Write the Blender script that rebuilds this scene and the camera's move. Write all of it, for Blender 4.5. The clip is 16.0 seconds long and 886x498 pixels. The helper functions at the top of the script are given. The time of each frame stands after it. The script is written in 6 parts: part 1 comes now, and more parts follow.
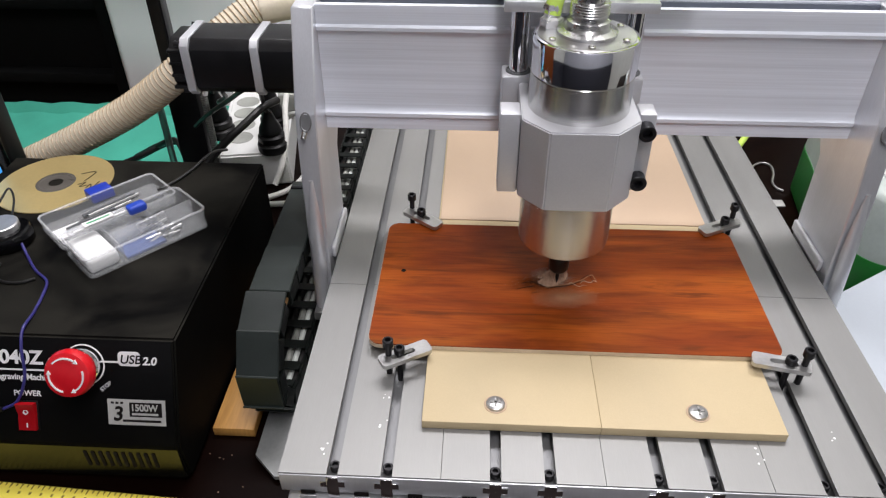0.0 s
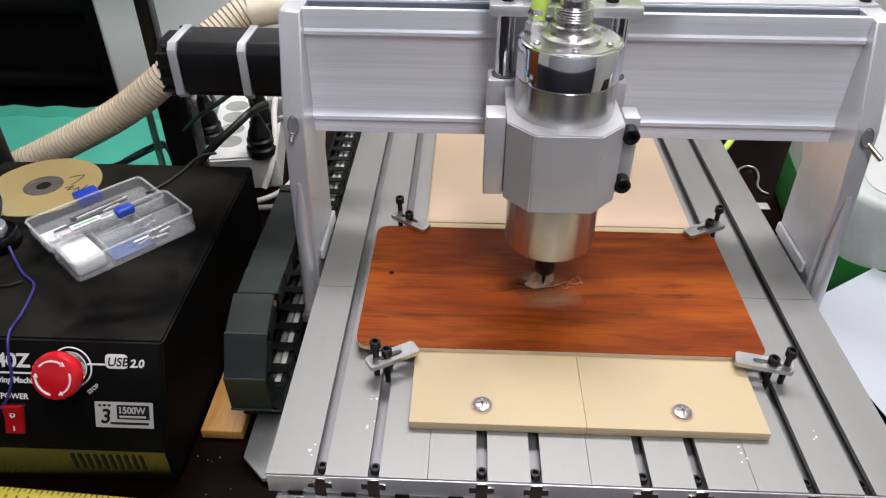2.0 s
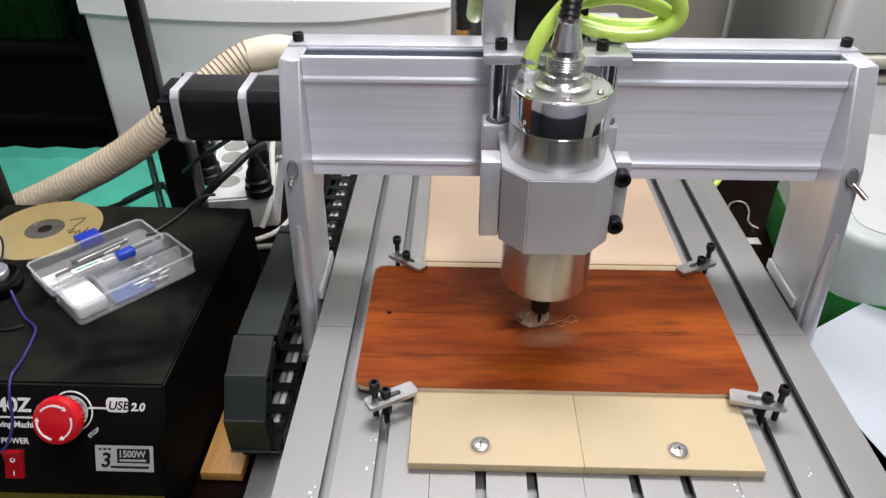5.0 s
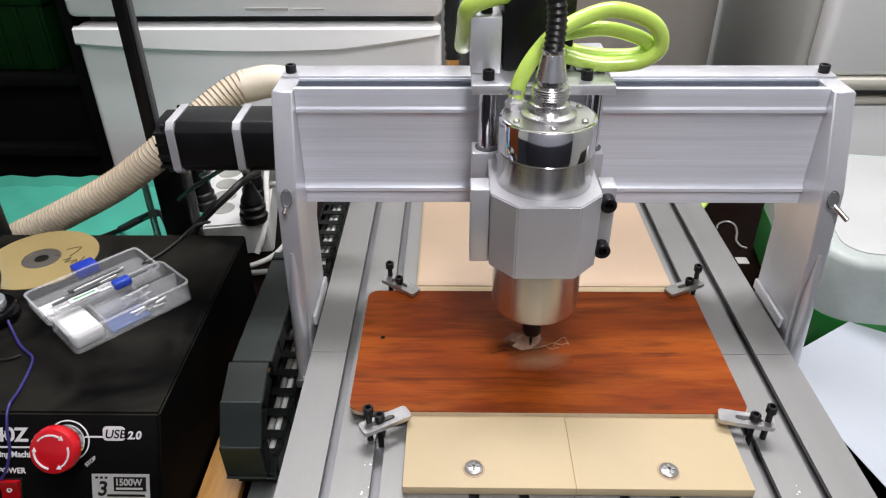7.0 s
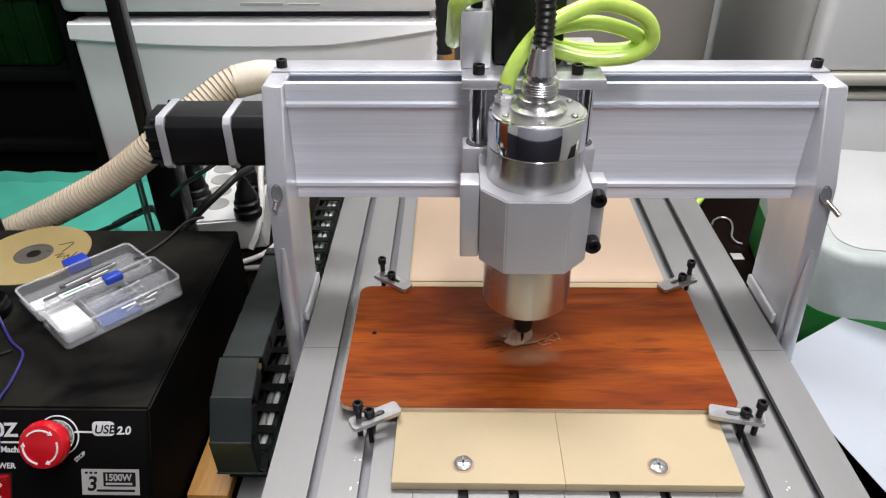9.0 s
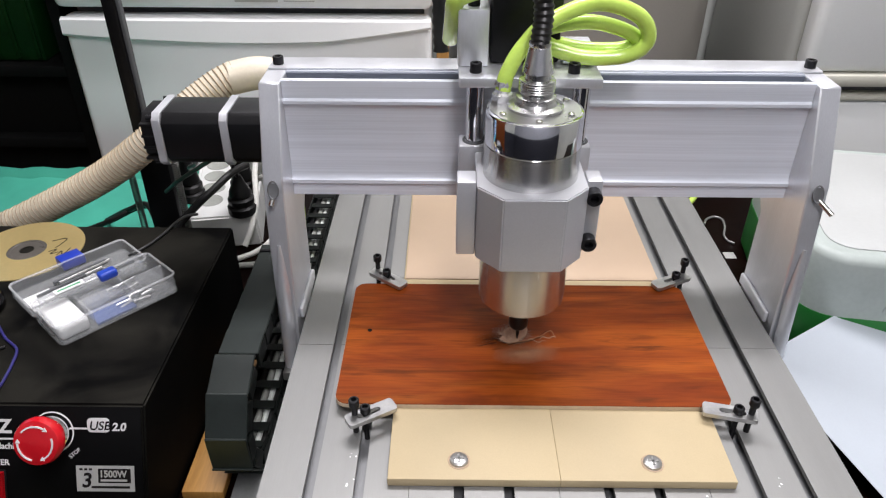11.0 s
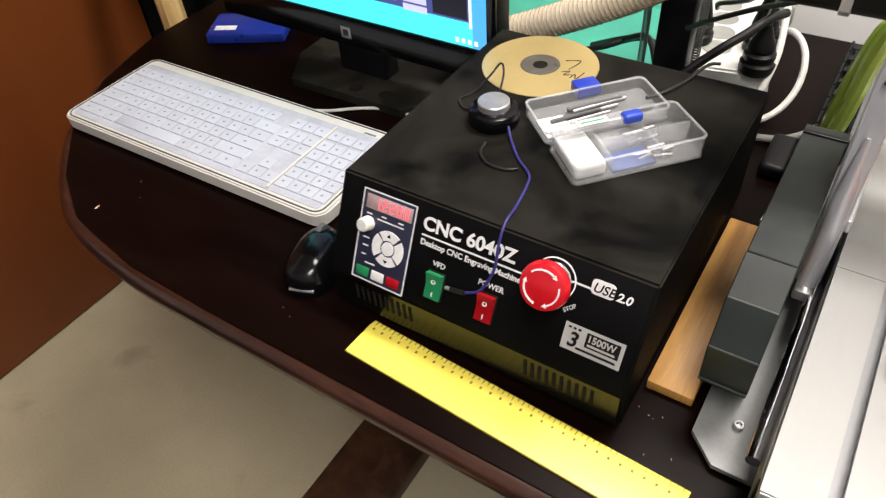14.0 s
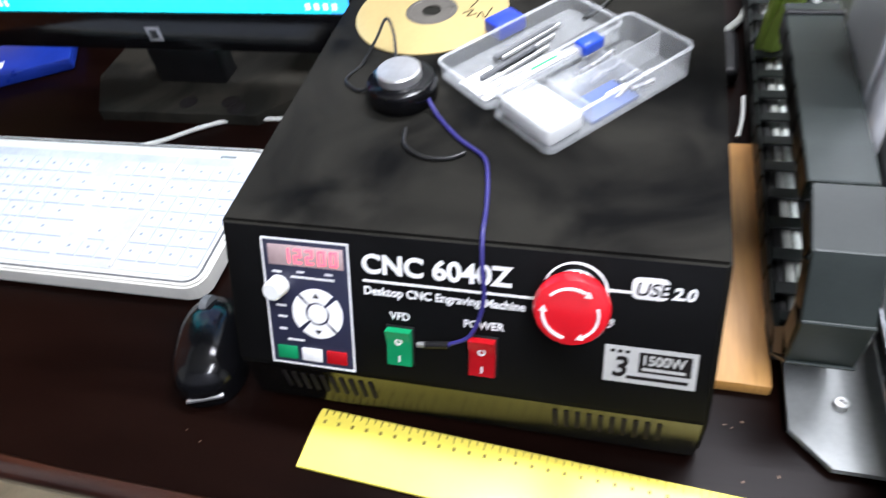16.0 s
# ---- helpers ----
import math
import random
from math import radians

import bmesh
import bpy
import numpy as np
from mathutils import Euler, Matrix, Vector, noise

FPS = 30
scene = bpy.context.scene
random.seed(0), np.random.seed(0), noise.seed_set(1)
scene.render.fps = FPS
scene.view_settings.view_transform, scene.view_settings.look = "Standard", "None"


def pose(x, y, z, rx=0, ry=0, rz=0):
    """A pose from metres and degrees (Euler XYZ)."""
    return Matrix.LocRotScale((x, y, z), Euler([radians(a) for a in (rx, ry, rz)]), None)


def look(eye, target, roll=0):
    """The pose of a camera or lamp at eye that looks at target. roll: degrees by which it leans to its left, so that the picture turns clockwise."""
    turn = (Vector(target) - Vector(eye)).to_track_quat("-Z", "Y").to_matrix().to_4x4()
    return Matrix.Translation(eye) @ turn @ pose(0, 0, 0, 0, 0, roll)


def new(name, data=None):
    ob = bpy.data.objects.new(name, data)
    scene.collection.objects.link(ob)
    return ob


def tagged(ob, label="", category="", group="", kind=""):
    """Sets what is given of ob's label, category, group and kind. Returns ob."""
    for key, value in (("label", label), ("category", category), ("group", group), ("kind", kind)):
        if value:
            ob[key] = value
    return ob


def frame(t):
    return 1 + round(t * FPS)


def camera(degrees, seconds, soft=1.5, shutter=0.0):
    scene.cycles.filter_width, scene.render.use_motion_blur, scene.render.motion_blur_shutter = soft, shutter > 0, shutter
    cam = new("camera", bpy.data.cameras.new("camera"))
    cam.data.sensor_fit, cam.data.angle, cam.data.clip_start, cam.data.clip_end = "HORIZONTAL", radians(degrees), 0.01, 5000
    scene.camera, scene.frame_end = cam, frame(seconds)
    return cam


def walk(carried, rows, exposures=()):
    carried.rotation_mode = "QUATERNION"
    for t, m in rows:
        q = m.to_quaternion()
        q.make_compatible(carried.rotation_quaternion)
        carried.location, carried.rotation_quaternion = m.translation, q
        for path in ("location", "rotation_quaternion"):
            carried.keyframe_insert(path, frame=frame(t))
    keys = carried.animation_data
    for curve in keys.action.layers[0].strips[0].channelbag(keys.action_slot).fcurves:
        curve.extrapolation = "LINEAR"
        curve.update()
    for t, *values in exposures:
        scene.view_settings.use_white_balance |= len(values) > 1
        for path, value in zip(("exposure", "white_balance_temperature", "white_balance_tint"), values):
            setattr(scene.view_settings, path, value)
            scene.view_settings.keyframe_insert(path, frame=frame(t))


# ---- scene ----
cam = camera(63.9, 16.0, 1.2, 0.9)

PATH = [
    (0, (0.138, -0.312, 0.445), (0.056, 1.283, -0.758), -0.1),
    (0.5, (0.14, -0.315, 0.444), (0.06, 1.288, -0.75), -0.0),
    (1, (0.143, -0.319, 0.445), (0.068, 1.282, -0.752), -0.1),
    (1.5, (0.146, -0.318, 0.446), (0.087, 1.281, -0.754), 0.1),
    (2, (0.142, -0.317, 0.446), (0.084, 1.288, -0.747), 0.3),
    (2.5, (0.139, -0.319, 0.446), (0.086, 1.29, -0.741), 0.5),
    (3, (0.138, -0.322, 0.446), (0.099, 1.291, -0.736), 0.7),
    (3.5, (0.137, -0.317, 0.446), (0.097, 1.29, -0.744), 0.7),
    (4, (0.137, -0.313, 0.445), (0.099, 1.29, -0.749), 0.7),
    (4.5, (0.142, -0.316, 0.449), (0.101, 1.311, -0.715), 0.4),
    (5, (0.14, -0.321, 0.46), (0.095, 1.334, -0.662), 0.1),
    (7.5, (0.144, -0.328, 0.471), (0.113, 1.358, -0.604), -0.4),
    (8, (0.144, -0.321, 0.471), (0.112, 1.357, -0.616), -0.2),
    (8.5, (0.147, -0.321, 0.472), (0.112, 1.355, -0.621), -0.2),
    (9, (0.153, -0.327, 0.469), (0.118, 1.354, -0.615), -0.4),
    (11.5, (0.144, -0.329, 0.47), (0.137, 1.347, -0.622), 0.4),
    (12, (0.108, -0.326, 0.472), (0.002, 1.308, -0.676), 0.4),
    (12.5, (0.038, -0.337, 0.474), (-0.32, 1.267, -0.666), 0.6),
    (13, (-0.015, -0.342, 0.462), (-0.634, 1.138, -0.732), 0.3),
    (13.5, (-0.033, -0.309, 0.442), (-0.862, 0.987, -0.836), -3.2),
    (14, (-0.03, -0.264, 0.42), (-0.871, 0.891, -0.979), -5.0),
    (14.5, (-0.051, -0.223, 0.39), (-0.913, 0.924, -1.003), -6.7),
    (15, (-0.132, -0.173, 0.347), (-0.85, 1.017, -1.091), -8.1),
    (15.5, (-0.169, -0.142, 0.316), (-0.738, 1.027, -1.204), -12.2),
    (16, (-0.157, -0.154, 0.322), (-0.648, 1.1, -1.156), -10.8),
]
EXPOSURE = [(0, -0.27, 6700, 13), (11.5, -0.24, 6650, 13), (12.5, -0.27, 6450, 12), (13.5, 0.10, 7450, 12), (14.5, 0.58, 7200, 13), (15.0, 0.90, 6700, 12), (15.5, 1.00, 6250, 11), (16.0, 0.92, 6150, 11)]
walk(cam, [(t, look(e, g, r)) for t, e, g, r in PATH], EXPOSURE)

# ---- world and light ----
world = bpy.data.worlds.new("room_air")
world.use_nodes = True
world.node_tree.nodes["Background"].inputs[0].default_value = (0.9, 0.95, 1.0, 1)
world.node_tree.nodes["Background"].inputs[1].default_value = 0.05
scene.world = world

DESK, FLOOR, CEIL = -0.098, -0.848, 1.75


def area_lamp(name, x, y, z, sx, sy, watts, color):
    lamp = bpy.data.lights.new(name, "AREA")
    lamp.shape, lamp.size, lamp.size_y, lamp.energy, lamp.color = "RECTANGLE", sx, sy, watts, color
    ob = new(name, lamp)
    ob.matrix_world = look((x, y, z), (x, y, z - 1))
    return ob


LAMPS = [(0.30, 0.74, 1.40, 0.34, 43), (0.36, -0.72, 0.30, 1.05, 29)]
for lx, ly, lw, lh, watts in LAMPS:
    area_lamp("tube_light", lx, ly, CEIL - 0.075, lw, lh, watts, (0.96, 0.955, 1.0))


# ---- materials ----
def material(name, color, rough=0.5, metal=0.0, vary=0.12, scale=30.0, bump=0.05, fine=250.0, stretch=(1, 1, 1),
             rough_vary=0.1, dust=None, dust_at=0.55, dust_scale=9.0, alpha=1.0, transmit=0.0, coat=0.0, ior=1.45, random_tone=0.0, spec=0.5, settled=False):
    m = bpy.data.materials.new(name)
    m.use_nodes = True
    nt = m.node_tree
    b = nt.nodes["Principled BSDF"]
    link = nt.links.new
    tc = nt.nodes.new("ShaderNodeTexCoord")
    mp = nt.nodes.new("ShaderNodeMapping")
    mp.inputs["Scale"].default_value = stretch
    link(tc.outputs["Object"], mp.inputs["Vector"])

    def noise_node(sc, detail=4):
        n = nt.nodes.new("ShaderNodeTexNoise")
        n.inputs["Scale"].default_value, n.inputs["Detail"].default_value = sc, detail
        link(mp.outputs["Vector"], n.inputs["Vector"])
        return n
    big, small = noise_node(scale), noise_node(fine, 2)
    ramp = nt.nodes.new("ShaderNodeValToRGB")
    ramp.color_ramp.elements[0].position, ramp.color_ramp.elements[1].position = 0.3, 0.7
    lo = [max(0, c * (1 - vary)) for c in color]
    hi = [min(1, c * (1 + vary)) for c in color]
    ramp.color_ramp.elements[0].color, ramp.color_ramp.elements[1].color = (*lo, 1), (*hi, 1)
    link(big.outputs["Fac"], ramp.inputs["Fac"])
    mixf = nt.nodes.new("ShaderNodeMix")
    mixf.data_type, mixf.blend_type = "RGBA", "MULTIPLY"
    mixf.inputs["Factor"].default_value = min(1.0, vary * 2.0)
    link(ramp.outputs["Color"], mixf.inputs["A"])
    fr = nt.nodes.new("ShaderNodeValToRGB")
    fr.color_ramp.elements[0].position, fr.color_ramp.elements[1].position = 0.35, 0.65
    fr.color_ramp.elements[0].color = (0.7, 0.7, 0.7, 1)
    link(small.outputs["Fac"], fr.inputs["Fac"])
    link(fr.outputs["Color"], mixf.inputs["B"])
    out = mixf.outputs["Result"]
    if random_tone:
        info = nt.nodes.new("ShaderNodeObjectInfo")
        rr = nt.nodes.new("ShaderNodeMapRange")
        rr.inputs["To Min"].default_value, rr.inputs["To Max"].default_value = 1 - random_tone, 1 + random_tone
        link(info.outputs["Random"], rr.inputs["Value"])
        hv = nt.nodes.new("ShaderNodeHueSaturation")
        link(rr.outputs["Result"], hv.inputs["Value"])
        link(out, hv.inputs["Color"])
        out = hv.outputs["Color"]
    rv = nt.nodes.new("ShaderNodeMapRange")
    rv.inputs["To Min"].default_value = max(0.02, rough - rough_vary)
    rv.inputs["To Max"].default_value = min(1, rough + rough_vary)
    link(big.outputs["Fac"], rv.inputs["Value"])
    rout = rv.outputs["Result"]
    if dust:
        dn = nt.nodes.new("ShaderNodeTexNoise")
        dn.inputs["Scale"].default_value, dn.inputs["Detail"].default_value, dn.inputs["Distortion"].default_value = dust_scale, 7, 0.8
        link(tc.outputs["Object"], dn.inputs["Vector"])
        dr = nt.nodes.new("ShaderNodeMapRange")
        dr.inputs["From Min"].default_value, dr.inputs["From Max"].default_value = dust_at, dust_at + 0.22
        link(dn.outputs["Fac"], dr.inputs["Value"])
        dm = nt.nodes.new("ShaderNodeMix")
        dm.data_type = "RGBA"
        dm.inputs["B"].default_value = (*dust, 1)
        fac = dr.outputs["Result"]
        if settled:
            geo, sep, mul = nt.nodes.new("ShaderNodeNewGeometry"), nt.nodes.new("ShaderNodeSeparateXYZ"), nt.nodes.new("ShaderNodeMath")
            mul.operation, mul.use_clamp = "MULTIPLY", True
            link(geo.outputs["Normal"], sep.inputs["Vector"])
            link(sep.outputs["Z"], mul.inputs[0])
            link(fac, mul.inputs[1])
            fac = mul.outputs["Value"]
        link(fac, dm.inputs["Factor"])
        link(out, dm.inputs["A"])
        out = dm.outputs["Result"]
    link(out, b.inputs["Base Color"])
    link(rout, b.inputs["Roughness"])
    b.inputs["Metallic"].default_value = metal
    b.inputs["IOR"].default_value = ior
    b.inputs["Specular IOR Level"].default_value = spec
    b.inputs["Alpha"].default_value = alpha
    b.inputs["Transmission Weight"].default_value = transmit
    b.inputs["Coat Weight"].default_value = coat
    if bump:
        bp = nt.nodes.new("ShaderNodeBump")
        bp.inputs["Strength"].default_value, bp.inputs["Distance"].default_value = bump, 0.001
        link(small.outputs["Fac"], bp.inputs["Height"])
        link(bp.outputs["Normal"], b.inputs["Normal"])
    return m


def glow(name, color, strength):
    m = bpy.data.materials.new(name)
    m.use_nodes = True
    b = m.node_tree.nodes["Principled BSDF"]
    b.inputs["Base Color"].default_value = (*[c * 0.2 for c in color], 1)
    b.inputs["Emission Color"].default_value = (*color, 1)
    b.inputs["Emission Strength"].default_value = strength
    b.inputs["Roughness"].default_value = 0.3
    return m


def wood(name, dark, mid, light, stretch, scale, rough, coat=0.0, distort=1.2, spec=0.5, figure=1.0):
    m = bpy.data.materials.new(name)
    m.use_nodes = True
    nt, link = m.node_tree, m.node_tree.links.new
    b = nt.nodes["Principled BSDF"]
    tc, mp = nt.nodes.new("ShaderNodeTexCoord"), nt.nodes.new("ShaderNodeMapping")
    mp.inputs["Scale"].default_value = stretch
    link(tc.outputs["Object"], mp.inputs["Vector"])
    n1, n2, n3 = (nt.nodes.new("ShaderNodeTexNoise") for _ in range(3))
    for n, sc, de, di in ((n1, scale, 6, distort), (n2, scale * 7, 4, 0.4), (n3, scale * 0.45, 3, 0.6)):
        n.inputs["Scale"].default_value, n.inputs["Detail"].default_value, n.inputs["Distortion"].default_value = sc, de, di
        link(mp.outputs["Vector"], n.inputs["Vector"])
    r1 = nt.nodes.new("ShaderNodeValToRGB")
    els = r1.color_ramp.elements
    els[0].position, els[0].color = 0.30, (*dark, 1)
    els[1].position, els[1].color = 0.66, (*light, 1)
    e = els.new(0.45)
    e.color = (*mid, 1)
    link(n1.outputs["Fac"], r1.inputs["Fac"])
    r2 = nt.nodes.new("ShaderNodeValToRGB")
    r2.color_ramp.elements[0].position, r2.color_ramp.elements[1].position = 0.33, 0.6
    r2.color_ramp.elements[0].color = (0.70, 0.66, 0.62, 1)
    link(n2.outputs["Fac"], r2.inputs["Fac"])
    r3 = nt.nodes.new("ShaderNodeValToRGB")
    r3.color_ramp.elements[0].position, r3.color_ramp.elements[1].position = 0.38, 0.54
    r3.color_ramp.elements[0].color = (0.42, 0.34, 0.3, 1)
    link(n3.outputs["Fac"], r3.inputs["Fac"])
    mx, my = nt.nodes.new("ShaderNodeMix"), nt.nodes.new("ShaderNodeMix")
    mx.data_type = my.data_type = "RGBA"
    for q, a, c, f in ((mx, r1.outputs["Color"], r2.outputs["Color"], 0.55 * figure), (my, mx.outputs["Result"], r3.outputs["Color"], 0.75 * figure)):
        q.blend_type = "MULTIPLY"
        q.inputs["Factor"].default_value = f
        link(a, q.inputs["A"])
        link(c, q.inputs["B"])
    link(my.outputs["Result"], b.inputs["Base Color"])
    b.inputs["Roughness"].default_value, b.inputs["Coat Weight"].default_value = rough, coat
    b.inputs["Specular IOR Level"].default_value = spec
    b.inputs["Coat Roughness"].default_value = 0.15
    bp = nt.nodes.new("ShaderNodeBump")
    bp.inputs["Strength"].default_value, bp.inputs["Distance"].default_value = 0.08, 0.001
    link(n2.outputs["Fac"], bp.inputs["Height"])
    link(bp.outputs["Normal"], b.inputs["Normal"])
    return m


def figured_veneer(name):
    """Long streaked grain along x: broad tone bands, ragged dark streaks, fine fibres and a few dark flames."""
    m = bpy.data.materials.new(name)
    m.use_nodes = True
    nt, link = m.node_tree, m.node_tree.links.new
    b = nt.nodes["Principled BSDF"]
    tc = nt.nodes.new("ShaderNodeTexCoord")

    def layer(stretch, scale, detail, distort, lo, hi, shift=0.0):
        mp, n, r = nt.nodes.new("ShaderNodeMapping"), nt.nodes.new("ShaderNodeTexNoise"), nt.nodes.new("ShaderNodeMapRange")
        mp.inputs["Scale"].default_value, mp.inputs["Location"].default_value = stretch, (shift, shift * 0.7, 0)
        mp.inputs["Rotation"].default_value = (0, 0, radians(-2.5))
        n.inputs["Scale"].default_value, n.inputs["Detail"].default_value, n.inputs["Distortion"].default_value = scale, detail, distort
        r.inputs["From Min"].default_value, r.inputs["From Max"].default_value = lo, hi
        link(tc.outputs["Object"], mp.inputs["Vector"])
        link(mp.outputs["Vector"], n.inputs["Vector"])
        link(n.outputs["Fac"], r.inputs["Value"])
        return r.outputs["Result"]

    def over(mode, fac, a, c):
        q = nt.nodes.new("ShaderNodeMix")
        q.data_type, q.blend_type = "RGBA", mode
        for k, v in (("Factor", fac), ("A", a), ("B", c)):
            if isinstance(v, tuple):
                q.inputs[k].default_value = (*v, 1)
            elif isinstance(v, float):
                q.inputs[k].default_value = v
            else:
                link(v, q.inputs[k])
        return q.outputs["Result"]
    tone = layer((1.0, 3.4, 1.0), 4.6, 4, 1.0, 0.36, 0.64, 3.1)
    col = over("MIX", tone, (0.225, 0.0385, 0.0050), (0.370, 0.082, 0.0095))
    streak = layer((1.0, 8.0, 1.0), 5.5, 7, 1.5, 0.48, 0.82, 1.7)
    col = over("MIX", streak, col, (0.115, 0.021, 0.0040))
    flame = layer((1.0, 4.5, 1.0), 6.0, 5, 2.2, 0.55, 0.78, 5.3)
    col = over("MIX", flame, col, (0.135, 0.025, 0.0045))
    glint = layer((1.0, 5.0, 1.0), 5.0, 5, 0.7, 0.57, 0.92, 8.2)
    col = over("MIX", glint, col, (0.47, 0.142, 0.018))
    vein = layer((1.0, 9.0, 1.0), 8.5, 6, 0.9, 0.57, 0.72, 11.4)
    col = over("MIX", vein, col, (0.130, 0.028, 0.0042))
    fibre = layer((1.0, 22.0, 1.0), 26.0, 4, 0.3, 0.30, 0.55)
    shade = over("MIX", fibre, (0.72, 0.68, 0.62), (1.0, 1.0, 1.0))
    col = over("MULTIPLY", 0.75, col, shade)
    link(col, b.inputs["Base Color"])
    b.inputs["Roughness"].default_value, b.inputs["Specular IOR Level"].default_value = 0.42, 0.14
    bp = nt.nodes.new("ShaderNodeBump")
    bp.inputs["Strength"].default_value, bp.inputs["Distance"].default_value = 0.06, 0.0008
    link(fibre, bp.inputs["Height"])
    link(bp.outputs["Normal"], b.inputs["Normal"])
    return m


M_BED = material("anodised_aluminium", (0.288, 0.290, 0.281), 0.50, 0.5, 0.05, 8, 0.04, 300, (6, 0.3, 3))
M_BEAM = material("drawn_aluminium", (0.78, 0.82, 0.89), 0.38, 0.18, 0.10, 20, 0.05, 160, (0.06, 5, 5))
M_PLATE = material("machined_aluminium", (0.72, 0.735, 0.765), 0.34, 0.6, 0.06, 10, 0.05, 260, (3, 3, 0.5))
M_CAST = material("bead_blasted_aluminium", (0.66, 0.67, 0.70), 0.48, 0.6, 0.05, 12, 0.05, 700)
M_BASE = material("dull_grey_aluminium_sheet", (0.27, 0.28, 0.275), 0.5, 0.35, 0.12, 14, 0.06, 300)
M_SLOT = material("slot_aluminium", (0.23, 0.235, 0.24), 0.5, 0.7, 0.1, 20, 0.04, 300, (4, 0.4, 4))
M_CHANNELSHADE = material("channel_shade_strip", (0.16, 0.18, 0.22), 0.4, 0.6, 0.1, 14, 0.03, 200, (0.1, 5, 5))
M_CHROME = material("chrome", (0.80, 0.80, 0.82), 0.07, 1.0, 0.02, 30, 0.0, 300, rough_vary=0.03)
M_STEEL = material("turned_stainless_steel", (0.62, 0.61, 0.575), 0.22, 1.0, 0.08, 12, 0.03, 400, (0.6, 0.6, 12), rough_vary=0.08)
M_TURNED = material("brushed_spindle_steel", (0.56, 0.56, 0.55), 0.24, 1.0, 0.05, 12, 0.0, 900, (0.4, 0.4, 14), rough_vary=0.05)
TN = M_TURNED.node_tree.nodes.new("ShaderNodeTangent")
TN.direction_type, TN.axis = "RADIAL", "Z"
M_TURNED.node_tree.links.new(TN.outputs["Tangent"], M_TURNED.node_tree.nodes["Principled BSDF"].inputs["Tangent"])
M_TURNED.node_tree.nodes["Principled BSDF"].inputs["Anisotropic"].default_value = 0.95
M_TURNED.node_tree.nodes["Principled BSDF"].inputs["Anisotropic Rotation"].default_value = 0.25
M_SATIN = material("satin_nickel", (0.66, 0.66, 0.65), 0.32, 1.0, 0.05, 30, 0.03, 500)
M_NICKEL = material("dull_nickel_plate", (0.68, 0.68, 0.68), 0.27, 1.0, 0.06, 40, 0.05, 500, rough_vary=0.06)
M_ZINC = material("zinc_plated_steel", (0.52, 0.52, 0.51), 0.32, 0.9, 0.12, 60, 0.06, 400)
M_SPRING = material("dull_spring_steel", (0.22, 0.22, 0.21), 0.4, 0.8)
M_BOLT = material("black_oxide_steel", (0.018, 0.018, 0.02), 0.38, 0.5, 0.2, 80, 0.05, 500)
M_BLACK = material("black_plastic", (0.006, 0.006, 0.0065), 0.42, 0.0, 0.2, 40, 0.04, 500, spec=0.3)
M_MOTOR = material("black_painted_motor", (0.008, 0.008, 0.009), 0.33, 0.2, 0.2, 40, 0.03, 500)
M_DUSTYBLACK = material("dusty_black_plastic", (0.010, 0.0095, 0.008), 0.6, 0.0, 0.2, 30, 0.05, 400, dust=(0.026, 0.024, 0.019), dust_at=0.42, dust_scale=14, spec=0.1)
M_SKIRT = material("gloss_black_sheet", (0.003, 0.003, 0.003), 0.2, 0.0, 0.2, 30, 0.0, 300, spec=0.27)
M_GLOSSBLACK = material("gloss_black_plastic", (0.003, 0.003, 0.0035), 0.16, 0.0, 0.2, 30, 0.0, 300, spec=0.4)
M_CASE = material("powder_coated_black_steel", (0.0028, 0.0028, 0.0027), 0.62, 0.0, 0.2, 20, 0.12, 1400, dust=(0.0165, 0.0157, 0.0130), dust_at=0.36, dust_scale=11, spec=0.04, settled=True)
M_CASEFRONT = material("satin_black_panel", (0.0044, 0.0044, 0.0046), 0.42, 0.0, 0.2, 20, 0.06, 1400, spec=0.06)
M_CHAIN = material("charcoal_nylon", (0.020, 0.026, 0.024), 0.40, 0.0, 0.15, 40, 0.05, 500, random_tone=0.18, spec=0.35)
M_CHAININ = material("black_nylon", (0.005, 0.007, 0.006), 0.4, 0.0, 0.2, 40, 0.05, 500, spec=0.22)
M_CLEAR = material("cloudy_pvc", (0.62, 0.66, 0.62), 0.25, 0.0, 0.1, 50, 0.02, 300)
M_GREENTUBE = material("lime_green_pvc", (0.59, 0.83, 0.15), 0.22, 0.0, 0.08, 25, 0.02, 300, coat=0.4)
M_HOSE = material("beige_pvc_hose", (0.72, 0.645, 0.51), 0.45, 0.0, 0.08, 20, 0.03, 300)
M_HOSERIB = material("tan_hose_rib", (0.40, 0.31, 0.20), 0.45, 0.0, 0.1, 20, 0.03, 300)
M_MDF = material("pale_mdf", (0.545, 0.440, 0.268), 0.62, 0.0, 0.05, 10, 0.10, 900)
M_MDFBACK = material("pinkish_shade_mdf", (0.49, 0.365, 0.255), 0.5, 0.0, 0.05, 10, 0.08, 900)
M_REDWOOD = figured_veneer("reddish_laminate")
M_EDGE = material("pale_board_edge", (0.6, 0.48, 0.34), 0.7)
M_DESK = wood("dark_stained_desk", (0.0035, 0.0011, 0.0008), (0.0045, 0.0015, 0.0010), (0.0058, 0.0021, 0.0014), (1.0, 6.0, 1.0), 5.0, 0.32, 0.0, 0.8, 0.06, 0.6)
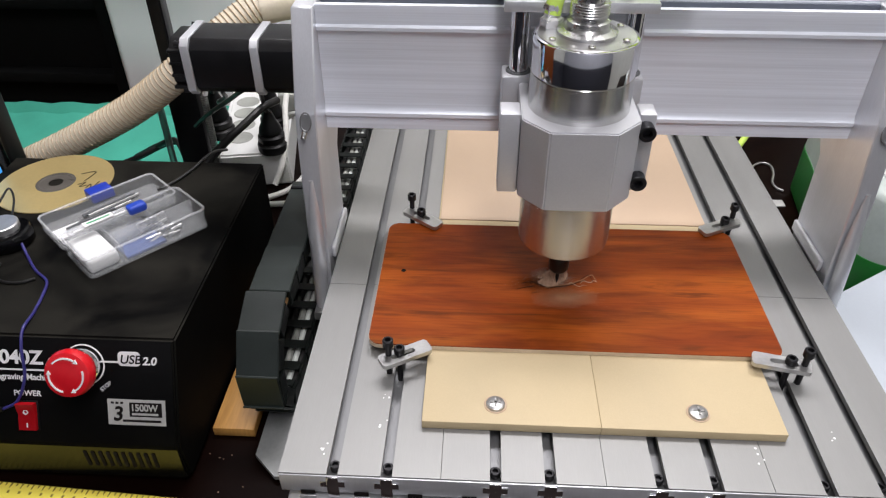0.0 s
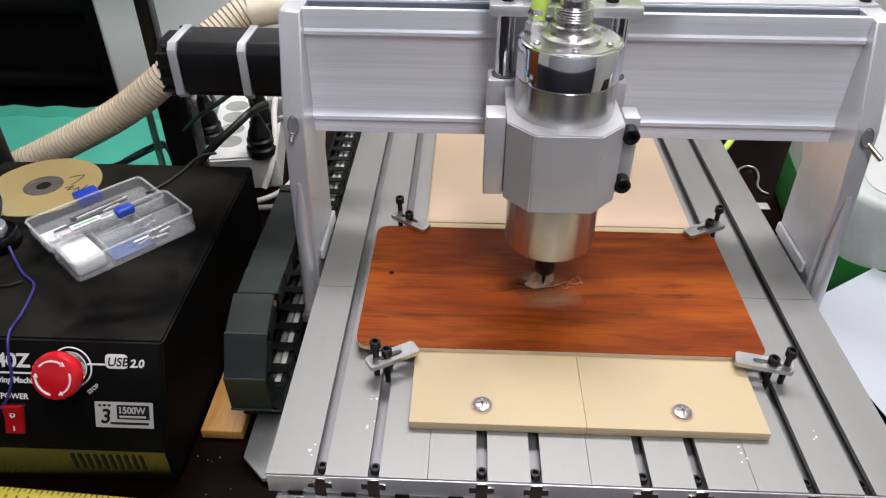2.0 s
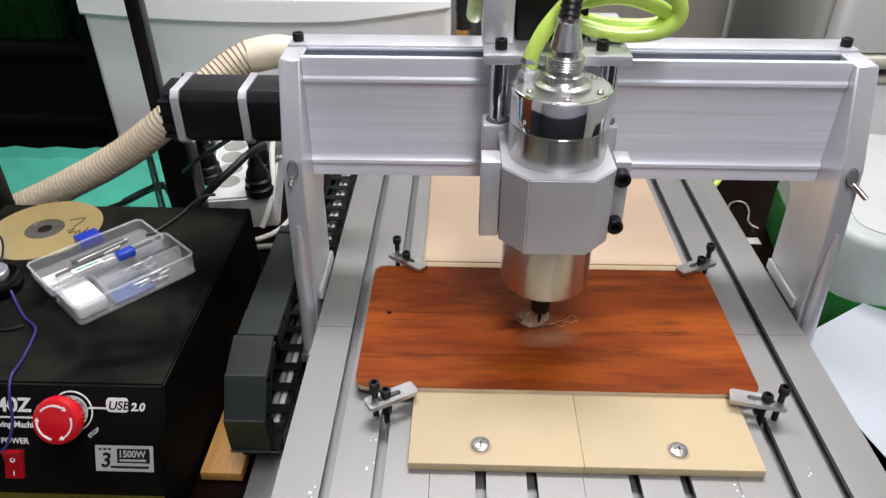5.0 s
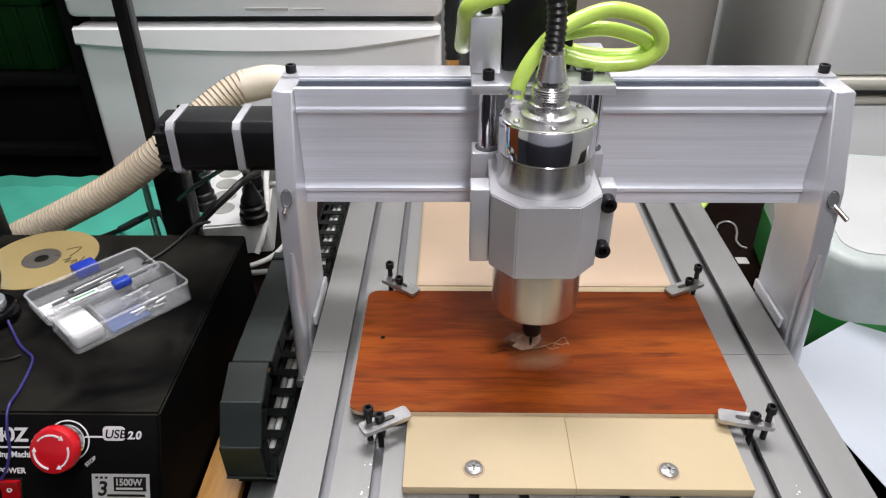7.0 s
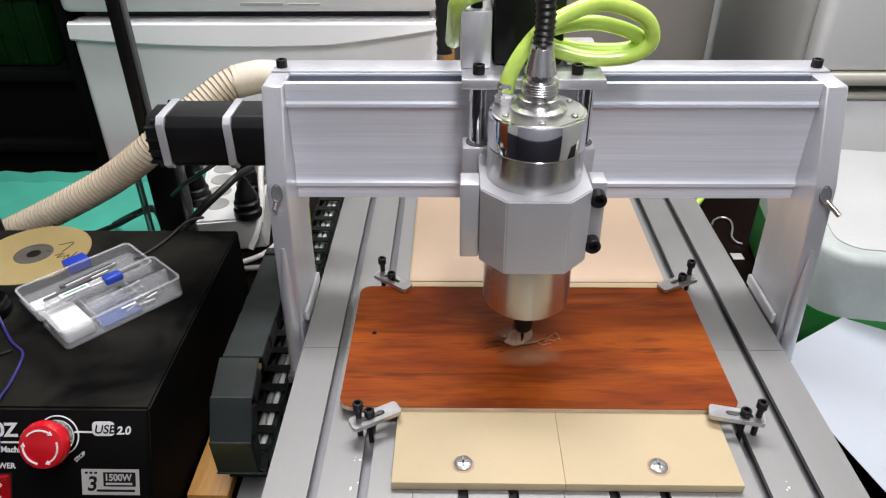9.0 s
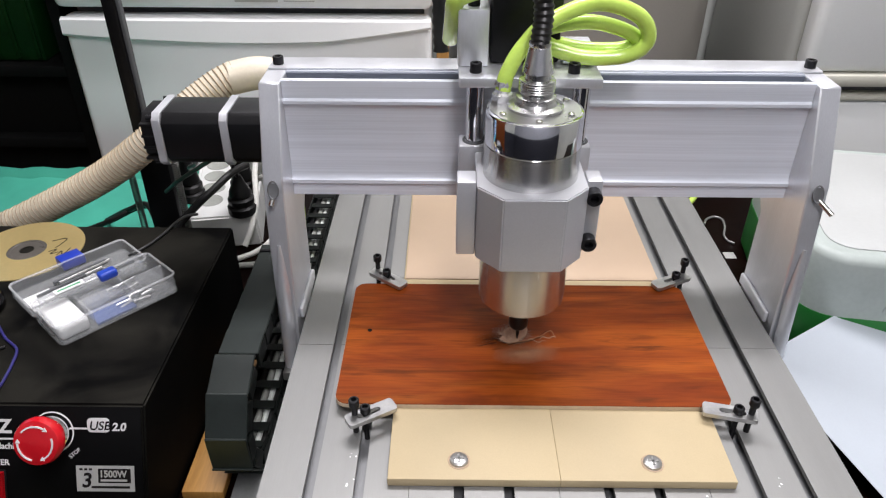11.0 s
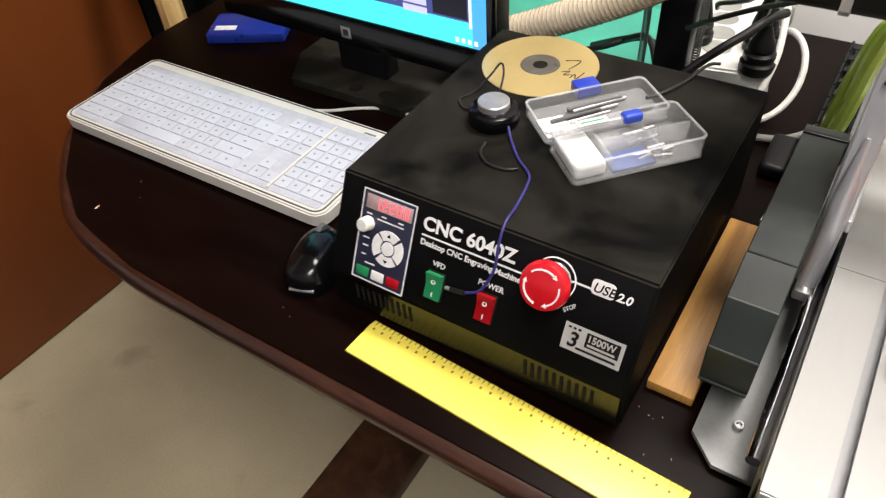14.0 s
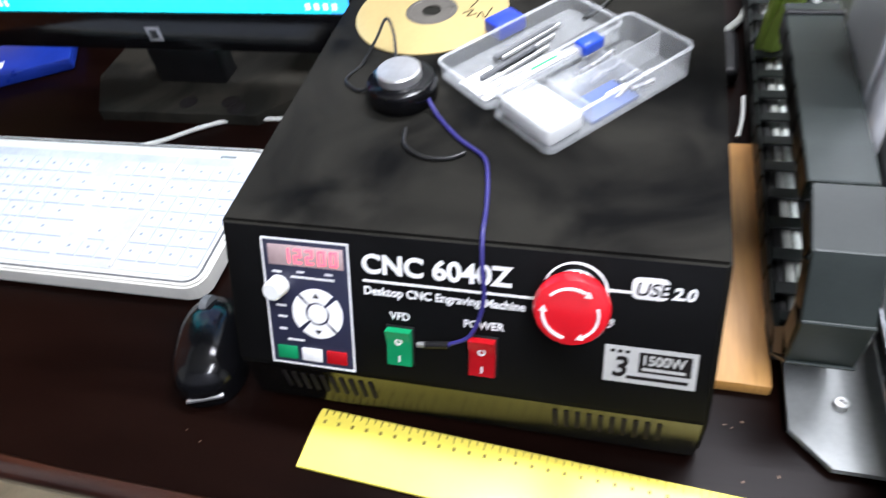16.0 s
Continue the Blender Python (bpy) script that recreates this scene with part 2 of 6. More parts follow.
M_DESKEDGE = wood("dark_red_desk_edge", (0.018, 0.005, 0.003), (0.03, 0.009, 0.005), (0.05, 0.017, 0.009), (1.0, 9.0, 1.0), 6.0, 0.28, 0.3)
M_STRIPWOOD = wood("light_pine", (0.40, 0.19, 0.045), (0.48, 0.245, 0.062), (0.53, 0.29, 0.085), (9.0, 1.0, 1.0), 5.0, 0.5)
M_CABINET = wood("brown_veneer", (0.150, 0.037, 0.0085), (0.165, 0.042, 0.0095), (0.18, 0.047, 0.011), (4.0, 4.0, 0.6), 1.2, 0.42, 0.0, 0.4, 0.3, 0.15)
M_CHAIRWOOD = wood("pale_varnished_wood", (0.42, 0.26, 0.10), (0.52, 0.35, 0.15), (0.6, 0.43, 0.2), (4.0, 4.0, 0.6), 5.0, 0.4)
M_DARKCHAIR = wood("dark_brown_wood", (0.03, 0.012, 0.005), (0.06, 0.024, 0.01), (0.09, 0.04, 0.018), (4.0, 4.0, 0.6), 5.0, 0.4)
M_ENAMEL = material("white_enamel", (0.87, 0.885, 0.88), 0.30, 0.0, 0.03, 3, 0.03, 500)
M_GASKET = material("grey_rubber", (0.10, 0.105, 0.11), 0.6)
M_TAUPE = material("taupe_plastic", (0.30, 0.28, 0.25), 0.5, 0.0, 0.05, 4, 0.04, 300)
M_CREAM = material("cream_enamel", (0.60, 0.59, 0.51), 0.4, 0.0, 0.03, 4, 0.03, 300)
M_SIDESHADE = material("shaded_side_grey", (0.36, 0.365, 0.34), 0.5, 0.0, 0.05, 4, 0.04, 300)
M_WALL = material("off_white_wall", (0.55, 0.57, 0.54), 0.85, 0.0, 0.05, 3, 0.15, 120)
M_REFLECTDARK = material("dark_reflection_paint", (0.022, 0.024, 0.036), 0.7, 0.0, 0.06, 3, 0.1, 120)
M_NAVYWALL = material("blue_grey_wall", (0.34, 0.355, 0.40), 0.8, 0.0, 0.05, 3, 0.1, 120)
M_CEIL = material("white_ceiling", (0.75, 0.75, 0.73), 0.9, 0.0, 0.03, 3, 0.1, 100)
M_FLOOR = material("beige_floor_tile", (0.56, 0.50, 0.34), 0.4, 0.0, 0.12, 4, 0.05, 200, dust=(0.27, 0.23, 0.15), dust_at=0.6, dust_scale=4)
M_SHELFSHADE = material("black_shade_wood", (0.004, 0.0045, 0.0045), 0.7, spec=0.15)
M_TEAL = material("teal_cloth", (0.045, 0.36, 0.26), 0.8, 0.0, 0.08, 12, 0.3, 900)
M_RULER = material("yellow_ruler_plastic", (0.92, 0.78, 0.12), 0.36, 0.0, 0.03, 20, 0.02, 300, spec=1.0)
M_RULERINK = material("glare_paled_print", (0.22, 0.17, 0.03), 0.5)
M_INK = material("black_ink", (0.012, 0.010, 0.010), 0.7, spec=0.1)
M_WHITEINK = material("white_print", (0.82, 0.82, 0.82), 0.5)
M_NAVY = material("navy_membrane", (0.022, 0.024, 0.05), 0.35)
M_RED = material("red_plastic", (0.62, 0.010, 0.018), 0.22, 0.0, 0.04, 20, 0.0, 300, coat=0.4)
M_REDSW = material("translucent_red_switch", (0.36, 0.006, 0.010), 0.2, 0.0, 0.06, 30, 0.0, 300)
M_GREENSW = material("translucent_green_switch", (0.01, 0.24, 0.09), 0.2, 0.0, 0.06, 30, 0.0, 300)
M_LABEL = material("brushed_foil_label", (0.54, 0.54, 0.52), 0.4, 0.3, 0.05, 40)
M_LEDWIN = material("smoked_display_window", (0.46, 0.34, 0.34), 0.2)
M_LEDRED = glow("red_display_segment", (1.0, 0.06, 0.10), 2.2)
M_CD = material("gold_disc", (0.74, 0.57, 0.25), 0.34, 0.6, 0.06, 10, 0.0, 300)
M_CDCLEAR = material("clear_disc_hub", (0.10, 0.092, 0.08), 0.3, spec=0.25)
M_BOXCLEAR = material("clear_polypropylene", (0.86, 0.89, 0.90), 0.22, 0.0, 0.02, 20, 0.0, 300, alpha=0.14)
M_BOXFROST = material("frosted_polypropylene", (0.80, 0.82, 0.83), 0.4, 0.0, 0.03, 20, 0.0, 300, alpha=0.28)
M_WHITEFOAM = material("white_foam", (0.78, 0.79, 0.78), 0.8, 0.0, 0.04, 60, 0.3, 900)
M_BLUE = material("blue_plastic", (0.02, 0.05, 0.42), 0.35)
M_CYANBLUE = material("bright_blue_plastic", (0.025, 0.075, 0.50), 0.3)
M_LINER = material("pale_blue_liner", (0.16, 0.22, 0.46), 0.4, 0.0, 0.05, 30, 0.0, 300, alpha=0.6)
M_STEELBIT = material("bright_steel_bit", (0.6, 0.6, 0.6), 0.38, 0.8)
M_PURPLE = material("violet_wire", (0.028, 0.024, 0.15), 0.4)
M_WHITEPL = material("white_plastic", (0.70, 0.71, 0.69), 0.4, 0.0, 0.05, 15, 0.03, 400)
M_WELL = material("grey_key_well", (0.43, 0.455, 0.51), 0.6)
M_KEY = material("pale_grey_key", (0.47, 0.50, 0.56), 0.5, 0.0, 0.04, 20, 0.03, 400, random_tone=0.04)
M_KEYFRAME = material("cream_keyboard_plastic", (0.61, 0.60, 0.55), 0.4, 0.0, 0.05, 15, 0.03, 400)
M_LEGEND = material("grey_legend_print", (0.24, 0.26, 0.30), 0.5)
M_CABLEWHITE = material("white_cable", (0.66, 0.66, 0.62), 0.4)
M_CABLEGREY = material("grey_cable", (0.34, 0.35, 0.32), 0.45)
M_CABLE = material("black_cable", (0.012, 0.012, 0.012), 0.38)
M_PAPER = material("pale_blue_paper", (0.52, 0.57, 0.62), 0.55, 0.0, 0.03, 8, 0.05, 400)
M_TANK = material("translucent_polythene", (0.50, 0.56, 0.53), 0.42, 0.0, 0.08, 16, 0.04, 200, alpha=0.9)
M_LID = material("white_polythene", (0.47, 0.485, 0.475), 0.45, 0.0, 0.04, 10, 0.05, 200)
M_COOLANT = material("green_coolant", (0.020, 0.22, 0.040), 0.3, 0.0, 0.1, 5, 0.0, 100)
M_DUSTCHIP = material("pale_wood_dust", (0.56, 0.36, 0.25), 0.9, 0.0, 0.08, 90, 0.2, 900)
M_GROOVE = material("bare_cut_wood", (0.40, 0.21, 0.11), 0.85, 0.0, 0.15, 200, 0.1, 900, spec=0.2)
M_SCORCH = material("scorched_wood", (0.060, 0.018, 0.008), 0.8, 0.0, 0.2, 60, 0.1, 900, spec=0.2)
M_BLUEBOX = material("blue_card", (0.012, 0.035, 0.30), 0.3)
M_LOGO = material("grey_badge", (0.35, 0.35, 0.36), 0.3, 0.6)
M_SCREENS = {
    "cyan": glow("screen_cyan", (0.02, 0.62, 0.78), 1.25), "pale": glow("screen_pale", (0.45, 0.85, 0.9), 1.3),
    "navy": glow("screen_navy", (0.045, 0.065, 0.26), 1.0), "row": glow("screen_row", (0.36, 0.50, 0.90), 1.05), "lilac": glow("screen_lilac", (0.52, 0.56, 0.86), 1.05),
    "black": glow("screen_black", (0.004, 0.004, 0.012), 1.0), "red": glow("screen_red", (0.8, 0.08, 0.15), 1.0),
    "white": glow("screen_white", (0.8, 0.85, 0.95), 1.2), "edge": glow("screen_edge", (0.04, 0.35, 0.85), 1.2)}


# ---- mesh helpers ----
ORIGIN = {}


def bmx():
    return bmesh.new()


def box(bm, x0, x1, y0, y1, z0, z1, bevel=0.0, seg=2, m=None):
    r = bmesh.ops.create_cube(bm, size=1.0)
    vs = r["verts"]
    for v in vs:
        v.co = Vector(((x0 + x1) / 2 + v.co.x * (x1 - x0), (y0 + y1) / 2 + v.co.y * (y1 - y0), (z0 + z1) / 2 + v.co.z * (z1 - z0)))
    if bevel:
        es = list({e for v in vs for e in v.link_edges})
        r2 = bmesh.ops.bevel(bm, geom=es, offset=bevel, segments=seg, affect="EDGES", profile=0.5)
        vs = list({v for f in r2["faces"] for v in f.verts} | {v for v in vs if v.is_valid})
    if m is not None:
        bmesh.ops.transform(bm, matrix=m, verts=vs)
    return bm


def lathe(bm, profile, c=(0, 0, 0), axis=(0, 0, 1), n=32, m=None):
    """Turn (radius, height) pairs round an axis through c."""
    q = Vector((0, 0, 1)).rotation_difference(Vector(axis)).to_matrix().to_4x4()
    t = Matrix.Translation(c) @ q
    if m is not None:
        t = m @ t
    rings = []
    for r, h in profile:
        if r < 1e-6:
            rings.append([bm.verts.new(t @ Vector((0, 0, h)))])
        else:
            rings.append([bm.verts.new(t @ Vector((r * math.cos(2 * math.pi * i / n), r * math.sin(2 * math.pi * i / n), h))) for i in range(n)])
    for a, b in zip(rings, rings[1:]):
        for i in range(n):
            j = (i + 1) % n
            if len(a) == 1 and len(b) == 1:
                continue
            if len(a) == 1:
                bm.faces.new((a[0], b[j], b[i]))
            elif len(b) == 1:
                bm.faces.new((a[i], a[j], b[0]))
            else:
                bm.faces.new((a[i], a[j], b[j], b[i]))
    return bm


def rod(bm, p0, p1, r, n=16, bevel=0.0):
    p0, p1 = Vector(p0), Vector(p1)
    h = (p1 - p0).length
    prof = [(0, 0), (r, 0), (r, h), (0, h)] if not bevel else [(0, 0), (r - bevel, 0), (r, bevel), (r, h - bevel), (r - bevel, h), (0, h)]
    return lathe(bm, prof, p0, (p1 - p0) / h, n)


def prism(bm, pts, axis, a0, a1, m=None):
    """Extrude a polygon along an axis: x takes (y, z) pairs, y takes (x, z), z takes (x, y)."""
    def at(p, a):
        v = {"x": (a, p[0], p[1]), "y": (p[0], a, p[1]), "z": (p[0], p[1], a)}[axis]
        return m @ Vector(v) if m is not None else Vector(v)
    lo, hi = [bm.verts.new(at(p, a0)) for p in pts], [bm.verts.new(at(p, a1)) for p in pts]
    n = len(pts)
    fs = [bm.faces.new(lo), bm.faces.new(hi)]
    for i in range(n):
        fs.append(bm.faces.new((lo[i], lo[(i + 1) % n], hi[(i + 1) % n], hi[i])))
    bmesh.ops.recalc_face_normals(bm, faces=fs)
    return bm


def rounded(x0, x1, y0, y1, r, k=5):
    pts = []
    for cx, cy, a in ((x1 - r, y1 - r, 0), (x0 + r, y1 - r, 90), (x0 + r, y0 + r, 180), (x1 - r, y0 + r, 270)):
        pts += [(cx + r * math.cos(radians(a + 90 * i / k)), cy + r * math.sin(radians(a + 90 * i / k))) for i in range(k + 1)]
    return pts


def spline(pts, step=8):
    p = [Vector(q) for q in pts]
    p = [2 * p[0] - p[1]] + p + [2 * p[-1] - p[-2]]
    out = []
    for i in range(1, len(p) - 2):
        for k in range(step):
            t = k / step
            a, b, c, d = p[i - 1:i + 3]
            out.append(0.5 * (2 * b + (c - a) * t + (2 * a - 5 * b + 4 * c - d) * t * t + (3 * b - a - 3 * c + d) * t ** 3))
    return out + [p[-2]]


def tube(bm, pts, r, n=10, step=8, smooth=True, ribs=0.0, every=2):
    """Sweep a ring along a curve; ribs swells every second ring."""
    c = spline(pts, step) if smooth else [Vector(p) for p in pts]
    up, rings = None, []
    for i, p in enumerate(c):
        d = (c[min(i + 1, len(c) - 1)] - c[max(i - 1, 0)]).normalized()
        if up is None:
            up = d.orthogonal().normalized()
        up = (up - d * up.dot(d)).normalized()
        side = d.cross(up)
        rr = r + (ribs if ribs and i % every == 0 else 0)
        rings.append([bm.verts.new(p + rr * (math.cos(2 * math.pi * k / n) * up + math.sin(2 * math.pi * k / n) * side)) for k in range(n)])
    for a, b in zip(rings, rings[1:]):
        for k in range(n):
            bm.faces.new((a[k], a[(k + 1) % n], b[(k + 1) % n], b[k]))
    bm.faces.new(rings[0][::-1])
    bm.faces.new(rings[-1])
    return bm


def finish(bm, name, mat, flat=False):
    me = bpy.data.meshes.new(name)
    bm.normal_update()
    if not flat:
        for f in bm.faces:
            f.smooth = True
        for e in bm.edges:
            if len(e.link_faces) == 2 and e.calc_face_angle(0) > 0.6:
                e.smooth = False
    bm.to_mesh(me)
    bm.free()
    me.materials.append(mat)
    return me


def scale_about_eye(ob):
    """Seat a thing on the thin board, scaled about the camera to keep its view: a little larger, lower and further
    back.
    """
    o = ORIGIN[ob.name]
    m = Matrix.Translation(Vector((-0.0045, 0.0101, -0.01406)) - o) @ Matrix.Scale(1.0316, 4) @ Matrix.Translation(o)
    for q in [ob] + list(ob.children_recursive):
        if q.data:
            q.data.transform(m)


def thing(name, at, label, category, group="", kind=""):
    ob = new(name)
    ob.location = at
    ORIGIN[ob.name] = Vector(at)
    return tagged(ob, label, category, group, kind)


def part(name, bm, mat, parent, label="", flat=False):
    """Link a mesh, made in world coordinates, as one part under a thing or another part."""
    o = ORIGIN[parent.name]
    bmesh.ops.translate(bm, vec=-o, verts=bm.verts)
    ob = new(name, finish(bm, name, mat, flat))
    ob.parent = parent
    ORIGIN[ob.name] = o
    return tagged(ob, label)


def solo(name, bm, mat, label, category, group="", kind="", flat=False):
    """A thing that is one mesh, with its origin at the middle of its foot."""
    xs, ys, zs = zip(*[tuple(v.co) for v in bm.verts])
    o = Vector(((min(xs) + max(xs)) / 2, (min(ys) + max(ys)) / 2, min(zs)))
    bmesh.ops.translate(bm, vec=-o, verts=bm.verts)
    ob = new(name, finish(bm, name, mat, flat))
    ob.location = o
    ORIGIN[ob.name] = o
    return tagged(ob, label, category, group, kind)


def lettering(words, size, m, mat, parent, bold=0.0, wide=1.0, align="LEFT", shear=0.0):
    cu = bpy.data.curves.new("letter", "FONT")
    cu.body, cu.size, cu.extrude, cu.offset, cu.align_x, cu.shear = words, size, 0.00015, bold, align, shear
    cu.align_y = "CENTER"
    tmp = bpy.data.objects.new("letter_tmp", cu)
    scene.collection.objects.link(tmp)
    me = bpy.data.meshes.new_from_object(tmp.evaluated_get(bpy.context.evaluated_depsgraph_get()))
    bpy.data.objects.remove(tmp)
    me.transform(Matrix.Translation(-ORIGIN[parent.name]) @ m @ Matrix.Diagonal((wide, 1, 1, 1)))
    src = bmesh.new()
    src.from_mesh(me)
    bpy.data.meshes.remove(me)
    left = set(src.verts)
    while left:
        # walk one connected letter
        todo, piece = [left.pop()], []
        while todo:
            v = todo.pop()
            piece.append(v)
            for e in v.link_edges:
                w = e.other_vert(v)
                if w in left:
                    left.discard(w)
                    todo.append(w)
        order = {v: i for i, v in enumerate(piece)}
        faces = {f for v in piece for f in v.link_faces}
        lm = bpy.data.meshes.new("letter")
        lm.from_pydata([tuple(v.co) for v in piece], [], [[order[v] for v in f.verts] for f in sorted(faces, key=lambda f: f.index)])
        lm.materials.append(mat)
        ob = new("letter", lm)
        ob.parent = parent
    src.free()



def socket_bolt(bm, x, y, z, r=0.0042, h=0.006, axis=(0, 0, 1), m=None):
    """A cap head with its hexagon socket, the seat at (x, y, z)."""
    lathe(bm, [(0, 0), (r, 0), (r, h - 0.0006), (r - 0.0006, h), (r * 0.58, h), (r * 0.52, h * 0.45), (0, h * 0.45)], (x, y, z), axis, 18, m)
    return bm

# ---- the room ----
X0, X1, Y0, Y1 = -1.50, 2.1, -1.3, 1.35
solo("floor", box(bmx(), X0, X1, Y0, Y1, FLOOR - 0.05, FLOOR), M_FLOOR, "beige worn floor under the desk", "floor", kind="structure")
solo("ceiling", box(bmx(), X0, X1, Y0, Y1, CEIL, CEIL + 0.05), M_CEIL, "plain white ceiling", "ceiling", kind="structure")
# Unseen dark sheet, added so the chrome head reflects something dark.
solo("floor_mat", box(bmx(), -0.45, 1.3, Y0 + 0.02, -0.06, FLOOR + 0.0005, FLOOR + 0.008, 0.003), material("dark_reflection_sheet", (0.022, 0.014, 0.013), 0.85, 0.0, 0.2, 20, 0.4, 500), "unseen dark brown sheet added for chrome reflections", "floor mat", kind="structure")
solo("wall_north", box(bmx(), X0, X1, Y1, Y1 + 0.1, FLOOR, CEIL), M_WALL, "off-white wall behind the refrigerators", "wall", kind="structure")
# Unseen lower wall split off and coloured dark to darken the chrome's reflection.
solo("wall_south", box(bmx(), X0, X1, Y0 - 0.1, Y0, FLOOR, 0.12), M_REFLECTDARK, "unseen lower wall, coloured dark for chrome reflections", "wall", kind="structure")
solo("wall_south_2", box(bmx(), X0, X1, Y0 - 0.1, Y0, 0.1205, CEIL), M_NAVYWALL, "plain blue-grey upper wall", "wall", kind="structure")
solo("wall_east", box(bmx(), X1, X1 + 0.1, Y0 - 0.1, Y1 + 0.1, FLOOR, CEIL), M_WALL, "plain off-white wall", "wall", kind="structure")
# West lower part, also unseen, darkened to widen that dark reflection.
solo("wall_west", box(bmx(), X0 - 0.1, X0, Y0 - 0.1, Y1 + 0.1, FLOOR, 0.12), M_REFLECTDARK, "unseen lower wall, coloured dark for chrome reflections", "wall", kind="structure")
solo("wall_west_2", box(bmx(), X0 - 0.1, X0, Y0 - 0.1, Y1 + 0.1, 0.1205, CEIL), M_WALL, "plain off-white upper wall", "wall", kind="structure")
for lx, ly, lw, lh, watts in LAMPS:
    fx = thing("ceiling_light", (lx, ly, CEIL - 0.07), "white tube light fixed to the ceiling", "lamp", "ceiling lights")
    part("housing", box(bmx(), lx - lw / 2 - 0.03, lx + lw / 2 + 0.03, ly - lh / 2 - 0.03, ly + lh / 2 + 0.03, CEIL - 0.065, CEIL, 0.008), M_WHITEPL, fx)


def wardrobe():
    w = thing("wardrobe", (X0 + 0.03, 0.16, FLOOR), "reddish-brown veneered wardrobe beside the desk", "wardrobe")
    part("carcass", box(bmx(), X0 + 0.002, X0 + 0.045, -0.30, 0.62, FLOOR, 1.1, 0.003), M_CABINET, w)
    part("door", box(bmx(), X0 + 0.045, X0 + 0.063, -0.295, 0.615, FLOOR + 0.006, 1.09, 0.003), M_CABINET, w)


wardrobe()


def desk():
    d = thing("desk", (-0.2, 0.35, FLOOR), "dark brown stained desk with one rounded end", "desk")
    # front edge nearly straight, the left end swings back in an arc
    pts = [(1.35, -0.022), (-0.25, -0.022), (-0.50, -0.022), (-0.62, -0.018), (-0.74, 0.004), (-0.82, 0.048), (-0.90, 0.118), (-0.965, 0.22),
           (-1.0, 0.34), (-1.0, 0.78), (1.35, 0.78)]
    part("tabletop", prism(bmx(), pts, "z", DESK - 0.022, DESK), M_DESK, d)
    edge = [Vector((x, y, DESK - 0.014)) for x, y in pts[:9]]
    part("edge_band", tube(bmx(), edge, 0.0125, 12, 6), M_DESKEDGE, d, "rounded dark red edge moulding")
    part("apron", box(bmx(), -0.62, 1.3, 0.02, 0.045, DESK - 0.12, DESK - 0.0225, 0.002), M_DESKEDGE, d)
    for x, y in ((-0.60, 0.62), (-0.42, 0.30), (1.25, 0.02), (1.25, 0.70)):
        part("leg", box(bmx(), x, x + 0.05, y, y + 0.05, FLOOR, DESK - 0.0225, 0.004), M_DARKCHAIR, d)
    part("side_panel", box(bmx(), -0.42, -0.40, 0.31, 0.70, FLOOR + 0.1, DESK - 0.0225, 0.002), M_DARKCHAIR, d)
    part("foot_rail", box(bmx(), -0.645, -0.50, -0.10, 0.70, FLOOR, FLOOR + 0.045, 0.006), M_DARKCHAIR, d)
    part("stretcher", box(bmx(), -0.40, 1.25, 0.03, 0.06, FLOOR + 0.08, FLOOR + 0.16, 0.003), M_DARKCHAIR, d)


desk()


def fridge():
    y = 0.86
    f = thing("refrigerator", (-0.19, y + 0.3, FLOOR), "white two-door refrigerator with moulded grip recesses", "refrigerator")
    part("cabinet", box(bmx(), -0.49, 0.112, y + 0.056, 1.33, FLOOR, 1.0, 0.01), M_ENAMEL, f)
    part("gasket", box(bmx(), -0.485, 0.107, y + 0.046, y + 0.056, FLOOR + 0.02, 0.99), M_GASKET, f)
    up = part("upper_door", box(bmx(), -0.50, 0.122, y, y + 0.046, 0.1635, 0.99, 0.012, 3), M_ENAMEL, f)
    part("badge_bar", box(bmx(), -0.20, -0.13, y - 0.0015, y + 0.0005, 0.176, 0.180), M_LABEL, up, "faint unreadable lettering")
    part("badge_bar", box(bmx(), -0.12, -0.07, y - 0.0015, y + 0.0005, 0.177, 0.179), M_LABEL, up, "faint unreadable lettering")
    low = bmx()
    box(low, -0.497, 0.12, y + 0.004, y + 0.046, FLOOR + 0.05, 0.150, 0.012, 3)
    lw = part("lower_door", low, M_ENAMEL, f)
    # the grip: a bowed lip whose lower rim dips in the middle
    n, top = 24, 0.1495
    g = bmx()
    rows = []
    for i in range(n + 1):
        u = i / n
        x = -0.496 + u * 0.615
        dip = 0.030 + 0.012 * math.sin(math.pi * u) - 0.014 * max(0, (u - 0.72) / 0.28)
        bow = 0.005 * math.sin(math.pi * u) ** 0.5
        rows.append([g.verts.new(p) for p in ((x, y + 0.006, top), (x, y - 0.002 - bow * 0.55, top - 0.004), (x, y - 0.004 - bow, top - dip + 0.004),
                                             (x, y - 0.001 - bow * 0.8, top - dip), (x, y + 0.006, top - dip - 0.002))])
    for a, b in zip(rows, rows[1:]):
        for k in range(4):
            g.faces.new((a[k], a[k + 1], b[k + 1], b[k]))
    bmesh.ops.recalc_face_normals(g, faces=g.faces)
    part("grip_lip", g, M_ENAMEL, lw)


fridge()


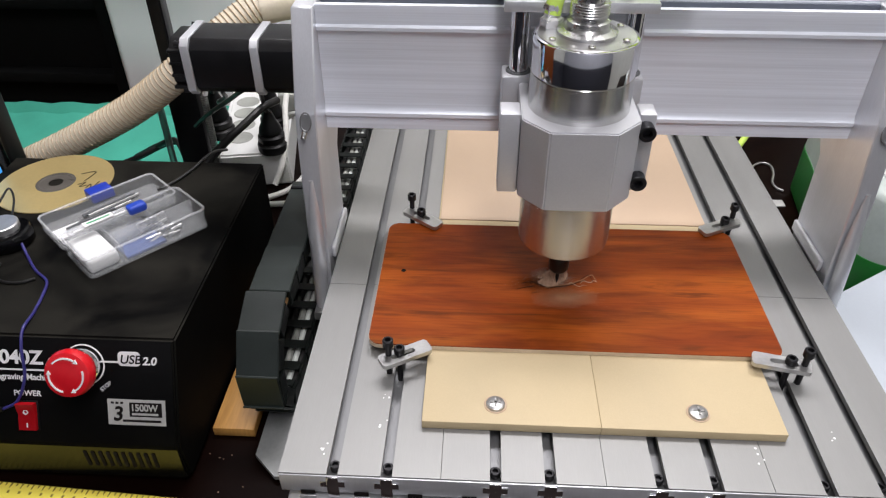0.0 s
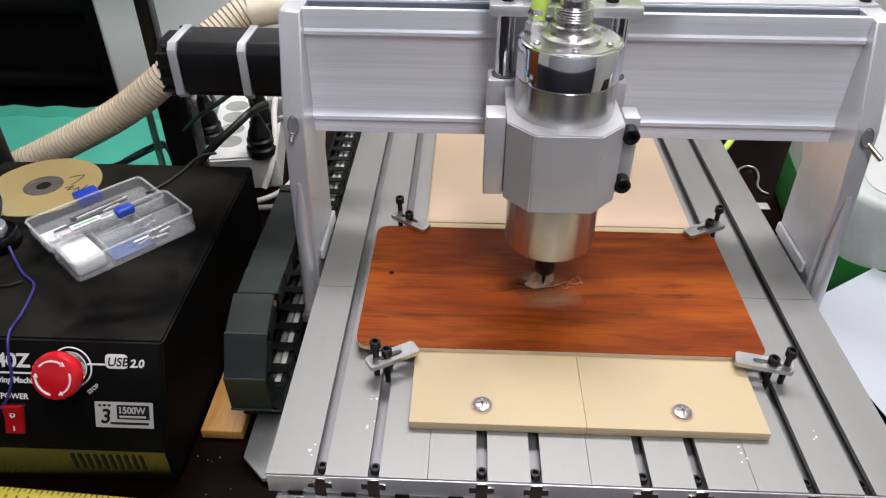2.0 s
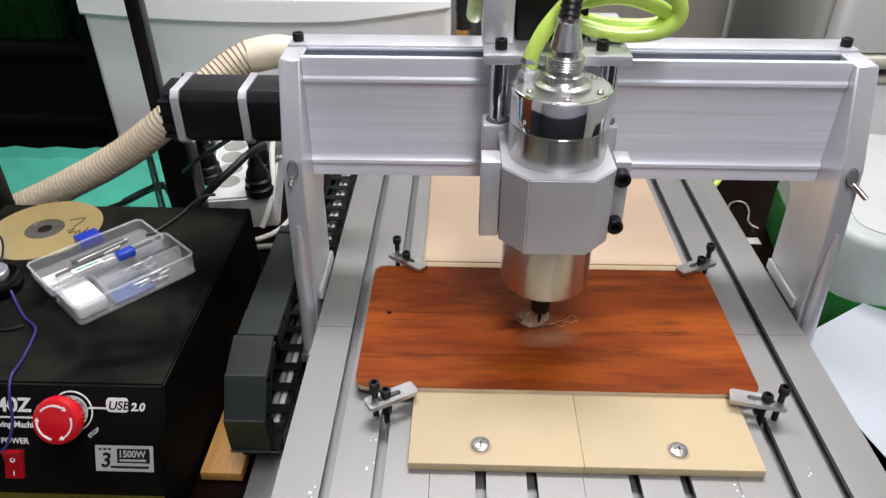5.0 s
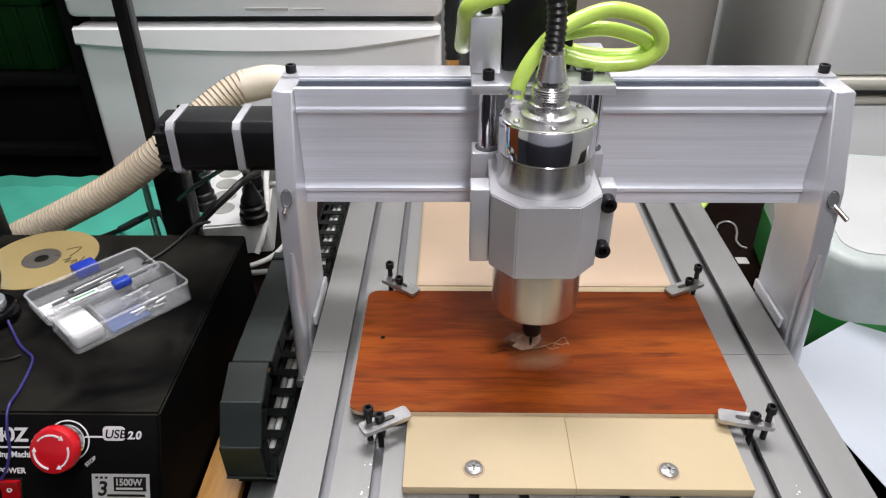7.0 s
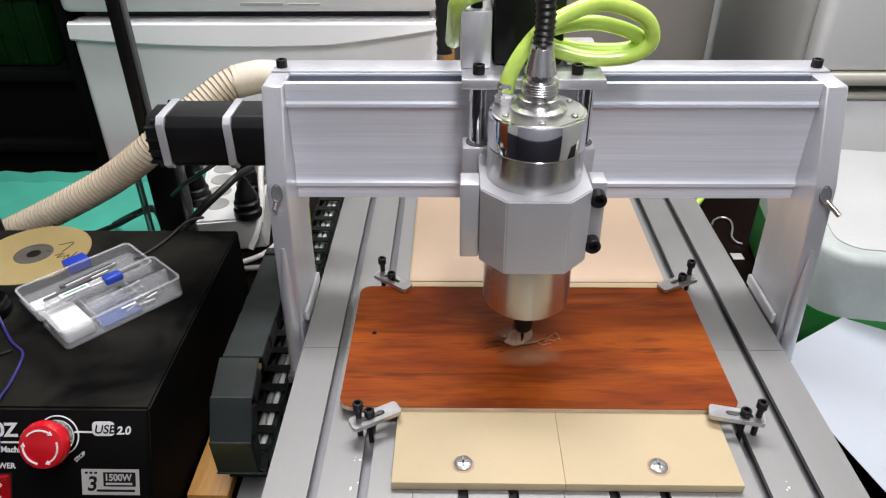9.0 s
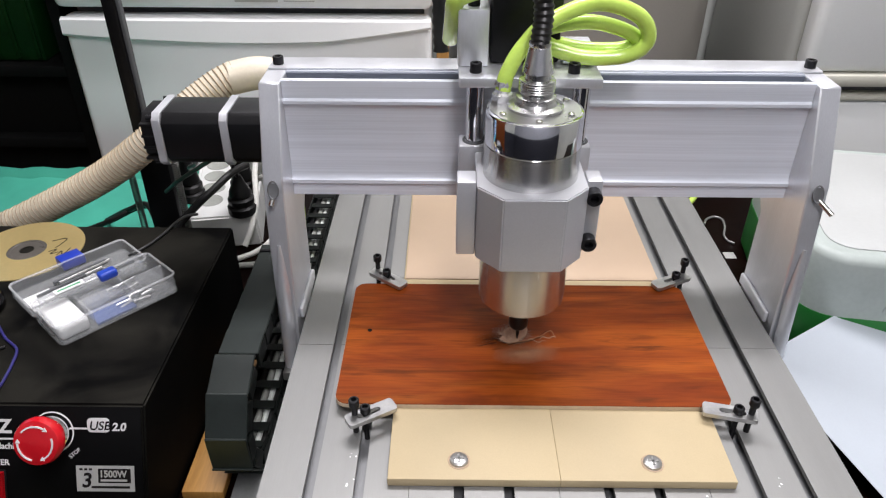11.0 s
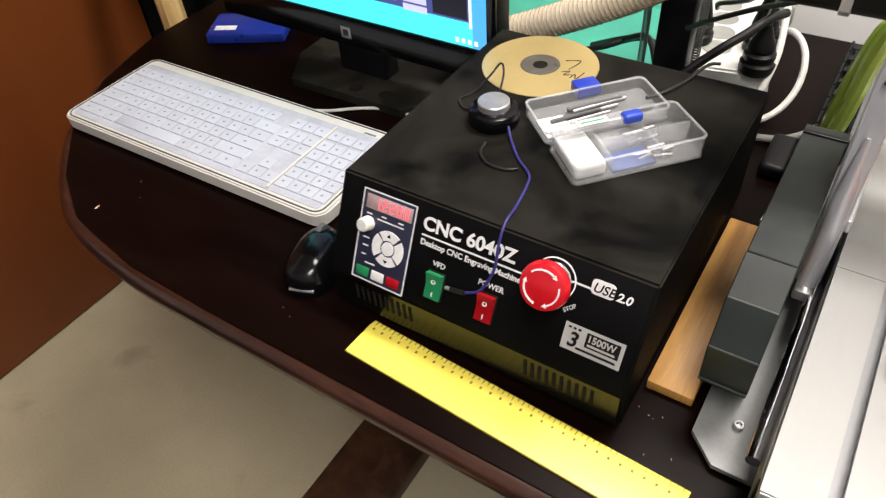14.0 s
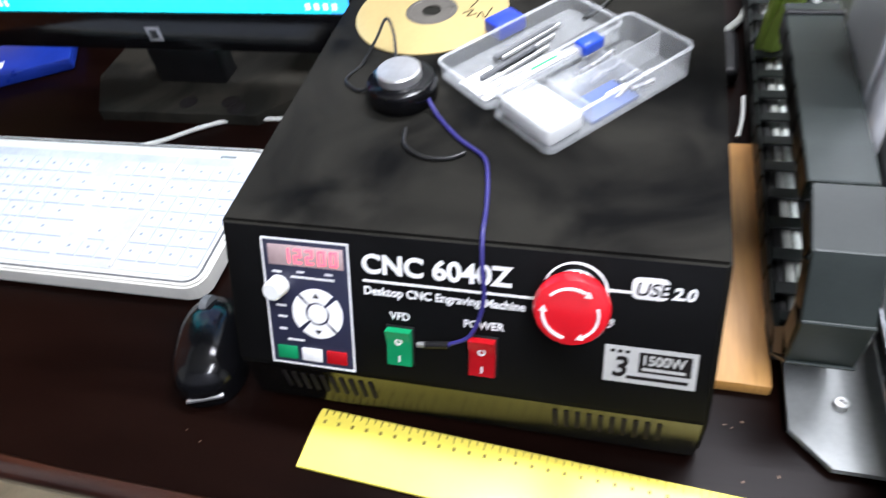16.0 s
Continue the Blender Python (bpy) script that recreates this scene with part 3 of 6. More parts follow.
def shelf_unit():
    s = thing("shelf_unit", (-0.95, 1.1, FLOOR), "black shelf unit, darkened to cover the shaded wall", "shelf")
    # Near-black colour imitates shade; the long west panel covers a merely shaded wall.
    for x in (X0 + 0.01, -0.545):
        part("side_panel", box(bmx(), x, x + 0.02, 0.64 if x < -1 else 0.92, 1.3, FLOOR, 1.6, 0.002), M_SHELFSHADE, s)
    # Boards high up are unseen, added so the bed reflects dark.
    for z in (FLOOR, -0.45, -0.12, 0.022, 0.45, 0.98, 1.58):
        part("shelf_board", box(bmx(), X0 + 0.03, -0.545, 0.93, 1.3, z, z + 0.02, 0.002), M_SHELFSHADE, s)
    part("back_panel", box(bmx(), X0 + 0.01, -0.525, 1.3, 1.31, FLOOR, 1.6), M_SHELFSHADE, s)
    part("front_cover", box(bmx(), X0 + 0.03, -0.545, 0.96, 0.97, FLOOR + 0.02, 0.022), M_SHELFSHADE, s)
    gp = material("dark_green_plastic", (0.002, 0.026, 0.004), 0.5, 0.0, 0.25, 25, 0.1, 300, spec=0.2)
    c = thing("storage_crate", (-0.70, 1.05, 0.0425), "dark green plastic crate on the black shelf", "crate")
    part("crate_body", box(bmx(), -0.80, -0.592, 0.955, 1.15, 0.0425, 0.178, 0.006, 2), gp, c)
    part("rim", box(bmx(), -0.806, -0.586, 0.949, 1.156, 0.162, 0.186, 0.004, 2), gp, c)
    for k in range(6):
        part("rib", box(bmx(), -0.795 + 0.038 * k, -0.788 + 0.038 * k, 0.950, 0.956, 0.050, 0.160, 0.001), gp, c)


shelf_unit()


def background_right():
    solo("wooden_board", box(bmx(), 0.128, 0.15, 0.9, 0.93, FLOOR, 0.3, 0.002), M_STRIPWOOD, "brown wooden board standing beside the refrigerator", "board")
    drum = thing("plastic_drum", (0.40, 1.12, FLOOR), "tall taupe plastic drum against the wall", "drum")
    part("body", lathe(bmx(), [(0, 0), (0.212, 0), (0.222, 0.03), (0.236, 0.9), (0.236, 1.25), (0, 1.25)], (0.404, 1.10, FLOOR), n=64), M_TAUPE, drum)
    part("hoop", lathe(bmx(), [(0.235, 1.18), (0.243, 1.185), (0.243, 1.215), (0.235, 1.22)], (0.404, 1.10, FLOOR), n=64), M_TAUPE, drum)
    fz = thing("freezer", (1.15, 1.05, FLOOR), "cream-white upright freezer with closed doors", "freezer")
    # Cabinet greyed instead of cream: the shade on its side is in the colour.
    part("cabinet", box(bmx(), 0.745, 1.45, 0.90, 1.33, FLOOR, 0.95, 0.03, 4), M_SIDESHADE, fz)
    part("upper_door", box(bmx(), 0.75, 1.445, 0.845, 0.897, 0.068, 0.93, 0.015, 3), M_ENAMEL, fz)
    part("door_grip", box(bmx(), 0.75, 1.445, 0.838, 0.897, 0.046, 0.0675, 0.006, 2), M_CREAM, fz)
    part("gasket", box(bmx(), 0.755, 1.44, 0.868, 0.896, 0.031, 0.0455), M_GASKET, fz)
    part("trim_strip", box(bmx(), 0.75, 1.445, 0.843, 0.897, 0.020, 0.0305, 0.004), M_CREAM, fz)
    part("lower_door", box(bmx(), 0.75, 1.445, 0.846, 0.897, FLOOR + 0.08, 0.0195, 0.008, 3), M_ENAMEL, fz)



background_right()


# ---- the milling machine ----
BW, BL = 0.48, 0.76      # bed width and length
CUT = 0.217              # joint across the bed


def bed_profile(x0):
    """Section of one extrusion, 120 mm wide with two T-slots."""
    p, w, d = [], 0.0042, 0.0045
    g = 0.0002
    p.append((x0 + g, 0.0))
    for cx in (x0 + 0.04, x0 + 0.08):
        p += [(cx - w, 0.0), (cx - w, -d), (cx - 0.0085, -d), (cx - 0.0085, -0.012), (cx + 0.0085, -0.012), (cx + 0.0085, -d), (cx + w, -d), (cx + w, 0.0)]
    p += [(x0 + 0.12 - g, 0.0), (x0 + 0.12 - g, -0.018), (x0 + 0.112, -0.020), (x0 + 0.008, -0.020), (x0 + g, -0.018)]
    return p


def machine():
    mc = thing("engraving_machine", (0.24, 0.38, DESK), "silver aluminium gantry engraving machine on the desk", "milling machine")
    bed = part("bed", box(bmx(), 0.004, BW - 0.004, 0.02, BL - 0.02, -0.034, -0.0205, 0.002), M_SLOT, mc)
    for i in range(4):
        for y0, y1 in ((0.0, CUT - 0.0003), (CUT + 0.0003, BL)):
            part("bed_extrusion", prism(bmx(), bed_profile(0.12 * i), "y", y0, y1), M_BED, bed)
    for i in range(4):
        for cx in (0.04, 0.08):
            x = 0.12 * i + cx
            part("slot_floor", box(bmx(), x - 0.0083, x + 0.0083, 0.003, BL - 0.001, -0.0118, -0.0112), M_SLOT, bed)
            b = bmx()
            socket_bolt(b, x, 0.012, -0.0095, 0.0040, 0.0050)
            part("slot_bolt", b, M_BOLT, bed)
    # clamps of the extrusion ends and the front rail
    fr = part("front_rail", box(bmx(), 0.004, BW - 0.004, -0.0050, 0.016, -0.036, -0.0275, 0.0022, 3), M_PLATE, mc)
    part("end_strip", box(bmx(), 0.0006, BW - 0.0006, -0.0014, -0.0002, -0.0200, -0.0010, 0.0003), M_PLATE, fr)
    for i in range(8):
        x = 0.04 + 0.12 * (i // 2) + 0.04 * (i % 2)
        part("slot_lug", box(bmx(), x - 0.0045, x + 0.0045, -0.0026, -0.0015, -0.0250, -0.0012, 0.0004), M_CHROME, fr)
        part("slot_lug", box(bmx(), x - 0.0092, x + 0.0092, -0.0025, -0.0016, -0.0125, -0.0058, 0.0004), M_CHROME, fr)
    for i in range(12):
        x = 0.015 + i * 0.0402
        part("end_key", box(bmx(), x, x + 0.011, -0.0022, -0.0015, -0.0225, -0.0180, 0.0003), M_INK, fr)
        part("key_lip", box(bmx(), x - 0.0008, x + 0.0118, -0.0034, -0.0023, -0.0260, -0.0228, 0.0004), M_PLATE, fr)
    part("front_cover", box(bmx(), 0.0, BW, 0.022, 0.030, DESK + 0.004, -0.034, 0.001), M_BLACK, mc)
    for x0, x1 in ((0.0, 0.022), (BW - 0.022, BW)):
        part("side_rail", box(bmx(), x0, x1, 0.031, BL - 0.01, -0.075, -0.0345, 0.002), M_BED, mc)
        xr = x0 - 0.006 if x0 < 0.1 else x1 + 0.006
        part("guide_rod", rod(bmx(), (xr, 0.05, -0.050), (xr, BL - 0.03, -0.050), 0.0055), M_CHROME, mc)
    ch = 0.022
    pts = [(-0.052, 0.058 + ch), (-0.052 + ch, 0.058), (BW + 0.052 - ch, 0.058), (BW + 0.052, 0.058 + ch), (BW + 0.052, 0.72), (-0.052, 0.72)]
    part("base_plate", prism(bmx(), pts, "z", DESK + 0.004, DESK + 0.0085), M_BASE, mc)
    for x, y in ((-0.022, 0.10), (BW + 0.022, 0.10)):
        b = bmx()
        socket_bolt(b, x, y, DESK + 0.0085, 0.0042, 0.005)
        part("base_bolt", b, M_ZINC, mc)
    for x, y in ((0.03, 0.08), (BW - 0.03, 0.08), (0.03, 0.68), (BW - 0.03, 0.68)):
        part("foot", rod(bmx(), (x, y, DESK), (x, y, DESK + 0.0042), 0.014), M_BLACK, mc)

    # gantry side plates
    prof = [(0.296, 0.2455), (0.290, 0.2455), (0.258, 0.160), (0.250, 0.090), (0.241, -0.050), (0.330, -0.060), (0.335, 0.09), (0.361, 0.125), (0.361, 0.2455)]
    for x0, x1, sgn in ((-0.0235, -0.0045, -1), (BW + 0.0045, BW + 0.0235, 1)):
        bm = prism(bmx(), prof, "x", x0, x1)
        bmesh.ops.bevel(bm, geom=list(bm.edges), offset=0.0012, segments=1, affect="EDGES")
        pl = part("gantry_side", bm, M_PLATE, mc)
        xm = (x0 + x1) / 2
        # polished grip channel set on the lower front edge
        ch, rings = bmx(), []
        for k in range(9):
            u = k / 8
            z, w = 0.098 - 0.143 * u, 0.0072 * min(1.0, 0.25 + 2.2 * u)
            yf = 0.2480 - 0.0135 * u
            rings.append([ch.verts.new((xm + w * math.cos(math.pi * j / 8), yf - w * 0.75 * math.sin(math.pi * j / 8), z)) for j in range(9)])
        for p0, p1 in zip(rings, rings[1:]):
            for j in range(8):
                ch.faces.new((p0[j], p0[j + 1], p1[j + 1], p1[j]))
            ch.faces.new((p0[8], p0[0], p1[0], p1[8]))
        ch.faces.new(rings[0])
        ch.faces.new(rings[-1][::-1])
        bmesh.ops.recalc_face_normals(ch, faces=ch.faces)
        part("front_channel", ch, M_PLATE, pl)
        part("channel_shoe", box(bmx(), xm - 0.008, xm + 0.008, 0.222, 0.240, -0.055, -0.044, 0.002), M_ZINC, pl)
        kb = lathe(bmx(), [(0.0088, -0.001), (0.0088, 0.0009), (0.0080, 0.0011), (0.0072, 0.0004), (0, 0.0002)], (xm, 0.2563, 0.154), (0, -0.936, 0.35), 28)
        for v in kb.verts:
            v.co.x = xm + 0.6 * (v.co.x - xm)
        part("knob_boss", kb, M_SLOT, pl)
        part("set_pin", rod(bmx(), (xm, 0.259, 0.150), (xm + sgn * (0.0115 if sgn > 0 else 0.003), 0.243 if sgn > 0 else 0.2515, 0.139), 0.0025, 12, 0.0005), M_STEEL, pl)
        bx0 = -0.002 if sgn < 0 else BW + 0.0022
        bp = bmx()
        box(bp, min(bx0 - 0.0024, bx0 + 0.0020), max(bx0 - 0.0024, bx0 + 0.0020), 0.256, 0.330, 0.002, 0.015, 0.002, 3, None)
        part("wiper_bar", bp, M_PLATE, pl)
        b = bmx()
        socket_bolt(b, xm, 0.338, 0.2475, 0.0052, 0.0075)
        part("top_bolt", b, M_BOLT, pl)

    # gantry beam: a U section with two raised ribs on its face
    yb, zt, zb = 0.297, 0.2455, 0.128
    bp = [(yb, zb), (yb, 0.1395), (yb - 0.0022, 0.1415), (yb - 0.0022, 0.1450), (yb, 0.147), (yb + 0.0012, 0.152), (yb + 0.0012, 0.2175), (yb, 0.2215),
          (yb - 0.0022, 0.2235), (yb - 0.0022, 0.2265), (yb, 0.2285), (yb, zt), (yb + 0.006, zt), (yb + 0.006, 0.214), (yb + 0.027, 0.214),
          (yb + 0.027, zt), (yb + 0.049, zt), (yb + 0.049, zb)]
    part("gantry_beam", prism(bmx(), bp, "x", -0.0043, BW + 0.0043), M_BEAM, mc)
    # Dark strip added to imitate the shade inside the beam's channel.
    part("channel_liner", box(bmx(), -0.0040, BW + 0.0040, yb + 0.0245, yb + 0.0266, 0.2145, zt - 0.0015), M_CHANNELSHADE, mc)
    part("top_strip", box(bmx(), -0.022, BW + 0.022, 0.326, 0.358, zt + 0.0004, zt + 0.002, 0.0004), M_PLATE, mc)
    part("lead_screw", rod(bmx(), (-0.004, 0.3135, 0.228), (BW + 0.004, 0.3135, 0.228), 0.006), M_STEEL, mc)
    # stepper motor on the left side
    def eight(y0, y1, z0, z1, c):
        return [(y0 + c, z0), (y1 - c, z0), (y1, z0 + c), (y1, z1 - c), (y1 - c, z1), (y0 + c, z1), (y0, z1 - c), (y0, z0 + c)]

    def body(x0, x1, y0, y1, z0, z1, c):
        q = prism(bmx(), eight(y0, y1, z0, z1, c), "x", x0, x1)
        bmesh.ops.bevel(q, geom=list(q.edges), offset=0.0006, segments=1, affect="EDGES")
        return q
    mo = part("drive_motor", body(-0.1185, -0.0640, 0.285, 0.341, 0.1640, 0.2155, 0.0085), M_MOTOR, mc)
    part("motor_can", body(-0.0560, -0.0240, 0.285, 0.341, 0.1640, 0.2155, 0.0085), M_MOTOR, mo)
    for x0, x1 in ((-0.1265, -0.1187), (-0.0638, -0.0562)):
        part("motor_flange", body(x0, x1, 0.2840, 0.3420, 0.1630, 0.2165, 0.0060), M_PLATE, mo)
    part("motor_cap", body(-0.1390, -0.1267, 0.288, 0.338, 0.166, 0.2135, 0.0100), M_BLACK, mo)
    for k in range(4):
        part("cap_fin", body(-0.1400, -0.1269, 0.2865, 0.3395, 0.169 + k * 0.0113, 0.1722 + k * 0.0113, 0.0008), M_BLACK, mo)
    for y in (0.2885, 0.3375):
        for z in (0.168, 0.2115):
            part("tie_bolt", rod(bmx(), (-0.1315, y, z), (-0.1260, y, z), 0.0028, 10), M_BOLT, mo)
    return mc


MC = machine()
SX, SY = 0.2220, 0.1940     # spindle axis


def spindle(mc):
    zs = part("z_slide", box(bmx(), SX - 0.048, SX + 0.050, 0.2565, 0.2770, 0.105, 0.198, 0.003), M_CAST, mc)
    tp = bmx()
    box(tp, SX - 0.059, SX + 0.058, 0.228, 0.300, 0.262, 0.2705, 0.0012)
    part("z_top_plate", tp, M_PLATE, zs)
    box_l = bmx()
    box(box_l, SX - 0.060, SX - 0.0345, 0.255, 0.300, 0.2708, 0.318, 0.0015)
    part("motor_bracket", box_l, M_PLATE, zs)
    part("motor_bracket", box(bmx(), SX + 0.029, SX + 0.056, 0.262, 0.300, 0.2708, 0.284, 0.0015), M_PLATE, zs)
    part("z_motor", box(bmx(), SX - 0.033, SX + 0.026, 0.262, 0.318, 0.2708, 0.352, 0.004), M_MOTOR, zs)
    part("motor_flange", box(bmx(), SX - 0.0335, SX + 0.0265, 0.2600, 0.3185, 0.3525, 0.3605, 0.002), M_PLATE, zs)
    for x, y, z in ((SX - 0.045, 0.243, 0.2705), (SX + 0.036, 0.243, 0.2705), (SX - 0.047, 0.268, 0.318), (SX - 0.047, 0.282, 0.318)):
        b = bmx()
        socket_bolt(b, x, y, z, 0.005, 0.008)
        part("plate_bolt", b, M_BOLT, zs)
    for dx in (-0.0445, 0.0445):
        part("z_rod", rod(bmx(), (SX + dx, 0.246, 0.118), (SX + dx, 0.246, 0.2625), 0.0078, 24), M_CHROME, zs)
        part("rod_sleeve", lathe(bmx(), [(0.0081, 0.0), (0.0104, 0.0), (0.0104, 0.0008), (0.0081, 0.0005)], (SX + dx, 0.246, 0.2083), n=24), M_GASKET, zs)
    part("z_screw", rod(bmx(), (SX, 0.262, 0.118), (SX, 0.262, 0.2705), 0.005), M_STEEL, zs)
    part("bearing_block", box(bmx(), SX - 0.058, SX - 0.030, 0.233, 0.259, 0.163, 0.2083, 0.0022), M_CAST, zs)
    part("bearing_block", box(bmx(), SX + 0.030, SX + 0.056, 0.233, 0.259, 0.163, 0.2083, 0.0022), M_CAST, zs)
    # clamp: an eight-sided collar with flanges
    cl = bmx()
    octo = [(SX - 0.0245, SY - 0.048), (SX + 0.0245, SY - 0.048), (SX + 0.0440, SY - 0.027), (SX + 0.0440, 0.2325), (SX - 0.0440, 0.2325), (SX - 0.0440, SY - 0.027)]
    prism(cl, octo, "z", 0.1368, 0.2038)
    bmesh.ops.bevel(cl, geom=list(cl.edges), offset=0.0010, segments=2, affect="EDGES")
    part("spindle_clamp", cl, M_CAST, zs)
    part("clamp_flange", box(bmx(), SX - 0.0600, SX - 0.0443, 0.172, 0.194, 0.1365, 0.2050, 0.0015), M_CAST, zs)
    part("clamp_flange", box(bmx(), SX + 0.0443, SX + 0.0570, 0.176, 0.196, 0.1385, 0.2050, 0.0015), M_CAST, zs)
    for z in (0.1935, 0.1505):
        b = bmx()
        socket_bolt(b, SX + 0.0495, 0.1758, z, 0.0066, 0.0100, (0, -1, 0))
        part("clamp_bolt", b, M_BOLT, zs)
    # water-cooled spindle body
    part("spindle_body", lathe(bmx(), [(0, 0.0790), (0.035, 0.0790), (0.0380, 0.0815), (0.0386, 0.090), (0.0386, 0.2313), (0.0380, 0.2320), (0, 0.2320)], (SX, SY, 0), n=72), M_TURNED, zs)
    part("head_band", lathe(bmx(), [(0, 0.2322), (0.0384, 0.2322), (0.0384, 0.2570), (0.0376, 0.2585), (0.0360, 0.2590), (0, 0.2590)], (SX, SY, 0), n=72), M_CHROME, zs)
    part("head_cap", lathe(bmx(), [(0, 0.2591), (0.0356, 0.2591), (0.0352, 0.2596), (0, 0.2596)], (SX, SY, 0), n=72), M_SATIN, zs)
    for i in range(6):
        an = radians(30 + 60 * i)
        part("cap_screw", lathe(bmx(), [(0, 0.0), (0.0027, 0), (0.0027, 0.0012), (0.0016, 0.0016), (0, 0.001)], (SX + 0.0300 * math.cos(an), SY + 0.0300 * math.sin(an), 0.2596), n=14), M_STEEL, zs)
    part("collet_nut", lathe(bmx(), [(0, 0.0420), (0.0070, 0.0420), (0.0090, 0.0450), (0.0090, 0.0560), (0.0082, 0.0580), (0.0082, 0.0792), (0, 0.0792)], (SX, SY, 0), n=12), M_BOLT, zs)
    part("cutter", lathe(bmx(), [(0, 0.0266), (0.0005, 0.027), (0.0017, 0.033), (0.0017, 0.0422), (0, 0.0422)], (SX, SY, 0), n=12), M_BOLT, zs)
    HB, K = 0.2590, 0.82
    cp = [(0, 0), (0.021, 0), (0.022, 0.0012), (0.022, 0.0037), (0.017, 0.0057), (0.0155, 0.0082), (0.0155, 0.0127), (0.012, 0.0147), (0.0135, 0.0162), (0.0135, 0.0287), (0.0105, 0.0297),
          (0.0105, 0.0347), (0.0122, 0.0357), (0.0080, 0.0587), (0.0085, 0.0597), (0.0085, 0.0627), (0, 0.0627)]
    part("cable_connector", lathe(bmx(), [(r, HB + h * K) for r, h in cp], (SX, SY, 0), n=40), M_NICKEL, zs)
    for k in range(5):
        part("thread_ring", lathe(bmx(), [(0.0134, 0.0), (0.0141, 0.0007), (0.0134, 0.0014)], (SX, SY, HB + 0.0145 + k * 0.0019), n=40), M_NICKEL, zs)
    fa = radians(150)
    fx, fy = SX + 0.0285 * math.cos(fa), SY + 0.0285 * math.sin(fa)
    part("water_fitting", lathe(bmx(), [(0, 0.0), (0.0085, 0.0), (0.0085, 0.0062), (0.0062, 0.0077), (0.0062, 0.0122), (0.0070, 0.0132), (0.0060, 0.0167), (0, 0.0167)], (fx, fy, HB), n=6), M_NICKEL, zs)
    # corrugated power lead and the coolant tube
    pl = bmx()
    tube(pl, [(SX, SY, 0.309), (SX + 0.001, SY + 0.003, 0.335), (SX - 0.004, SY + 0.012, 0.365), (SX - 0.012, SY + 0.03, 0.40), (SX - 0.03, SY + 0.075, 0.43), (SX - 0.06, SY + 0.14, 0.40), (SX - 0.075, SY + 0.17, 0.31),
              (SX - 0.075, SY + 0.17, 0.25)], 0.0068, 12, 12, ribs=0.0012)
    part("power_lead", pl, M_CABLE, zs)
    gt = bmx()
    tube(gt, [(fx, fy, 0.268), (fx + 0.003, fy + 0.002, 0.281), (fx + 0.014, fy + 0.008, 0.299), (fx + 0.034, fy + 0.018, 0.316), (fx + 0.072, fy + 0.032, 0.327), (fx + 0.108, fy + 0.040, 0.316),
              (fx + 0.120, fy + 0.044, 0.296), (fx + 0.106, fy + 0.046, 0.282), (fx + 0.072, fy + 0.048, 0.279), (fx + 0.040, fy + 0.054, 0.286), (fx + 0.020, fy + 0.062, 0.296)], 0.0063, 14, 10)
    part("coolant_tube", gt, M_GREENTUBE, zs)
    gt = bmx()
    tube(gt, [(fx + 0.052, fy + 0.060, 0.286), (fx + 0.030, fy + 0.052, 0.294), (fx + 0.038, fy + 0.036, 0.307), (fx + 0.070, fy + 0.042, 0.310), (fx + 0.100, fy + 0.048, 0.302), (fx + 0.113, fy + 0.052, 0.292),
              (fx + 0.100, fy + 0.056, 0.284), (fx + 0.066, fy + 0.058, 0.284), (fx + 0.036, fy + 0.062, 0.290)], 0.0060, 14, 10)
    part("coolant_tube", gt, M_GREENTUBE, zs)
    gt = bmx()
    tube(gt, [(SX - 0.028, SY + 0.085, 0.330), (SX - 0.036, SY + 0.068, 0.333), (SX - 0.050, SY + 0.062, 0.331), (SX - 0.062, SY + 0.064, 0.324), (SX - 0.064, SY + 0.08, 0.306), (SX - 0.066, SY + 0.11, 0.28)], 0.0075, 14, 8)
    part("coolant_tube", gt, M_GREENTUBE, zs)


spindle(MC)
ZS = next(q for q in MC.children if q.name == "z_slide")
scale_about_eye(ZS)
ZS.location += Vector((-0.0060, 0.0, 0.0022))


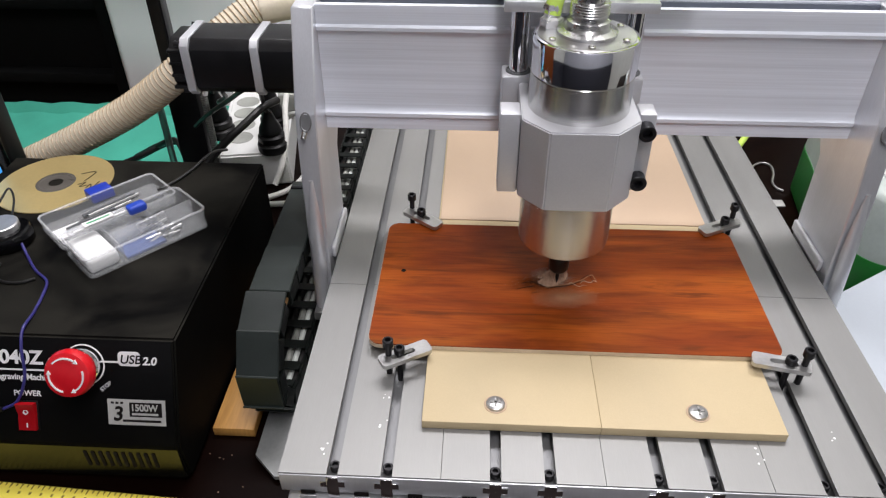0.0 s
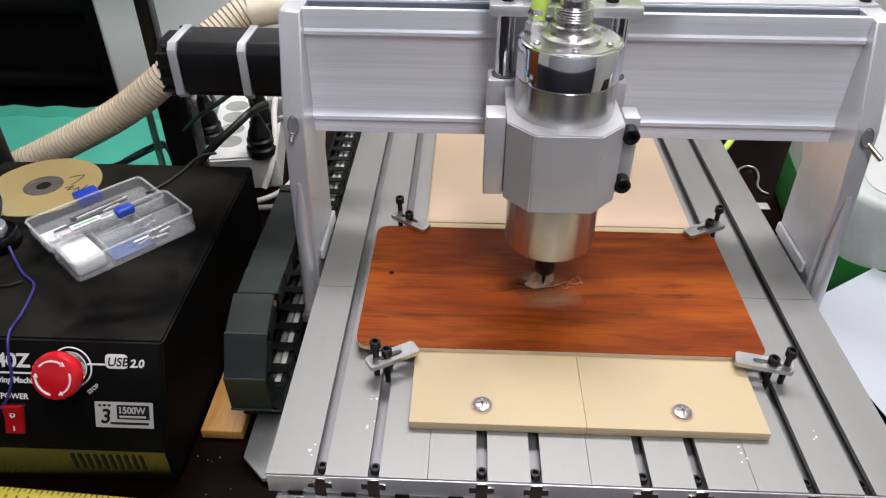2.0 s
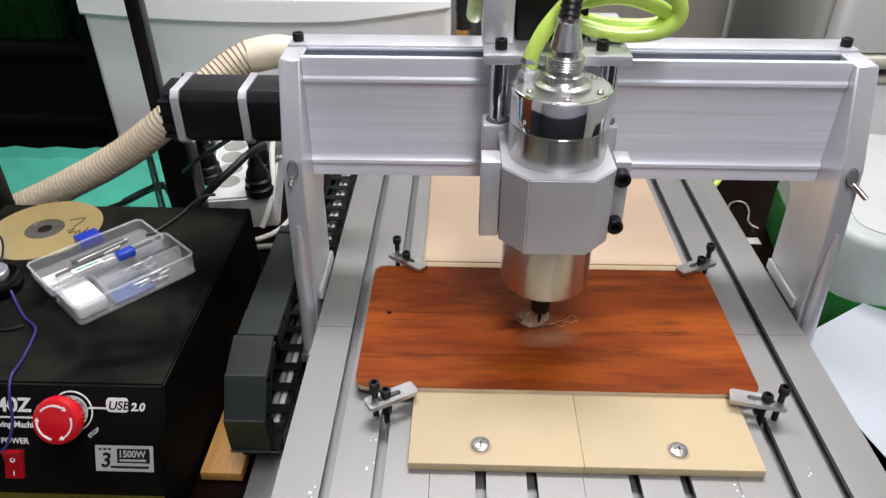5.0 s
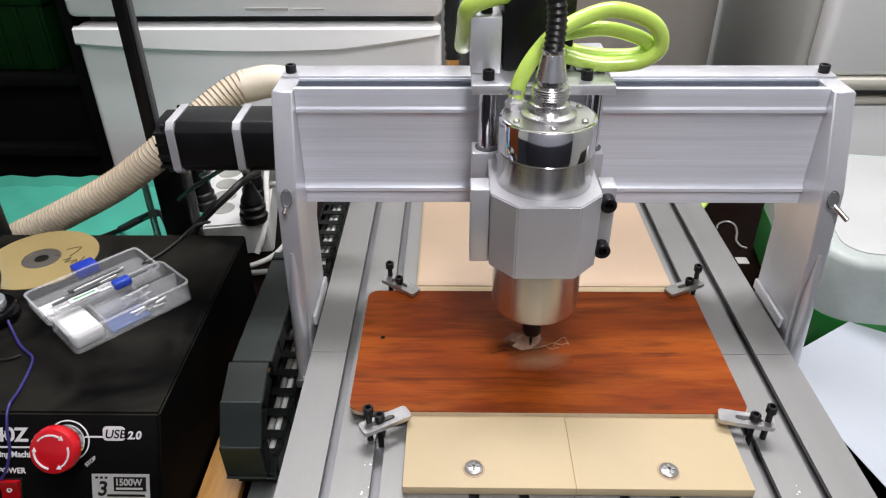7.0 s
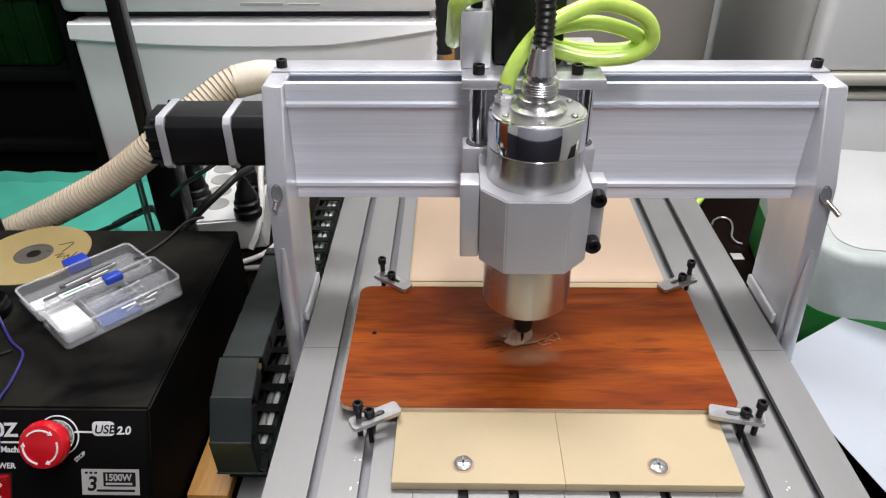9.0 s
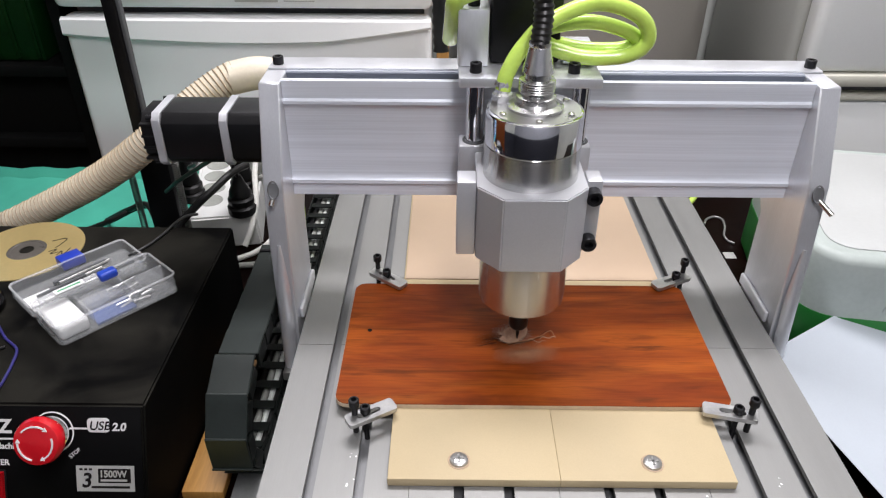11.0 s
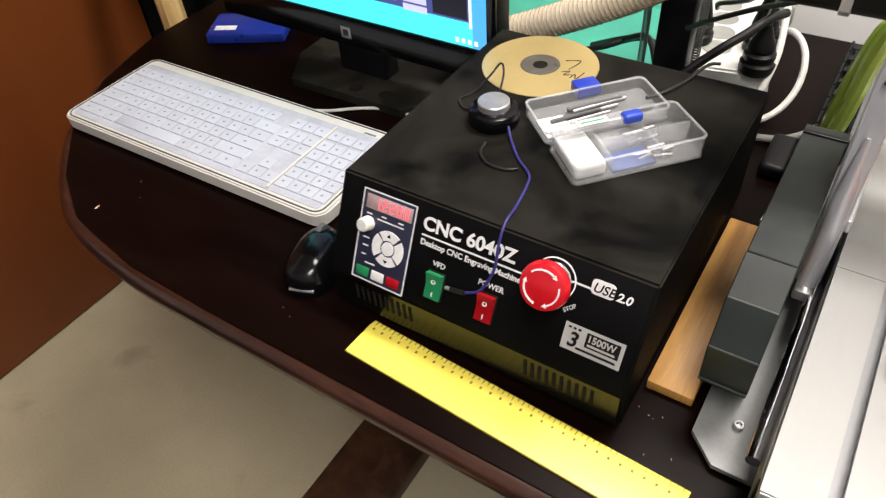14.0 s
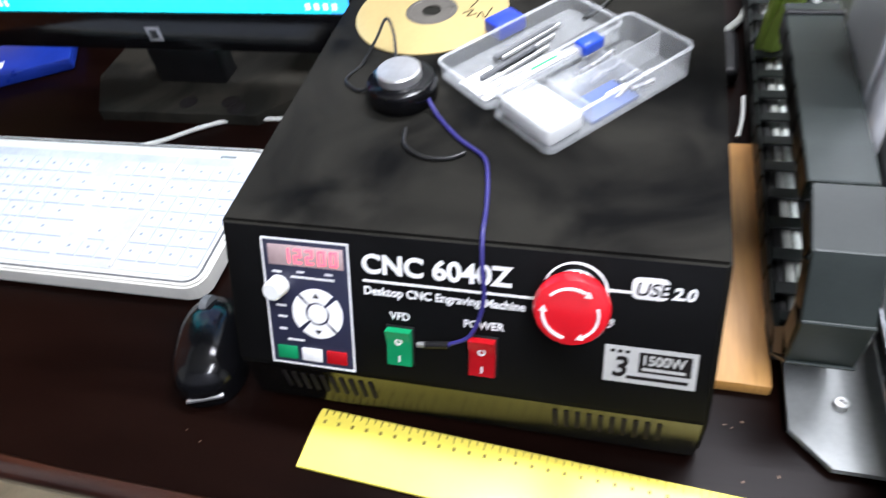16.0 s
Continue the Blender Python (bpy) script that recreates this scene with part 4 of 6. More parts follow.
def cable_chain():
    ch = thing("cable_chain", (-0.046, 0.3, DESK + 0.0085), "charcoal plastic cable chain looped beside the machine bed", "cable chain")
    xc, hw, th = -0.0435, 0.0185, 0.020
    zl, zu, yc = DESK + 0.0085 + th / 2 + 0.001, 0.022, 0.160
    R, zc = (zu - zl) / 2, (zu + zl) / 2
    pitch = 0.030
    # one link: local y along the run, +z to the outside of the loop
    shell, bar = bmx(), bmx()
    box(shell, -hw, hw, -pitch * 0.56, pitch * 0.56, th / 2 - 0.0022, th / 2, 0.0008, 1, Matrix.Rotation(radians(3.2), 4, "X"))
    sides = []
    for sx in (-1, 1):
        side = bmx()
        box(side, sx * hw - (0.003 if sx > 0 else 0), sx * hw + (0.003 if sx < 0 else 0), -pitch * 0.52, pitch * 0.40, -th / 2, th / 2 - 0.0034, 0.0008, 1)
        sides.append(finish(side, "link_side", M_CHAININ))
    box(bar, -hw + 0.0032, hw - 0.0032, -0.0055, 0.0055, -th / 2, -th / 2 + 0.0022, 0.0006, 1)
    wide = bmx()
    box(wide, -hw, hw, -pitch * 0.70, pitch * 0.70, th / 2 - 0.0022, th / 2, 0.0008, 1, Matrix.Rotation(radians(4.0), 4, "X"))
    wide = finish(wide, "link", M_CHAIN)
    me = (finish(shell, "link", M_CHAIN), finish(bar, "link_bar", M_CHAININ))
    path = []
    y = yc + 0.175
    while y > yc + 0.004:
        path.append((y, zu, 0.0))
        y -= pitch
    arc = math.pi * R
    n = max(4, round(arc / pitch))
    for i in range(n):
        a = math.pi * (i + 0.5) / n
        path.append((yc - R * math.sin(a), zc + R * math.cos(a), math.degrees(a)))
    y = yc + 0.012
    while y < 0.74:
        path.append((y, zl, 180.0))
        y += pitch
    o = ORIGIN[ch.name]
    for y, z, a in path:
        m = Matrix.Translation(Vector((xc, y, z)) - o) @ Matrix.Rotation(radians(a), 4, "X")
        ln = new("link", wide if 1 < a < 179 else me[0])
        ln.parent, ln.matrix_basis = ch, m
        for nm, q in (("link_side", sides[0]), ("link_side", sides[1]), ("link_bar", me[1])):
            s = new(nm, q)
            s.parent = ln
    run = [(0, 0.335, zu), (0, 0.28, zu), (0, yc, zu), (0, yc - R * 0.7, zc + R * 0.7), (0, yc - R, zc), (0, yc - R * 0.7, zc - R * 0.7), (0, yc, zl), (0, 0.35, zl), (0, 0.55, zl), (0, 0.73, zl)]
    for dx, r, mat in ((-0.010, 0.0042, M_CABLE), (-0.002, 0.0034, M_CABLEGREY), (0.005, 0.0030, M_CLEAR), (0.0112, 0.003, M_CABLE)):
        part("chain_cable", tube(bmx(), [(xc + dx, y, z) for _, y, z in run], r, 8, 6), mat, ch)
    # bracket that ties the chain to the gantry
    part("chain_bracket", box(bmx(), xc - 0.018, -0.0238, 0.336, 0.341, 0.008, 0.034, 0.001), M_BOLT, ch)


cable_chain()


# ---- work piece and clamps ----
def spoilboard(name, x0, x1, y0, y1, z1, mat, holes, label):
    b = thing(name, ((x0 + x1) / 2, (y0 + y1) / 2, 0.0005), label, "board", "spoil boards")
    part("board_body", box(bmx(), x0, x1, y0, y1, 0.0005, z1, 0.0007), mat, b)
    for hx, hy in holes:
        part("countersink", lathe(bmx(), [(0.0078, 0.0004), (0.0086, 0.0007), (0.0092, 0.0003), (0.0092, 0.0001)], (hx, hy, z1), n=28), M_MDFBACK, b)
        hd = part("screw_head", lathe(bmx(), [(0, 0.0002), (0.0078, 0.0002), (0.0072, 0.0020), (0.0050, 0.0031), (0, 0.0036)], (hx, hy, z1), n=24), M_ZINC, b)
        for dx, dy in ((0.0042, 0.0009), (0.0009, 0.0042)):
            part("cross_slot", box(bmx(), hx - dx, hx + dx, hy - dy, hy + dy, z1 + 0.0026, z1 + 0.0038), M_SPRING, hd)


spoilboard("spoilboard", 0.1028, 0.2409, 0.0450, 0.3190, 0.0089, M_MDF, [(0.1600, 0.0640)], "pale fibreboard screwed flat on the machine bed")
spoilboard("spoilboard", 0.24098, 0.3816, 0.0450, 0.3190, 0.0089, M_MDF, [(0.3177, 0.0630)], "pale fibreboard screwed flat on the machine bed")
# Pinkish tone puts the gantry's shade into this board's colour.
spoilboard("spoilboard", 0.1028, 0.3858, 0.3205, 0.720, 0.0090, M_MDFBACK, [], "fibreboard under the gantry, pinkish shade in its colour")
REAR = bpy.data.objects["spoilboard.002"]
part("lower_layer", box(bmx(), 0.1010, 0.3870, 0.3195, 0.7205, 0.0003, 0.0042, 0.0005), M_MDF, REAR, "paler lower layer")


WP = []


def workpiece():
    w = thing("workpiece", (0.224, 0.196, 0.022), "reddish wood-grain laminate panel clamped under the spindle", "wood panel")
    pts = rounded(0.053, 0.3955, 0.1085, 0.2845, 0.011)
    part("core", prism(bmx(), pts, "z", 0.0224, 0.0262), M_EDGE, w)
    top = bmx()
    prism(top, rounded(0.0533, 0.3952, 0.1088, 0.2842, 0.0108), "z", 0.0262, 0.0270)
    part("veneer", top, M_REDWOOD, w)
    WP.append(w)
    part("drilled_hole", lathe(bmx(), [(0, 0.0), (0.0020, 0.0), (0.0023, 0.0003), (0.0020, 0.0005), (0.0, 0.00005)], (0.0745, 0.2065, 0.0270), n=16), M_INK, w)
    # engraved strokes near the cutter: a pale groove with a burr, its hooked end, and scorched scratches
    z = 0.02705
    groove = [(0.2060, 0.1880), (0.2165, 0.1912), (0.2273, 0.1938), (0.2360, 0.1985), (0.2419, 0.2015)]
    hook = [(0.2419, 0.2015), (0.2462, 0.2062), (0.2506, 0.2083), (0.2520, 0.2040), (0.2535, 0.1977)]
    for pts, r, mt in ((groove, 0.00050, M_GROOVE), ([(x + 0.001, y - 0.0012) for x, y in groove], 0.00045, M_SCORCH), (hook, 0.00036, M_GROOVE), ([(x - 0.003, y - 0.0005) for x, y in hook], 0.0003, M_SCORCH)):
        part("engraved_line", tube(bmx(), [(x, y, z) for x, y in pts], r, 6, 5), mt, w)
    rng = random.Random(5)
    for k in range(4):
        x, y = 0.198 + rng.gauss(0, 0.009), 0.194 + rng.gauss(0, 0.006)
        ln, an = rng.uniform(0.004, 0.010), rng.uniform(0.05, 0.35)
        part("scorched_scratch", tube(bmx(), [(x - ln * math.cos(an), y - ln * math.sin(an), z - 0.0002), (x, y + 0.0005, z), (x + ln * math.cos(an), y + ln * math.sin(an), z - 0.0002)], 0.0004, 6, 4), M_SCORCH, w)


workpiece()
scale_about_eye(WP[0])


def sawdust():
    rng, bm = random.Random(11), bmx()
    cx, cy, n = 0.2275, SY + 0.004, 60
    # a low fluffy heap, built as a lumpy sheet that thins out to nothing
    lobes = ((-0.0125, 0.006, 0.0068, 0.0056, 0.0105), (-0.0185, -0.003, 0.0070, 0.0038, 0.0055), (-0.008, 0.012, 0.0050, 0.0048, 0.0095))

    def height(x, y):
        h = sum(hh * math.exp(-((x - a) / sa) ** 2 - ((y - b) / sb) ** 2) for a, b, sa, sb, hh in lobes)
        return h * (0.75 + 0.55 * noise.noise((x * 420, y * 420, 1.0)) + 0.3 * noise.noise((x * 1100, y * 1100, 4.0))) - 0.0005
    grid = {}
    for a in range(n + 1):
        for b in range(n + 1):
            x, y = -0.032 + 0.040 * a / n, -0.012 + 0.034 * b / n
            grid[a, b] = bm.verts.new((cx + x, cy + y, 0.02702 + height(x, y)))
    for a in range(n):
        for b in range(n):
            q = [grid[a, b], grid[a + 1, b], grid[a + 1, b + 1], grid[a, b + 1]]
            if max(v.co.z for v in q) > 0.0272:
                bm.faces.new(q)
    for v in [v for v in bm.verts if not v.link_faces]:
        bm.verts.remove(v)
    smears = lobes + ((-0.006, -0.020, 0.0095, 0.0050, 0.0), (0.010, -0.019, 0.0085, 0.0045, 0.0), (-0.014, -0.003, 0.010, 0.005, 0.0), (0.002, -0.028, 0.011, 0.004, 0.0))
    for i in range(2200):
        a, b, sa, sb, hh = smears[int(rng.random() * len(smears))]
        x, y = a + sa * rng.gauss(0, 0.9), b + sb * rng.gauss(0, 0.9)
        d = max(0.0, height(x, y)) if hh else 0.0
        s = rng.uniform(0.00012, 0.00026)
        m = Matrix.Translation((cx + x, cy + y, 0.02715 + d + rng.uniform(0, 0.0003))) @ Euler((rng.uniform(-0.5, 0.5), rng.uniform(-0.5, 0.5), rng.uniform(0, 6))).to_matrix().to_4x4()
        bm.faces.new([bm.verts.new(m @ Vector(p)) for p in ((-s, -s * 0.6, 0), (s, -s * 0.4, 0.0001), (0, s, 0))])
    dust = solo("sawdust", bm, M_DUSTCHIP, "pale sawdust heaped beside the cutter", "sawdust", kind="stuff", flat=True)
    scale_about_eye(dust)
    for k, (dx, dy, ln, an) in enumerate(((0.016, 0.0, 0.016, 0.25), (0.004, -0.003, 0.018, 0.05))):
        c, s = math.cos(an), math.sin(an)
        pts = [(SX + dx + t * ln * c - 0.002 * s * math.sin(9 * t), SY + dy + t * ln * s + 0.002 * math.sin(9 * t), 0.0282 + 0.0014 * math.sin(4 * t + k)) for t in [i / 5 for i in range(6)]]
        curl = solo("wood_curl", tube(bmx(), pts, 0.00024, 6, 4), M_EDGE, "thin curled wood shaving on the panel", "shaving", "wood shavings")
        scale_about_eye(curl)


sawdust()


def dust_film(name, x, y, rx, ry, turn, color, strength, grain, label):
    """A soft film of dust on the panel: a thin lens-shaped sheet that fades out unevenly to its rim."""
    m = bpy.data.materials.new(name)
    m.use_nodes = True
    nt, link = m.node_tree, m.node_tree.links.new
    b = nt.nodes["Principled BSDF"]
    tc, mp, gr, n, r, mul, dim = (nt.nodes.new(k) for k in ("ShaderNodeTexCoord", "ShaderNodeMapping", "ShaderNodeTexGradient", "ShaderNodeTexNoise", "ShaderNodeMapRange", "ShaderNodeMath", "ShaderNodeMath"))
    gr.gradient_type = "SPHERICAL"
    mp.inputs["Scale"].default_value = (1 / rx, 1 / ry, 1)
    n.inputs["Scale"].default_value, n.inputs["Detail"].default_value, n.inputs["Distortion"].default_value = grain, 8, 0.6
    r.inputs["From Min"].default_value, r.inputs["From Max"].default_value = 0.26, 0.72
    mul.operation = dim.operation = "MULTIPLY"
    dim.inputs[1].default_value = strength
    link(tc.outputs["Object"], mp.inputs["Vector"])
    link(mp.outputs["Vector"], gr.inputs["Vector"])
    link(tc.outputs["Object"], n.inputs["Vector"])
    link(n.outputs["Fac"], r.inputs["Value"])
    link(gr.outputs["Fac"], mul.inputs[0])
    link(r.outputs["Result"], mul.inputs[1])
    link(mul.outputs["Value"], dim.inputs[0])
    link(dim.outputs["Value"], b.inputs["Alpha"])
    b.inputs["Base Color"].default_value = (*color, 1)
    b.inputs["Roughness"].default_value, b.inputs["Specular IOR Level"].default_value = 0.95, 0.05
    bm = bmx()
    lathe(bm, [(1.0, 0.0), (0.6, 0.00012), (0.0, 0.0002)], n=40)
    for v in bm.verts:
        v.co.x, v.co.y = v.co.x * rx, v.co.y * ry
    ob = new(name, finish(bm, name, m))
    ob.matrix_world = Matrix.Translation((x, y, 0.01395)) @ Matrix.Rotation(turn, 4, "Z")
    tagged(ob, label, "sawdust", kind="stuff")


dust_film("scorch_film", 0.200, 0.2105, 0.030, 0.013, 0.1, (0.050, 0.015, 0.006), 1.3, 420, "dark scorched dust beside the engraved groove")
dust_film("dust_film", 0.224, 0.1905, 0.034, 0.017, 0.12, (0.50, 0.27, 0.15), 0.95, 760, "fine pale wood dust fanned below the cutter")
dust_film("dust_film", 0.214, 0.2190, 0.022, 0.017, -0.2, (0.66, 0.45, 0.33), 1.7, 800, "fluffy pale wood dust beside the cutter")


def residue():
    rng, bm = random.Random(21), bmx()
    for cx, cy, k in ((0.030, 0.022, 5), (0.070, 0.075, 3), (0.071, 0.045, 3), (0.42, 0.05, 3), (0.355, 0.030, 4)):
        for i in range(k):
            x, y, r = cx + rng.gauss(0, 0.0025), cy + rng.gauss(0, 0.0040), rng.uniform(0.0004, 0.0011)
            lathe(bm, [(0, 0.0003), (r * 0.6, 0.00025), (r, 0.00005)], (x, y, 0.0), n=7)
    solo("glue_residue", bm, M_WHITEINK, "white specks of dried glue on the bed", "residue", kind="stuff")


residue()


def clamp(cx, cy, angle, tall, low):
    """A slotted bar on a jack screw; angle: from its heel to its tip."""
    c = thing("hold_down_clamp", (cx, cy, 0.0), "slotted steel clamp with black cap screws on the bed", "clamp", "clamps round the panel")
    m = Matrix.Translation((cx, cy, 0.0295)) @ Matrix.Rotation(angle, 4, "Z") @ Matrix.Rotation(radians(2.0), 4, "Y")
    bar, L, W, T = bmx(), 0.0220, 0.0071, 0.0040
    out = rounded(-L, L, -W, W, 0.003, 3)
    hole = [(0.012 * math.cos(a) * 0 + (0.006 if math.cos(a) > 0 else -0.010) + 0.0026 * math.cos(a), 0.0026 * math.sin(a)) for a in [2 * math.pi * (i + 0.5) / 16 for i in range(16)]]
    # the bar is built as a ring between outline and slot
    vo = [[bar.verts.new(m @ Vector((x, y, z))) for x, y in out] for z in (0, T)]
    vi = [[bar.verts.new(m @ Vector((x, y, z))) for x, y in hole] for z in (0, T)]
    for k in range(len(out)):
        j = (k + 1) % len(out)
        bar.faces.new((vo[0][k], vo[0][j], vo[1][j], vo[1][k]))
    for k in range(16):
        j = (k + 1) % 16
        bar.faces.new((vi[0][j], vi[0][k], vi[1][k], vi[1][j]))
    for lv in (0, 1):
        es = [e for e in bar.edges if all(v in vo[lv] for v in e.verts) or all(v in vi[lv] for v in e.verts)]
        bmesh.ops.triangle_fill(bar, edges=es, use_beauty=True)
    bmesh.ops.recalc_face_normals(bar, faces=bar.faces)
    part("bar", bar, M_ZINC, c)
    tx, ty = tall
    jk = bmx()
    rod(jk, (tx, ty, 0.0003), (tx, ty, 0.0440), 0.0026, 12)
    socket_bolt(jk, tx, ty, 0.0440, 0.0044, 0.0065)
    part("jack_screw", jk, M_BOLT, c)
    bx_, by_ = low
    b = bmx()
    rod(b, (bx_, by_, -0.0105), (bx_, by_, 0.0345), 0.0024, 12)
    socket_bolt(b, bx_, by_, 0.0342, 0.0044, 0.0058)
    part("clamp_screw", b, M_BOLT, c)
    part("t_nut", box(bmx(), bx_ - 0.0038, bx_ + 0.0038, by_ - 0.006, by_ + 0.006, -0.0098, -0.0030, 0.0006), M_ZINC, c)
    scale_about_eye(c)


clamp(0.0865, 0.0930, math.atan2(0.025, 0.040), (0.0735, 0.0900), (0.0820, 0.0925))
clamp(0.0865, 0.2880, math.atan2(-0.026, 0.036), (0.0745, 0.3030), (0.0850, 0.2910))
clamp(0.3865, 0.2870, math.atan2(-0.020, -0.043), (0.4020, 0.3000), (0.3920, 0.2905))
clamp(0.3865, 0.0975, math.atan2(0.011, -0.042), (0.4030, 0.0945), (0.3925, 0.0960))


# ---- controller box and what lies on it ----
CX0, CX1, CZT, CZB = -0.392, -0.103, 0.036, -0.049
CYT, CYB, CYBACK = 0.096, 0.053, 0.383     # front edge on top, at the fold, and the back
SLOPE = math.hypot(CYT - CYB, CZT - CZB)
# pose of the sloping front: local x along the case, y up the slope, z out of the face
FRONT = Matrix.Translation((0, CYT, CZT)) @ Matrix.Rotation(math.atan2(CZT - CZB, CYT - CYB), 4, "X")


def on_front(bm):
    bmesh.ops.transform(bm, matrix=FRONT, verts=bm.verts)
    return bm


def controller():
    c = thing("controller_box", (-0.2475, 0.22, DESK), "dusty black steel engraving controller with sloping front panel", "controller")
    prof = [(CYT, CZT), (CYB, CZB), (CYB + 0.004, DESK + 0.006), (CYBACK, DESK + 0.006), (CYBACK, CZT)]
    bm = prism(bmx(), prof, "x", CX0, CX1)
    bmesh.ops.bevel(bm, geom=list(bm.edges), offset=0.0018, segments=2, affect="EDGES")
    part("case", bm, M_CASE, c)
    part("front_panel", on_front(box(bmx(), CX0 + 0.003, CX1 - 0.003, -SLOPE + 0.0015, -0.0015, 0.0003, 0.0012, 0.0004)), M_CASEFRONT, c)
    for x, y in ((CX0 + 0.03, 0.09), (CX1 - 0.03, 0.09), (CX0 + 0.03, 0.35), (CX1 - 0.03, 0.35)):
        part("rubber_foot", rod(bmx(), (x, y, DESK), (x, y, DESK + 0.0065), 0.009), M_BLACK, c)
    lp = part("lower_panel", box(bmx(), CX0 + 0.003, CX1 - 0.003, CYB - 0.0002, CYB + 0.0035, DESK + 0.0085, CZB - 0.0025), M_SKIRT, c)
    for xs in (CX0 + 0.028, CX0 + 0.203):
        for k in range(10):
            x = xs + k * 0.0066
            part("vent_slot", box(bmx(), x, x + 0.0030, CYB - 0.0010, CYB - 0.0003, -0.076, -0.057, 0.0003), M_INK, lp)

    # inverter keypad
    kx0, kx1, kv0, kv1 = -0.3655, -0.3095, -0.0925, -0.0075
    kp = part("keypad", on_front(box(bmx(), kx0, kx1, kv0, kv1, 0.0012, 0.0026, 0.0006)), M_NAVY, c, "navy membrane keypad with white frame")
    w = 0.0012
    for a in ((kx0, kx1, kv1 - w, kv1), (kx0, kx1, kv0, kv0 + w), (kx0, kx0 + w, kv0 + w, kv1 - w), (kx1 - w, kx1, kv0 + w, kv1 - w)):
        part("frame_line", on_front(box(bmx(), *a, 0.0026, 0.0029)), M_WHITEINK, kp)
    part("display", on_front(box(bmx(), kx0 + 0.0045, kx1 - 0.0035, -0.0245, -0.0115, 0.0026, 0.0034, 0.0003)), M_LEDWIN, kp)
    lit = {"1": "bc", "2": "abged", "0": "abcdef"}
    for k, ch in enumerate("12200"):
        dx, w, h, v0 = kx0 + 0.0140 + k * 0.0076, 0.0046, 0.0092, -0.0226
        seg = {"a": (0, w, h - 0.001, h), "g": (0, w, h / 2 - 0.0005, h / 2 + 0.0005), "d": (0, w, 0, 0.001), "b": (w - 0.001, w, h / 2, h), "c": (w - 0.001, w, 0, h / 2), "f": (0, 0.001, h / 2, h), "e": (0, 0.001, 0, h / 2)}
        for q in lit[ch]:
            u0, u1, t0, t1 = seg[q]
            part("display_segment", on_front(box(bmx(), dx + u0, dx + u1, v0 + t0, v0 + t1, 0.0034, 0.0037)), M_LEDRED, kp)
    part("speed_knob", on_front(lathe(bmx(), [(0, 0.0026), (0.0068, 0.0026), (0.0062, 0.012), (0.005, 0.0132), (0, 0.0132)], (kx0 + 0.0095, -0.0385, 0), n=28)), M_WHITEPL, kp)
    cxk, cyk = kx0 + 0.0335, -0.0550
    for q in range(4):
        b, a0 = bmx(), radians(45 + 90 * q + 5)
        arc = [a0 + radians(80) * i / 8 for i in range(9)]
        pts = [(cxk + 0.0165 * math.cos(t), cyk + 0.0165 * math.sin(t)) for t in arc] + [(cxk + 0.0078 * math.cos(t), cyk + 0.0078 * math.sin(t)) for t in arc[::-1]]
        part("arrow_key", on_front(prism(b, pts, "z", 0.0026, 0.0036)), M_WHITEINK, kp)
        t = radians(90 + 90 * q)
        if q in (0, 2):
            tx, ty, s = cxk + 0.0122 * math.cos(t), cyk + 0.0122 * math.sin(t), 0.0022
            sg = 1 if q == 0 else -1
            part("arrow_mark", on_front(prism(bmx(), [(tx - s, ty - s * 0.6 * sg), (tx + s, ty - s * 0.6 * sg), (tx, ty + s * 0.8 * sg)], "z", 0.0036, 0.0038)), M_INK, kp)
    part("centre_key", on_front(lathe(bmx(), [(0, 0.0026), (0.0064, 0.0026), (0.0062, 0.0037), (0, 0.0038)], (cxk, cyk, 0), n=28)), M_WHITEINK, kp)
    for k, mt in enumerate((M_GREENSW, M_WHITEINK, M_REDSW)):
        x = kx0 + 0.0045 + k * 0.0165
        part("function_key", on_front(box(bmx(), x, x + 0.0135, -0.0885, -0.0795, 0.0026, 0.0036, 0.0004)), mt, kp)
    for x, v, ln in ((0.006, -0.030, 0.006), (0.022, -0.029, 0.005), (0.040, -0.029, 0.005), (0.006, -0.0525, 0.007), (0.007, -0.060, 0.006), (0.007, -0.0685, 0.005), (0.012, -0.0755, 0.011), (0.018, -0.0325, 0.028)):
        part("mark_bar", on_front(box(bmx(), kx0 + x, kx0 + x + ln, v, v + 0.0013, 0.0026, 0.0028)), M_WHITEINK, kp)

    # printed words
    def words(t, x, v, size, **k):
        return lettering(t, size, FRONT @ Matrix.Translation((x, v, 0.0014)), M_WHITEINK, c, **k)
    words("CNC 6040Z", -0.3025, -0.0195, 0.0164, bold=0.0005, wide=1.045)
    part("printed_line", on_front(box(bmx(), -0.3020, -0.1960, -0.0305, -0.0290, 0.0012, 0.0015)), M_WHITEINK, c)
    part("printed_line", on_front(box(bmx(), -0.1680, -0.1510, -0.0210, -0.0195, 0.0012, 0.0015)), M_WHITEINK, c)
    words("Desktop CNC Engraving Machine", -0.3020, -0.0362, 0.0072, bold=0.00016, wide=0.97)
    words("VFD", -0.2800, -0.0510, 0.0068, align="CENTER", bold=0.00012)
    words("POWER", -0.2300, -0.0505, 0.0068, align="CENTER", bold=0.00012)
    lettering("STOP", 0.0048, FRONT @ Matrix.Translation((-0.1668, -0.0455, 0.0014)) @ Matrix.Rotation(radians(40), 4, "Z"), M_WHITEINK, c)
    part("port_mark", on_front(prism(bmx(), rounded(-0.1510, -0.1320, -0.0235, -0.0110, 0.0035, 3), "z", 0.0012, 0.0015)), M_WHITEINK, c)
